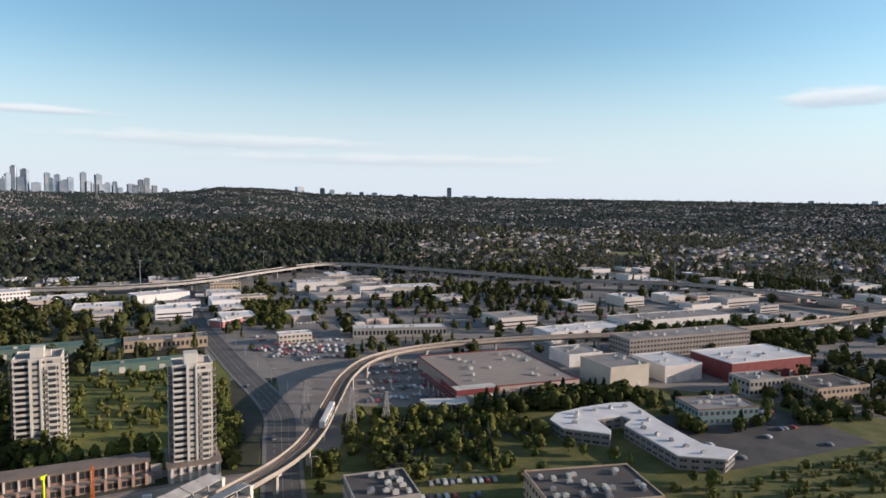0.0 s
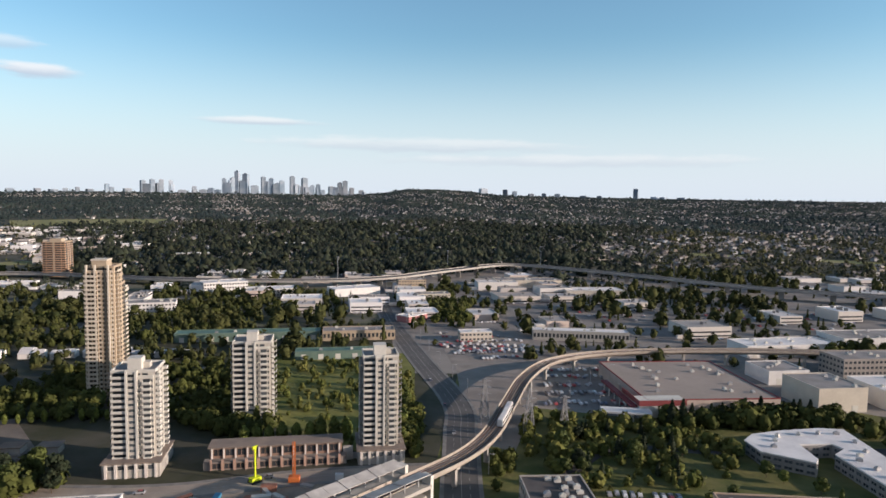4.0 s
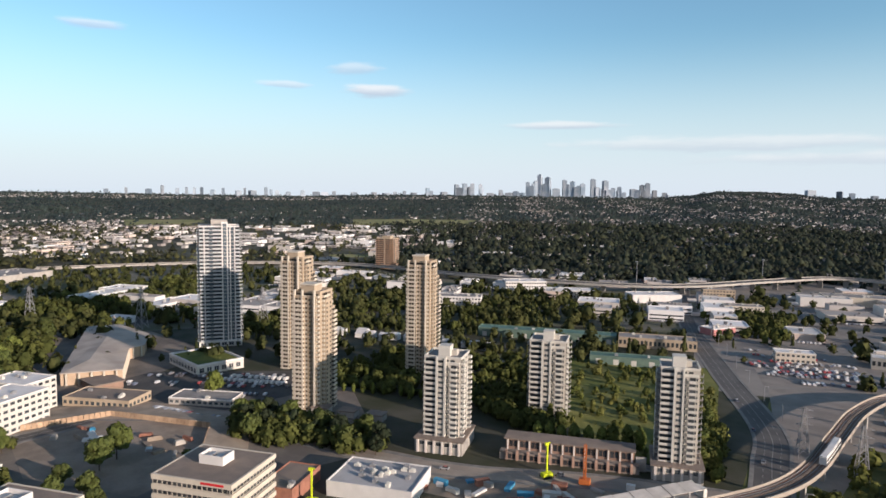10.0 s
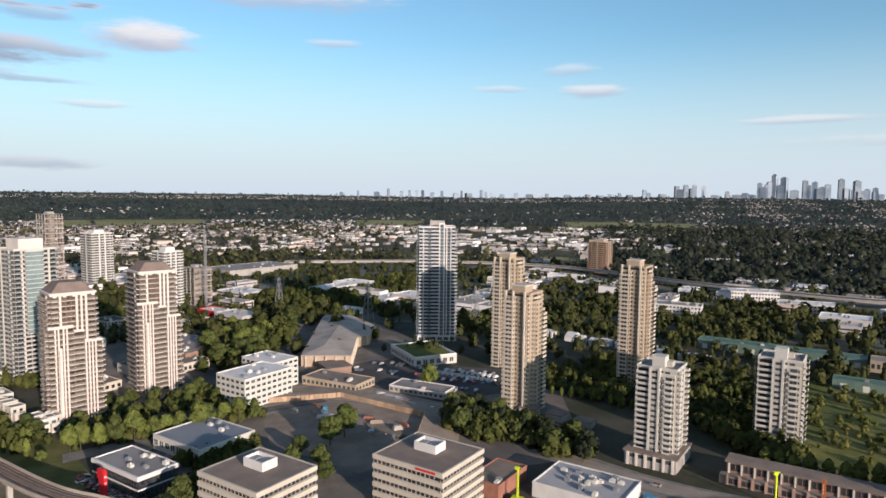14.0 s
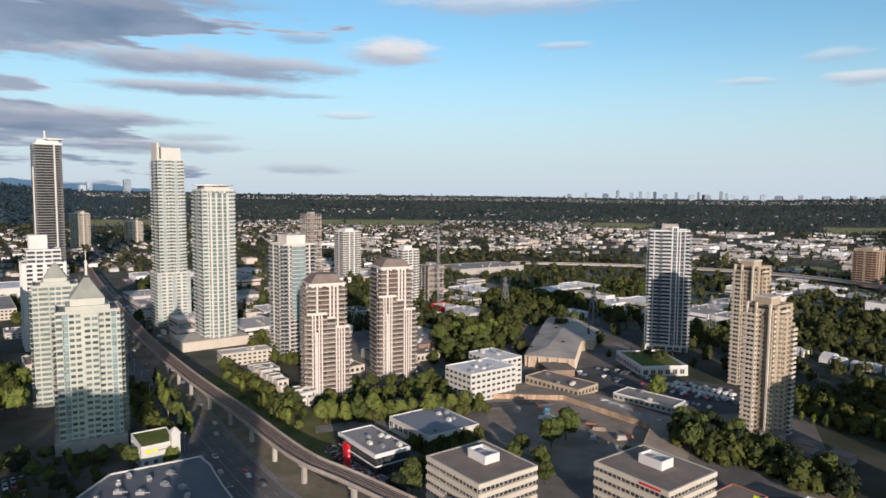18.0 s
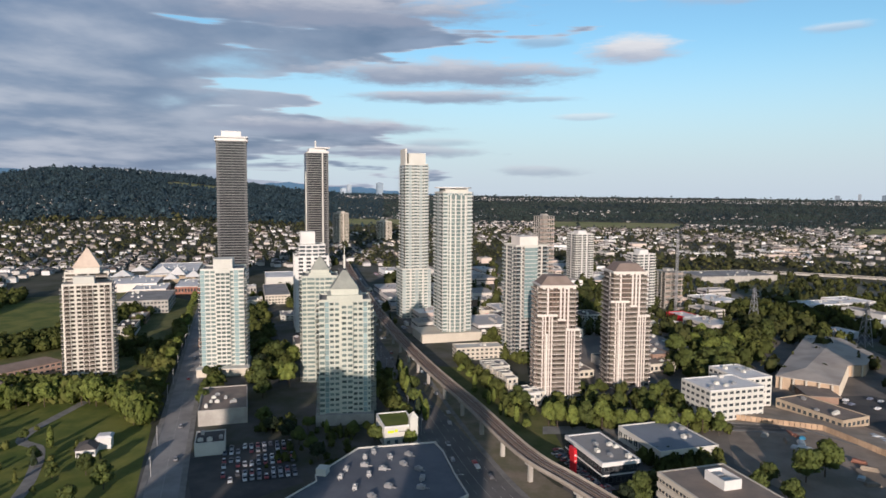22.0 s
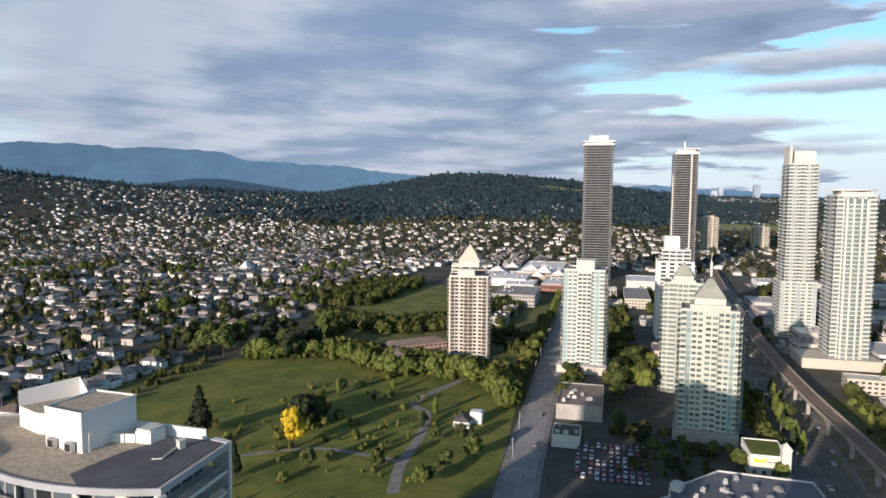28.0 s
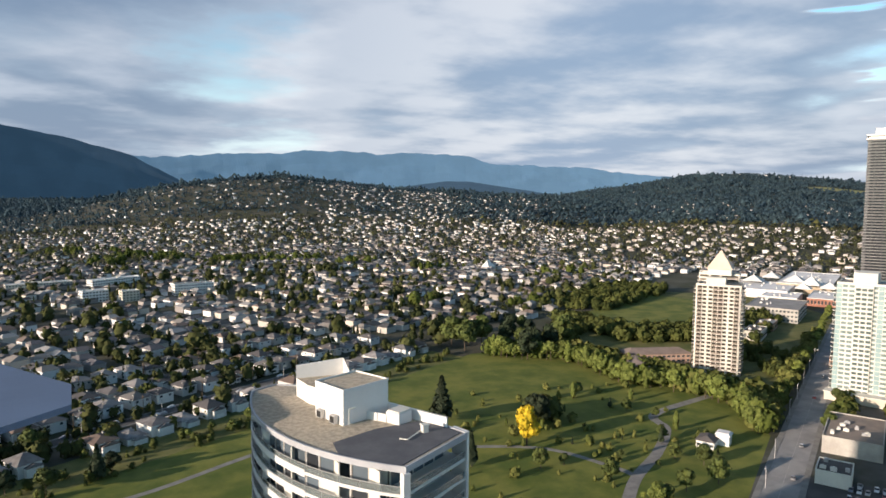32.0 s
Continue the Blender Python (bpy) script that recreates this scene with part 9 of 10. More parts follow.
for poly, n, lo, hi, seed in (([(-350, -84), (-362, -72), (-425, -92), (-402, -116)], 36, 4, 9, 101), ([(-300, -172), (-390, -215), (-460, -250), (-456, -236), (-390, -201), (-305, -163)], 40, 3, 8, 102), ([(-322, -120), (-306, -126), (-290, -104), (-298, -92), (-326, -110)], 24, 1.5, 4, 103),
                              ([(-400, -160), (-412, -190), (-470, -218), (-460, -186)], 26, 5, 10, 104), ([(-318, -138), (-302, -142), (-290, -130), (-312, -121)], 14, 3, 6, 105), ([(-262, -94), (-268, -78), (-286, -74), (-290, -86)], 10, 2, 4, 106)):
    for x, y in fill(poly, n, seed):
        wood_pts.append((x, y, rng.uniform(lo, hi)))
BUILT = np.concatenate([SHED_BOXES, [(q[2], q[3], q[4] / 2 + 2, q[5] / 2 + 2) for q in LOW], [(x, y, 15, 11) for x, y in INFILL]])


def clear_ground(x, y):
    """Whether a tree may stand there: off the buildings and off the main roads."""
    x, y = np.asarray(x, float), np.asarray(y, float)
    ok = np.ones(len(x), bool)
    for bx, by, bw, bd in BUILT:
        dx_, dy_ = x - bx, y - by
        ok &= (np.abs(dx_ * UX[0] + dy_ * UX[1]) > bw) | (np.abs(dx_ * UY[0] + dy_ * UY[1]) > bd)
    for pts in (((-44, 190), (-61, 250), (-76, 308), (-92, 359), (-147, 456), (-235, 623), (-322, 834)), ((-215, 0), (-270, -30), (-375, -74), (-540, -136), (-700, -196)), ((-222, -143), (-321, -193), (-543, -303))):
        for (ax, ay), (bx, by) in zip(pts, pts[1:]):
            f_ = np.clip(((x - ax) * (bx - ax) + (y - ay) * (by - ay)) / ((bx - ax) ** 2 + (by - ay) ** 2), 0, 1)
            ok &= np.hypot(x - ax - f_ * (bx - ax), y - ay - f_ * (by - ay)) > 13
    for poly in ([(-160, 545), (-80, 545), (-60, 478), (-116, 440)], [(-58, 478), (-12, 478), (16, 362), (-46, 362)], [(-412, 160), (-420, 192), (-352, 262), (-312, 240), (-318, 178), (-354, 156)]):
        ok &= ~np.array([inside(poly, p_, q_) for p_, q_ in zip(x, y)])
    return ok


ok = clear_ground(STREET[0], STREET[1])
V, F = leaf_tufts(STREET[0][ok], STREET[1][ok], STREET[2][ok], STREET[3][ok], (STREET[3] * np.where(STREET[4], 0.45, 0.85))[ok], 34, 32, STREET[4][ok])
tagged(put("street_trees", mesh_np("street_trees", V, F, [STREET_LEAF], rounded=True)), "dark green trees among the houses and sheds", "trees", kind="stuff")
for name, pts, tufts, mat_, label in (("thicket", wood_pts, 64, surface("thicket_leaves", (0.042, 0.053, 0.016), (0.090, 0.100, 0.028), 0.06, 0.9, fine_scale=0.6, island=0.1, spec=0.1), "dense green trees and bushes between the towers"),
                                     ("scrub_bushes", bush_pts, 44, surface("scrub_leaves", (0.070, 0.086, 0.022), (0.135, 0.135, 0.040), 0.06, 0.9, fine_scale=0.6, island=0.15, spec=0.1), "low olive bushes on the rough ground")):
    W3 = np.array(pts)
    W3 = W3[clear_ground(W3[:, 0], W3[:, 1])]
    rng = np.random.RandomState(61)
    V, F = leaf_tufts(W3[:, 0], W3[:, 1], np.full(len(W3), -0.4), W3[:, 2] + 0.4, W3[:, 2] * rng.uniform(0.7, 1.3, len(W3)), tufts, 62, rng.uniform(size=len(W3)) < 0.18)
    tagged(put(name, mesh_np(name, V, F, [mat_], rounded=True)), label, "bushes", kind="stuff")

# bright groves far off among the houses
grove = []
for cx, cy, r_, n in ((-253, -1150, 46, 26), (-150, -1230, 40, 20), (-95, -1290, 36, 18), (-330, -1120, 40, 18), (-420, -1040, 30, 12), (-60, -1180, 30, 12), (-20, -1400, 50, 20), (-500, -900, 26, 10), (-640, -760, 30, 12), (-30, -700, 10, 4), (-330, -620, 16, 6), (-420, -560, 14, 6)):
    rng = random.Random(cx * 7 + cy)
    for k in range(n):
        grove.append((cx + rng.gauss(0, r_ * 0.7), cy + rng.gauss(0, r_ * 0.4), rng.uniform(9, 16)))
for x, y in along_line([(x - 6, y - 3) for x, y in HEDGE], 2.6, 2.6):
    grove.append((x, y, tree_rng.uniform(9, 14)))
G3 = np.array(grove)
rng = np.random.RandomState(71)
V, F = leaf_tufts(G3[:, 0], G3[:, 1], land(G3[:, 0], G3[:, 1]) - 0.5, G3[:, 2] + 0.5, G3[:, 2] * rng.uniform(0.7, 1.0, len(G3)), 90, 72, np.zeros(len(G3), bool))
tagged(put("light_grove", mesh_np("light_grove", V, F, [surface("grove_leaves", (0.085, 0.106, 0.022), (0.058, 0.076, 0.018), 0.06, 0.9, fine_scale=0.6, island=0.12, spec=0.1)], rounded=True)), "bright yellow-green trees among the far houses", "trees", kind="stuff")

# ---- houses of the near rows ----


def house_kit(seed):
    rng = random.Random(seed)
    w, d, h = rng.uniform(9, 11.5), rng.uniform(10.5, 14), rng.choice((3.4, 5.6, 5.8))
    h2 = h + rng.uniform(1.9, 2.6)
    return w, d, h, h2


KITS = []
PALE_SHINGLE = surface("pale_shingle", (0.24, 0.23, 0.225), (0.15, 0.14, 0.135), 0.3, 0.9, vary=0.3)
for seed in range(7):
    w, d, h, h2 = house_kit(seed)
    w2, d2 = w / 2, d / 2
    wall = boxes("wall", [(-w2, w2, -d2, d2, 0, h), (-w2 * 0.5, w2 * 0.9, -d2 - 2.2, -d2, 0, h * 0.75)], HOUSE_WALL)
    e_ = 0.7
    v = [(-w2 - e_, -d2 - e_, h), (w2 + e_, -d2 - e_, h), (w2 + e_, d2 + e_, h), (-w2 - e_, d2 + e_, h), (-w2 * 0.25 if seed % 2 else 0, -d2 * 0.3, h2), (w2 * 0.25 if seed % 2 else 0, d2 * 0.3, h2)]
    lo_, up_ = h * 0.75, h * 0.75 + 1.3
    v += [(-w2 * 0.5 - 0.4, -d2 - 2.6, lo_), (w2 * 0.9 + 0.4, -d2 - 2.6, lo_), (w2 * 0.9 + 0.4, -d2, lo_), (-w2 * 0.5 - 0.4, -d2, lo_), (w2 * 0.2, -d2 - 1.6, up_), (w2 * 0.2, -d2, up_)]
    roof = bpy.data.meshes.new("roof")
    roof.from_pydata(v, [], [(0, 1, 4), (1, 2, 5, 4), (2, 3, 5), (3, 0, 4, 5), (3, 2, 1, 0), (6, 7, 10), (7, 8, 11, 10), (8, 9, 11), (9, 6, 10, 11), (9, 8, 7, 6)])
    roof.materials.append(HOUSE_ROOF)
    roof.update()
    pale_wall, pale_roof = wall.copy(), roof.copy()
    pale_wall.materials[0], pale_roof.materials[0] = WHITE, PALE_SHINGLE
    KITS.append((w, d, h, wall, roof, pale_wall, pale_roof))
house_rng = random.Random(8)
CHIM = boxes("chimney", [(-0.3, 0.3, -0.35, 0.35, 0, 1.7)], CONCRETE)
n_house = 0
for v_row, face in ((-298, 180), (-342, 0), (-366, 180), (-403, 0)):
    for u in range(-392, 150, 15):
        x, y = town(u + house_rng.uniform(-1, 1), v_row + house_rng.uniform(-1.5, 1.5))
        if math.hypot(x, y) > 565 or house_rng.random() < 0.05:
            continue
        w, d, h, wall, roof, pale_wall, pale_roof = house_rng.choice(KITS)
        if v_row == -298 and u % 4:
            wall, roof = pale_wall, pale_roof
        t = thing("house", x, y, 0, GRID + face + house_rng.uniform(-2, 2), "detached pale-walled house with a hipped shingle roof", "house", "houses on the near streets")
        put("wall", wall, t)
        put("roof", roof, t)
        put("chimney", CHIM, t, pose(w * 0.28, d * 0.2, h + 0.3))
        for q in (-0.28, 0.28):
            put("window", window_mesh(1.8, 1.4, WHITE, GLASS), t, pose(w * q, d / 2, h - 2.2, 0, 0, 180))
            put("window", window_mesh(1.6, 1.4, WHITE, GLASS), t, pose(w / 2, d * q, h - 2.2, 0, 0, 90))
        put("garage_door", cached("garage_door", lambda: boxes("garage_door", [(-2.3, 2.3, -0.08, 0.02, 0, 2.2)], WHITE)), t, pose(w * 0.1, -d / 2 - 2.2, 0))
        n_house += 1

# ---- cars ----
BODY = mesh_np("body", [(-2.2, -0.9, 0.35), (2.2, -0.9, 0.35), (2.2, 0.9, 0.35), (-2.2, 0.9, 0.35), (-2.25, -0.88, 0.85), (2.2, -0.85, 0.75), (2.2, 0.85, 0.75), (-2.25, 0.88, 0.85), (-2.1, -0.85, 0.98), (1.1, -0.85, 0.98), (1.1, 0.85, 0.98), (-2.1, 0.85, 0.98)],
               [(0, 1, 5, 4), (1, 2, 6, 5), (2, 3, 7, 6), (3, 0, 4, 7), (4, 5, 9, 8), (5, 6, 10, 9), (6, 7, 11, 10), (7, 4, 8, 11), (8, 9, 10, 11), (3, 2, 1, 0)], [CAR])
CABIN = mesh_np("cabin", [(-1.9, -0.8, 0.96), (1.0, -0.8, 0.96), (1.0, 0.8, 0.96), (-1.9, 0.8, 0.96), (-1.4, -0.65, 1.45), (0.2, -0.65, 1.45), (0.2, 0.65, 1.45), (-1.4, 0.65, 1.45)],
                [(0, 1, 5, 4), (1, 2, 6, 5), (2, 3, 7, 6), (3, 0, 4, 7), (4, 5, 6, 7)], [GLASS_DARK])
ROOFP = boxes("roof_panel", [(-1.38, 0.15, -0.62, 0.62, 1.45, 1.49)], CAR)
wv = [(0.33 * math.cos(k * math.pi / 5), yy, 0.33 * math.sin(k * math.pi / 5)) for yy in (-0.12, 0.12) for k in range(10)]
WHEEL = bpy.data.meshes.new("wheel")
WHEEL.from_pydata(wv, [], [tuple(range(9, -1, -1)), tuple(range(10, 20))] + [(k, (k + 1) % 10, 10 + (k + 1) % 10, 10 + k) for k in range(10)])
WHEEL.materials.append(RUBBER)
WHEEL.update()
car_rng = random.Random(15)


def car_at(x, y, rot, where):
    t = thing("car", x, y, 0.07, rot, f"parked car {where}" if "lot" in where else f"car {where}", "car", "cars")
    put("body", BODY, t)
    put("cabin", CABIN, t)
    put("roof_panel", ROOFP, t)
    for sx_ in (-1.35, 1.35):
        for sy_ in (-0.82, 0.82):
            put("wheel", WHEEL, t, pose(sx_, sy_, 0.33))


for i in range(11):
    for j in range(6):
        if car_rng.random() < 0.85:
            u0, v0 = grid_of(-282, -128)
            x, y = town(u0 - 2 + j * 7.6 - (1.9 if j % 2 else 0), v0 - 17 + i * 2.9)
            car_at(x, y, GRID + 90 * 0 + car_rng.uniform(-2, 2), "in the dark lot below the shops")
for x, y, r_ in ((-66, 283, 108), (-80, 310, 105), (-96, 350, 112), (-118, 395, 118), (-70, 262, 110), (-300, -44, 202), (-352, -62, 202), (-410, -84, 202), (-470, -112, 202), (-262, -160, 207), (-300, -180, 207), (-380, -222, 207), (-430, -246, 207),
                 (-140, 236, 205), (-180, 208, 205), (-240, 192, 190), (-330, 158, 140), (-272, 20, 60), (-296, 26, 60), (-322, 50, 60), (-330, 62, 60)):
    car_at(x, y, r_, "on the road")
for k in range(12):
    car_at(-297 + 3.4 * k, 6.4 + 1.85 * k, 118 + car_rng.uniform(-3, 3), "in the row between the showroom and the railway")
# far parked cars, too many to count
rows = []


def car_block(poly, rot, gap, aisle, share, seed):
    rng = random.Random(seed)
    xs, ys = [p[0] for p in poly], [p[1] for p in poly]
    c_, s_ = math.cos(radians(rot)), math.sin(radians(rot))
    cx, cy = sum(xs) / len(xs), sum(ys) / len(ys)
    for i in range(-40, 41):
        for j in range(-16, 17):
            a_, b_ = i * gap, j * aisle + (5.2 if j % 2 else 0)
            x, y = cx + a_ * c_ - b_ * s_, cy + a_ * s_ + b_ * c_
            if inside(poly, x, y) and rng.random() < share:
                rows.append((x, y, rot + 90 + rng.uniform(-2, 2)))


car_block([(-55, 470), (-14, 470), (10, 366), (-43, 366)], 20, 2.9, 9.0, 0.55, 1)
car_block([(-155, 540), (-84, 540), (-66, 482), (-112, 446)], 25, 2.9, 9.0, 0.45, 2)
car_block([(-405, 170), (-415, 190), (-352, 256), (-318, 236), (-330, 190)], 40, 2.9, 10.0, 0.45, 3)
car_block([(135, 290), (205, 318), (188, 365), (120, 345)], 20, 3.0, 12.0, 0.15, 4)
car_block(sector(640, 780, -30, 18), 25, 3.0, 14.0, 0.10, 5)
car_block([(-16, 262), (16, 262), (20, 244), (-8, 238)], 10, 3.2, 8.0, 0.6, 6)
car_block([(-330, 350), (-240, 395), (-236, 385), (-322, 338)], 26, 2.9, 6, 0.7, 7)
car_block([(-300, 175), (-340, 150), (-350, 165), (-310, 190)], 20, 3.0, 7, 0.5, 8)
car_block([(-155, 500), (-110, 470), (-60, 492), (-76, 505)], 25, 2.9, 9.0, 0.5, 9)
car_block([(-2, 276), (24, 270), (26, 258), (-4, 262)], 10, 3.0, 6.5, 0.8, 11)
car_block([(-304, 5), (-300, 12), (-258, 32), (-262, 22)], 27, 2.9, 5.5, 0.9, 12)
lorries = []
shed_car = random.Random(33)
for bx, by, bw, bd in SHED_BOXES:
    if math.hypot(bx, by) > 1090:
        continue
    for side in (-1, 1):
        for k in range(shed_car.randint(0, 9)):
            du, dv = town((k - 4) * 3.1 + shed_car.uniform(-0.3, 0.3), side * (bd + 4))
            rows.append((bx + du, by + dv, GRID + 90))
    if shed_car.random() < 0.5:
        for k in range(shed_car.randint(1, 3)):
            du, dv = town(-(bw + 4), -bd + k * 4.2)
            lorries.append((bx + du, by + dv, GRID + shed_car.choice((0, 0, 8))))
house_car = random.Random(5)
for k in range(90):
    x, y = town(house_car.uniform(-400, 150), house_car.choice((-318.9, -325.1, -381.6, -386.4)))
    rows.append((x, y, GRID))
for k in range(60):
    f_ = house_car.uniform(0, 1)
    off_ = house_car.choice((-9, -5.5, 5.5, 9))
    rows.append((-270 - 640 * f_ + off_ * 0.35, -30 - 243 * f_ + off_, 201))
bv = np.array([(-2.2, -0.9, 0.3), (2.2, -0.9, 0.3), (2.2, 0.9, 0.3), (-2.2, 0.9, 0.3), (-2.2, -0.9, 0.95), (2.2, -0.9, 0.8), (2.2, 0.9, 0.8), (-2.2, 0.9, 0.95), (-1.5, -0.7, 1.45), (0.4, -0.7, 1.45), (0.4, 0.7, 1.45), (-1.5, 0.7, 1.45)])
bf = np.array([(0, 1, 5, 4), (1, 2, 6, 5), (2, 3, 7, 6), (3, 0, 4, 7), (4, 5, 9, 8), (5, 6, 10, 9), (6, 7, 11, 10), (7, 4, 8, 11), (8, 9, 10, 11)])
V = []
for x, y, r_ in rows:
    c_, s_ = math.cos(radians(r_)), math.sin(radians(r_))
    V.append(np.c_[x + bv[:, 0] * c_ - bv[:, 1] * s_, y + bv[:, 0] * s_ + bv[:, 1] * c_, bv[:, 2] + 0.05])
tagged(put("parked_cars", mesh_np("parked_cars", np.concatenate(V), (bf[None] + 12 * np.arange(len(rows))[:, None, None]).reshape(-1, 4), [CAR_FAR])), "many small parked cars in the lots far off", "cars", kind="stuff")

vans = []
van_rng = random.Random(6)
for ax, ay, bx, by, n in ((-378, 209, -330, 238, 16), (-372, 222, -340, 243, 10), (-140, 486, -72, 494, 13), (-132, 500, -80, 508, 9), (-161, 600, -120, 634, 16), (-92, 566, -30, 584, 8)):
    for k in range(n):
        f_ = (k + 0.5) / n
        if van_rng.random() < 0.22:
            continue
        vans.append((ax + (bx - ax) * f_, ay + (by - ay) * f_, GRID + 90 + van_rng.uniform(-3, 3)))
V = []
vv_ = bv * np.array([1.1, 1.0, 1.5])
for x, y, r_ in vans:
    c_, s_ = math.cos(radians(r_)), math.sin(radians(r_))
    V.append(np.c_[x + vv_[:, 0] * c_ - vv_[:, 1] * s_, y + vv_[:, 0] * s_ + vv_[:, 1] * c_, vv_[:, 2] + 0.05])
tagged(put("parked_vans", mesh_np("parked_vans", np.concatenate(V), (bf[None] + 12 * np.arange(len(vans))[:, None, None]).reshape(-1, 4), [WHITE])), "rows of small white parked vans in the yards", "vans", kind="stuff")

V = []
lv_ = np.array([(x, y, z) for z in (0.9, 3.7) for y in (-1.25, 1.25) for x in (-4.5, 4.5)])
for x, y, r_ in lorries:
    c_, s_ = math.cos(radians(r_)), math.sin(radians(r_))
    V.append(np.c_[x + lv_[:, 0] * c_ - lv_[:, 1] * s_, y + lv_[:, 0] * s_ + lv_[:, 1] * c_, lv_[:, 2]])
tagged(put("parked_lorries", mesh_np("parked_lorries", np.concatenate(V), (CUBE_F[None] + 8 * np.arange(len(lorries))[:, None, None]).reshape(-1, 4), [SHED_WALL])), "pale box lorries and trailers parked beside the sheds", "lorries", kind="stuff")

# ---- poles, pylons and site gear ----


def pylon(x, y, h, label):
    t = thing("pylon", x, y, 0, GRID, label, "pylon", "lattice pylons")
    w = h * 0.11
    braces = []
    n = 6
    for sx_, sy_ in ((-1, -1), (1, -1), (1, 1), (-1, 1)):
        put("leg", bars("leg", [((sx_ * w, sy_ * w, 0), (sx_ * w * 0.15, sy_ * w * 0.15, h))], 0.3, STEEL), t)
    for k in range(n):
        f0, f1 = k / n, (k + 1) / n
        a_, b_ = w * (1 - 0.85 * f0), w * (1 - 0.85 * f1)
        for s in (-1, 1):
            braces += [((-a_, s * a_, h * f0), (b_, s * b_, h * f1)), ((a_, s * a_, h * f0), (-b_, s * b_, h * f1)), ((s * a_, -a_, h * f0), (s * b_, b_, h * f1)), ((s * a_, a_, h * f0), (s * b_, -b_, h * f1))]
    put("bracing", bars("bracing", braces, 0.16, STEEL), t)
    for f_ in (0.62, 0.78, 0.93):
        put("cross_arm", bars("cross_arm", [((-w * 1.5, 0, h * f_), (w * 1.5, 0, h * f_)), ((-w * 1.5, 0, h * f_), (0, 0, h * (f_ + 0.05))), ((w * 1.5, 0, h * f_), (0, 0, h * (f_ + 0.05)))], 0.2, STEEL), t)


for x, y, h in ((-44, 318, 24), (-70, 335, 22), (-28, 332, 18), (-560, 250, 36), (-640, 190, 34), (-500, 330, 34)):
    pylon(x, y, h, "grey lattice power pylon beside the railway" if h < 30 else "tall grey lattice pylon in the valley")
POLE = boxes("pole", [(-0.12, 0.12, -0.12, 0.12, 0, 9)], STEEL)
ARM = boxes("arm", [(0, 2.2, -0.07, 0.07, 8.8, 9.0)], STEEL)
HEAD = boxes("lamp_head", [(1.7, 2.5, -0.18, 0.18, 8.65, 8.85)], OFFWHITE)
lamps = along_line([(-232, -26), (-375, -86), (-540, -148), (-700, -208)], 34) + along_line([(-49, 250), (-64, 308), (-80, 359), (-134, 456), (-222, 623)], 36) + along_line([(-228, -152), (-321, -202), (-543, -312)], 36) + along_line([town(160, -317), town(-400, -317)], 42) + [(-2, 395), (-20, 420), (-30, 390), (-8, 440), (-12, 368)]
for x, y in lamps:
    t = thing("street_lamp", x, y, 0, tree_rng.choice((25, 115, 205)), "slim grey street lamp beside the road", "lamp", "street lamps")
    put("pole", POLE, t)
    put("arm", ARM, t)
    put("lamp_head", HEAD, t)
for x, y, h in ((-143, 231, 15), (-214, 143, 15), (-196, 150, 14)):
    t = thing("site_machine", x, y, 0, tree_rng.uniform(0, 90), "bright yellow-green drilling mast on the building yard", "machine", "yellow masts")
    put("mast", boxes("mast", [(-0.3, 0.3, -0.3, 0.3, 1.5, h)], YELLOW), t)
    put("head", boxes("head", [(-1.2, 0.45, -0.45, 0.45, h - 1.0, h + 0.2), (0.45, 1.4, -0.2, 0.2, h - 0.2, h + 0.1)], YELLOW), t)
    put("carriage", boxes("carriage", [(-2.2, 2.2, -1.4, 1.4, 0.5, 2.2)], YELLOW), t)
    put("track", boxes("track", [(-2.4, 2.4, -1.9, -1.3, 0, 0.9), (-2.4, 2.4, 1.3, 1.9, 0, 0.9)], RUBBER), t)
t = thing("site_machine", -128, 236, 0, 20, "orange-brown piling rig on the building yard", "machine")
put("mast", bars("mast", [((-0.5, -0.5, 0), (-0.5, -0.5, 17)), ((0.5, -0.5, 0), (0.5, -0.5, 17)), ((0, 0.5, 0), (0, 0.5, 17))] + [((-0.5, -0.5, k * 1.5), (0.5, -0.5, k * 1.5 + 1.5)) for k in range(11)] + [((0.5, -0.5, k * 1.5), (0, 0.5, k * 1.5 + 1.5)) for k in range(11)], 0.3, ORANGE), t)
put("carriage", boxes("carriage", [(-2.2, 2.2, -1.6, 1.6, 0.4, 2.4)], ORANGE), t)
site_rng = random.Random(3)
for x, y in fill([(-190, 190), (-165, 205), (-112, 244), (-96, 236), (-115, 208), (-180, 183)], 34, 31):
    m = site_rng.choice((BLUE, BLUE, WHITE, CONCRETE, RED_BRICK, OFFWHITE))
    t = thing("site_box", x, y, 0, site_rng.uniform(0, 180), {BLUE: "blue", WHITE: "white", CONCRETE: "grey", RED_BRICK: "rusty", OFFWHITE: "pale"}[m] + " container or material stack on the building yard", "container", "site boxes")
    L_, w_, h_ = site_rng.uniform(2.5, 8), site_rng.uniform(1.5, 2.6), site_rng.uniform(0.8, 2.6)
    put("body", boxes("body", [(-L_ / 2, L_ / 2, -w_ / 2, w_ / 2, 0, h_)], m), t)
    put("lid", boxes("lid", [(-L_ / 2 - 0.08, L_ / 2 + 0.08, -w_ / 2 - 0.08, w_ / 2 + 0.08, h_, h_ + 0.12)], m), t)
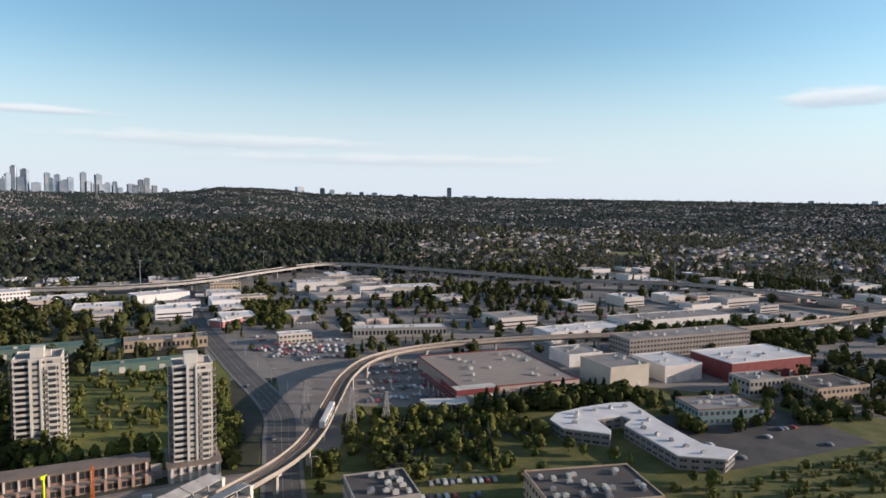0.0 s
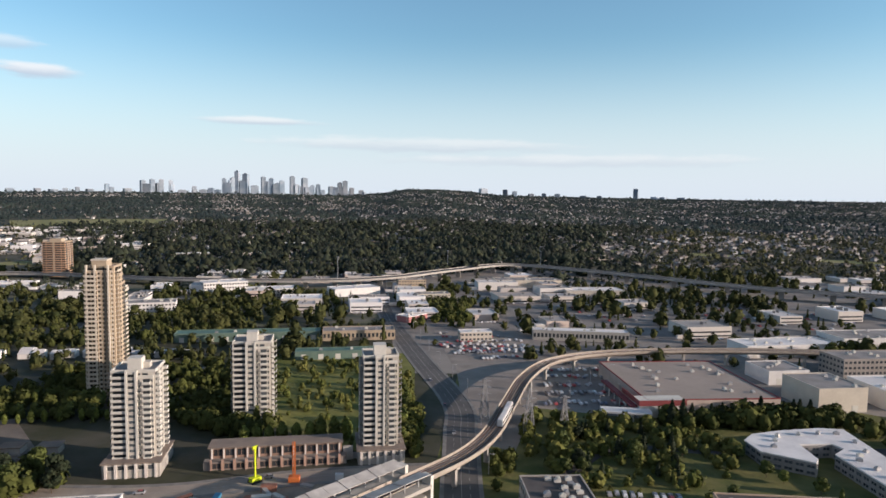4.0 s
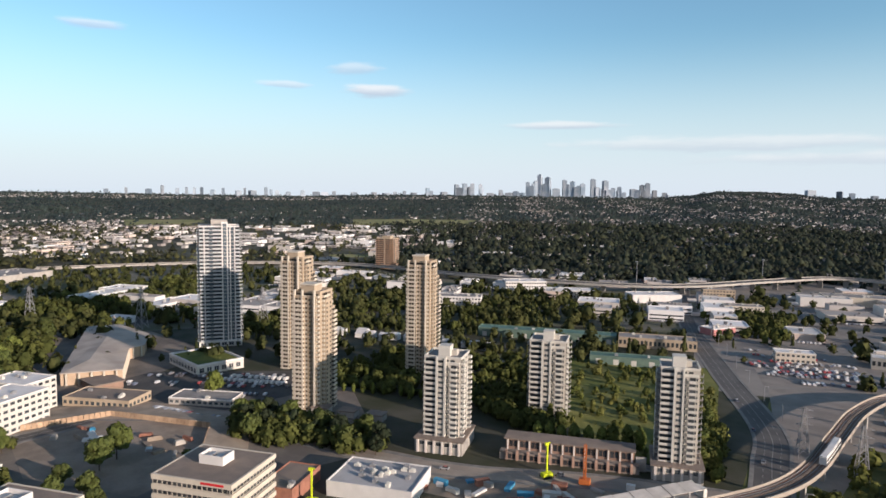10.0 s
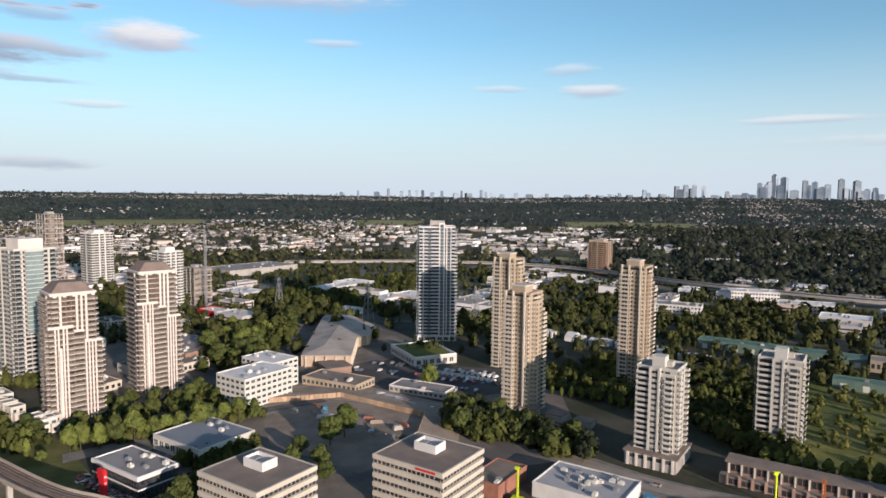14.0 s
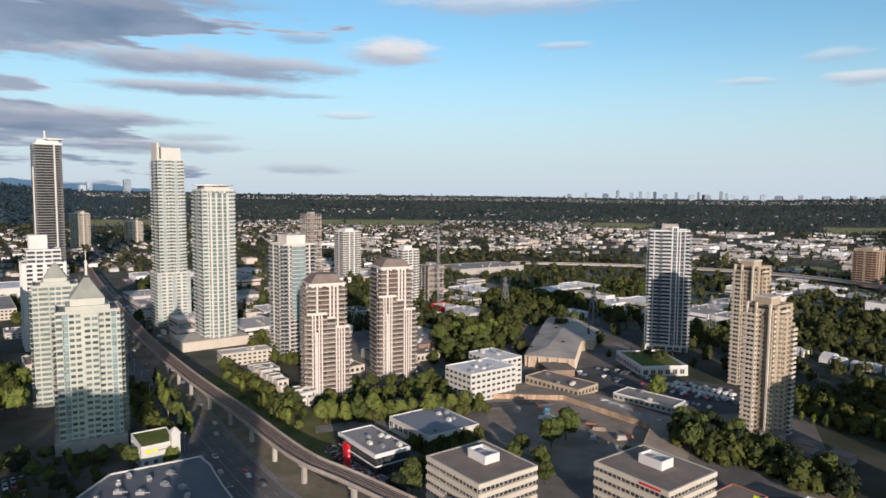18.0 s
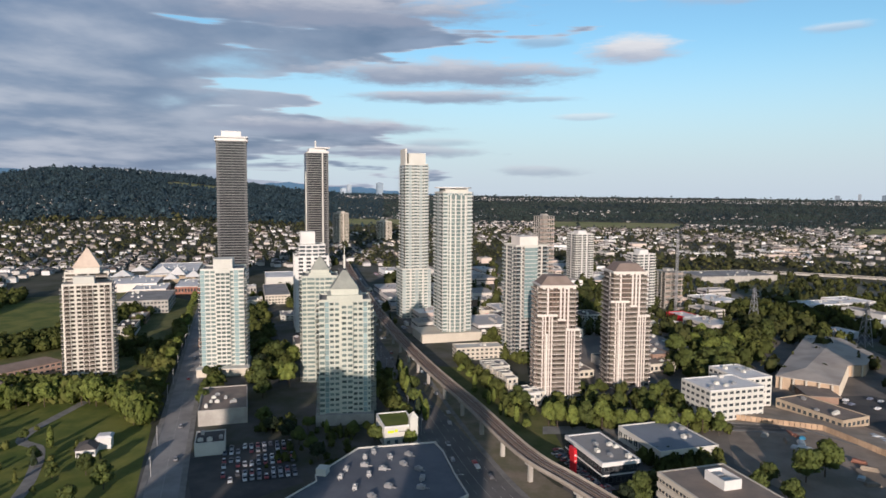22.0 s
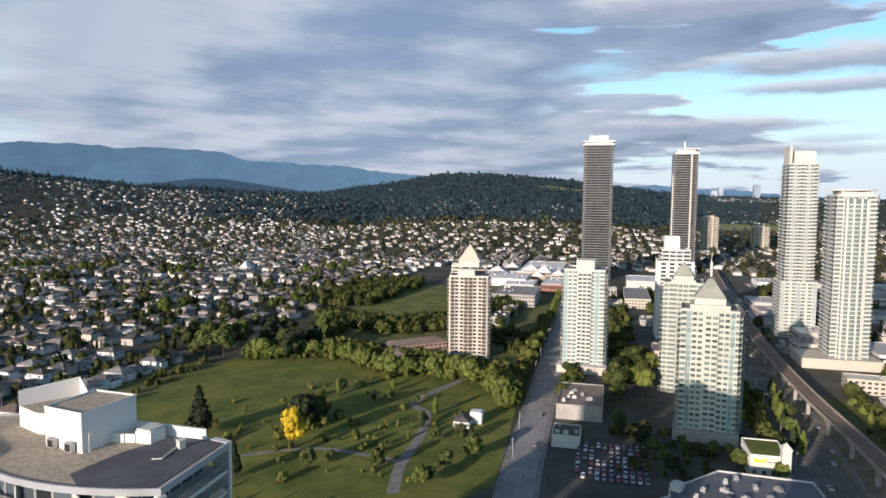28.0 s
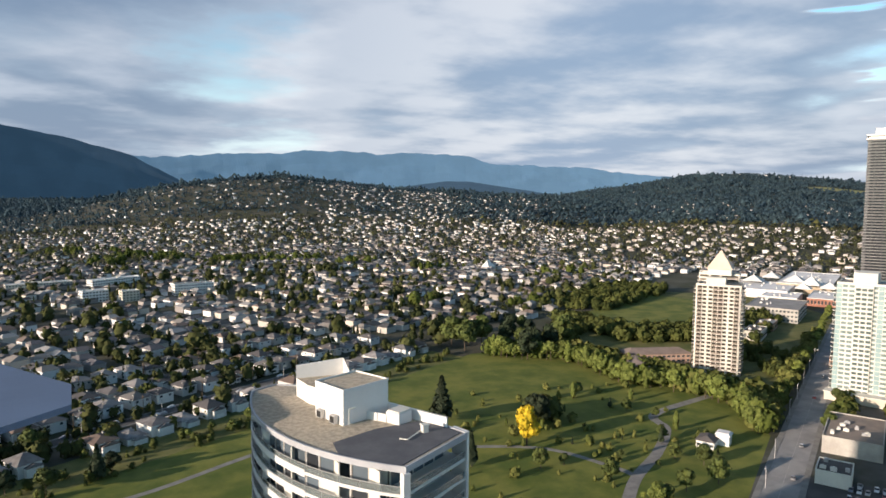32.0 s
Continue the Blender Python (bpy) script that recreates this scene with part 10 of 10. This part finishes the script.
# white tents and containers of the supply yard, power poles by the houses
yard_rng = random.Random(44)
for k in range(15):
    f_ = k / 14
    x, y = -428 + 126 * f_ + yard_rng.uniform(-3, 3), 356 + 44 * f_ + yard_rng.uniform(-7, 7)
    t = thing("storage_tent", x, y, 0, GRID + yard_rng.uniform(-6, 6), "white sheeted storage tent in the supply yard", "tent", "storage tents")
    w_, h_ = yard_rng.uniform(7, 11), yard_rng.uniform(3.4, 4.6)
    put("wall", boxes("wall", [(-w_ / 2, w_ / 2, -4, 4, 0, h_)], WHITE), t)
    hip("roof", -w_ / 2 - 0.3, w_ / 2 + 0.3, -4.3, 4.3, h_, h_ + 1.7, WHITE_ROOF, t, (w_ / 2 - 0.4, 0.2))
UPOLE = boxes("pole", [(-0.14, 0.14, -0.14, 0.14, 0, 11)], BARK)
UARM = boxes("cross_arm", [(-1.3, 1.3, -0.08, 0.08, 10.0, 10.2), (-1.0, 1.0, -0.08, 0.08, 9.2, 9.4)], BARK)
for x, y in along_line([town(150, -328.5), town(-400, -325)], 36) + along_line([town(150, -389.5), town(-400, -389.5)], 40):
    t = thing("power_pole", x, y, 0, GRID + 90, "wooden power pole beside the street of houses", "pole", "power poles")
    put("pole", UPOLE, t)
    put("cross_arm", UARM, t)
# park hut and its yard
hut = thing("park_house", -262, -203, 0, GRID, "small white house with a dark hipped roof by the park", "house")
put("wall", boxes("wall", [(-5, 5, -4, 4, 0, 3.4), (-9, -3, 3, 9, 0, 5.2)], WHITE), hut)
hip("roof", -5.6, 5.6, -4.6, 4.6, 3.4, 5.4, DARK_ROOF, hut, (2.5, 0.4))
hip("roof", -9.6, -2.4, 2.4, 9.6, 5.2, 6.2, WHITE_ROOF, hut, (2.5, 2.5))
for q in (-3, 0, 3):
    put("window", window_mesh(1.6, 1.4, WHITE, GLASS), hut, pose(5, q, 1.0, 0, 0, 90))
ch = thing("church", -575, -862, 0, GRID, "small white church with a pointed roof among the houses", "church")
put("wall", boxes("wall", [(-9, 9, -6, 6, 0, 7)], WHITE), ch)
hip("roof", -9.5, 9.5, -6.5, 6.5, 7, 16, WHITE, ch, (3.0, 0.2))
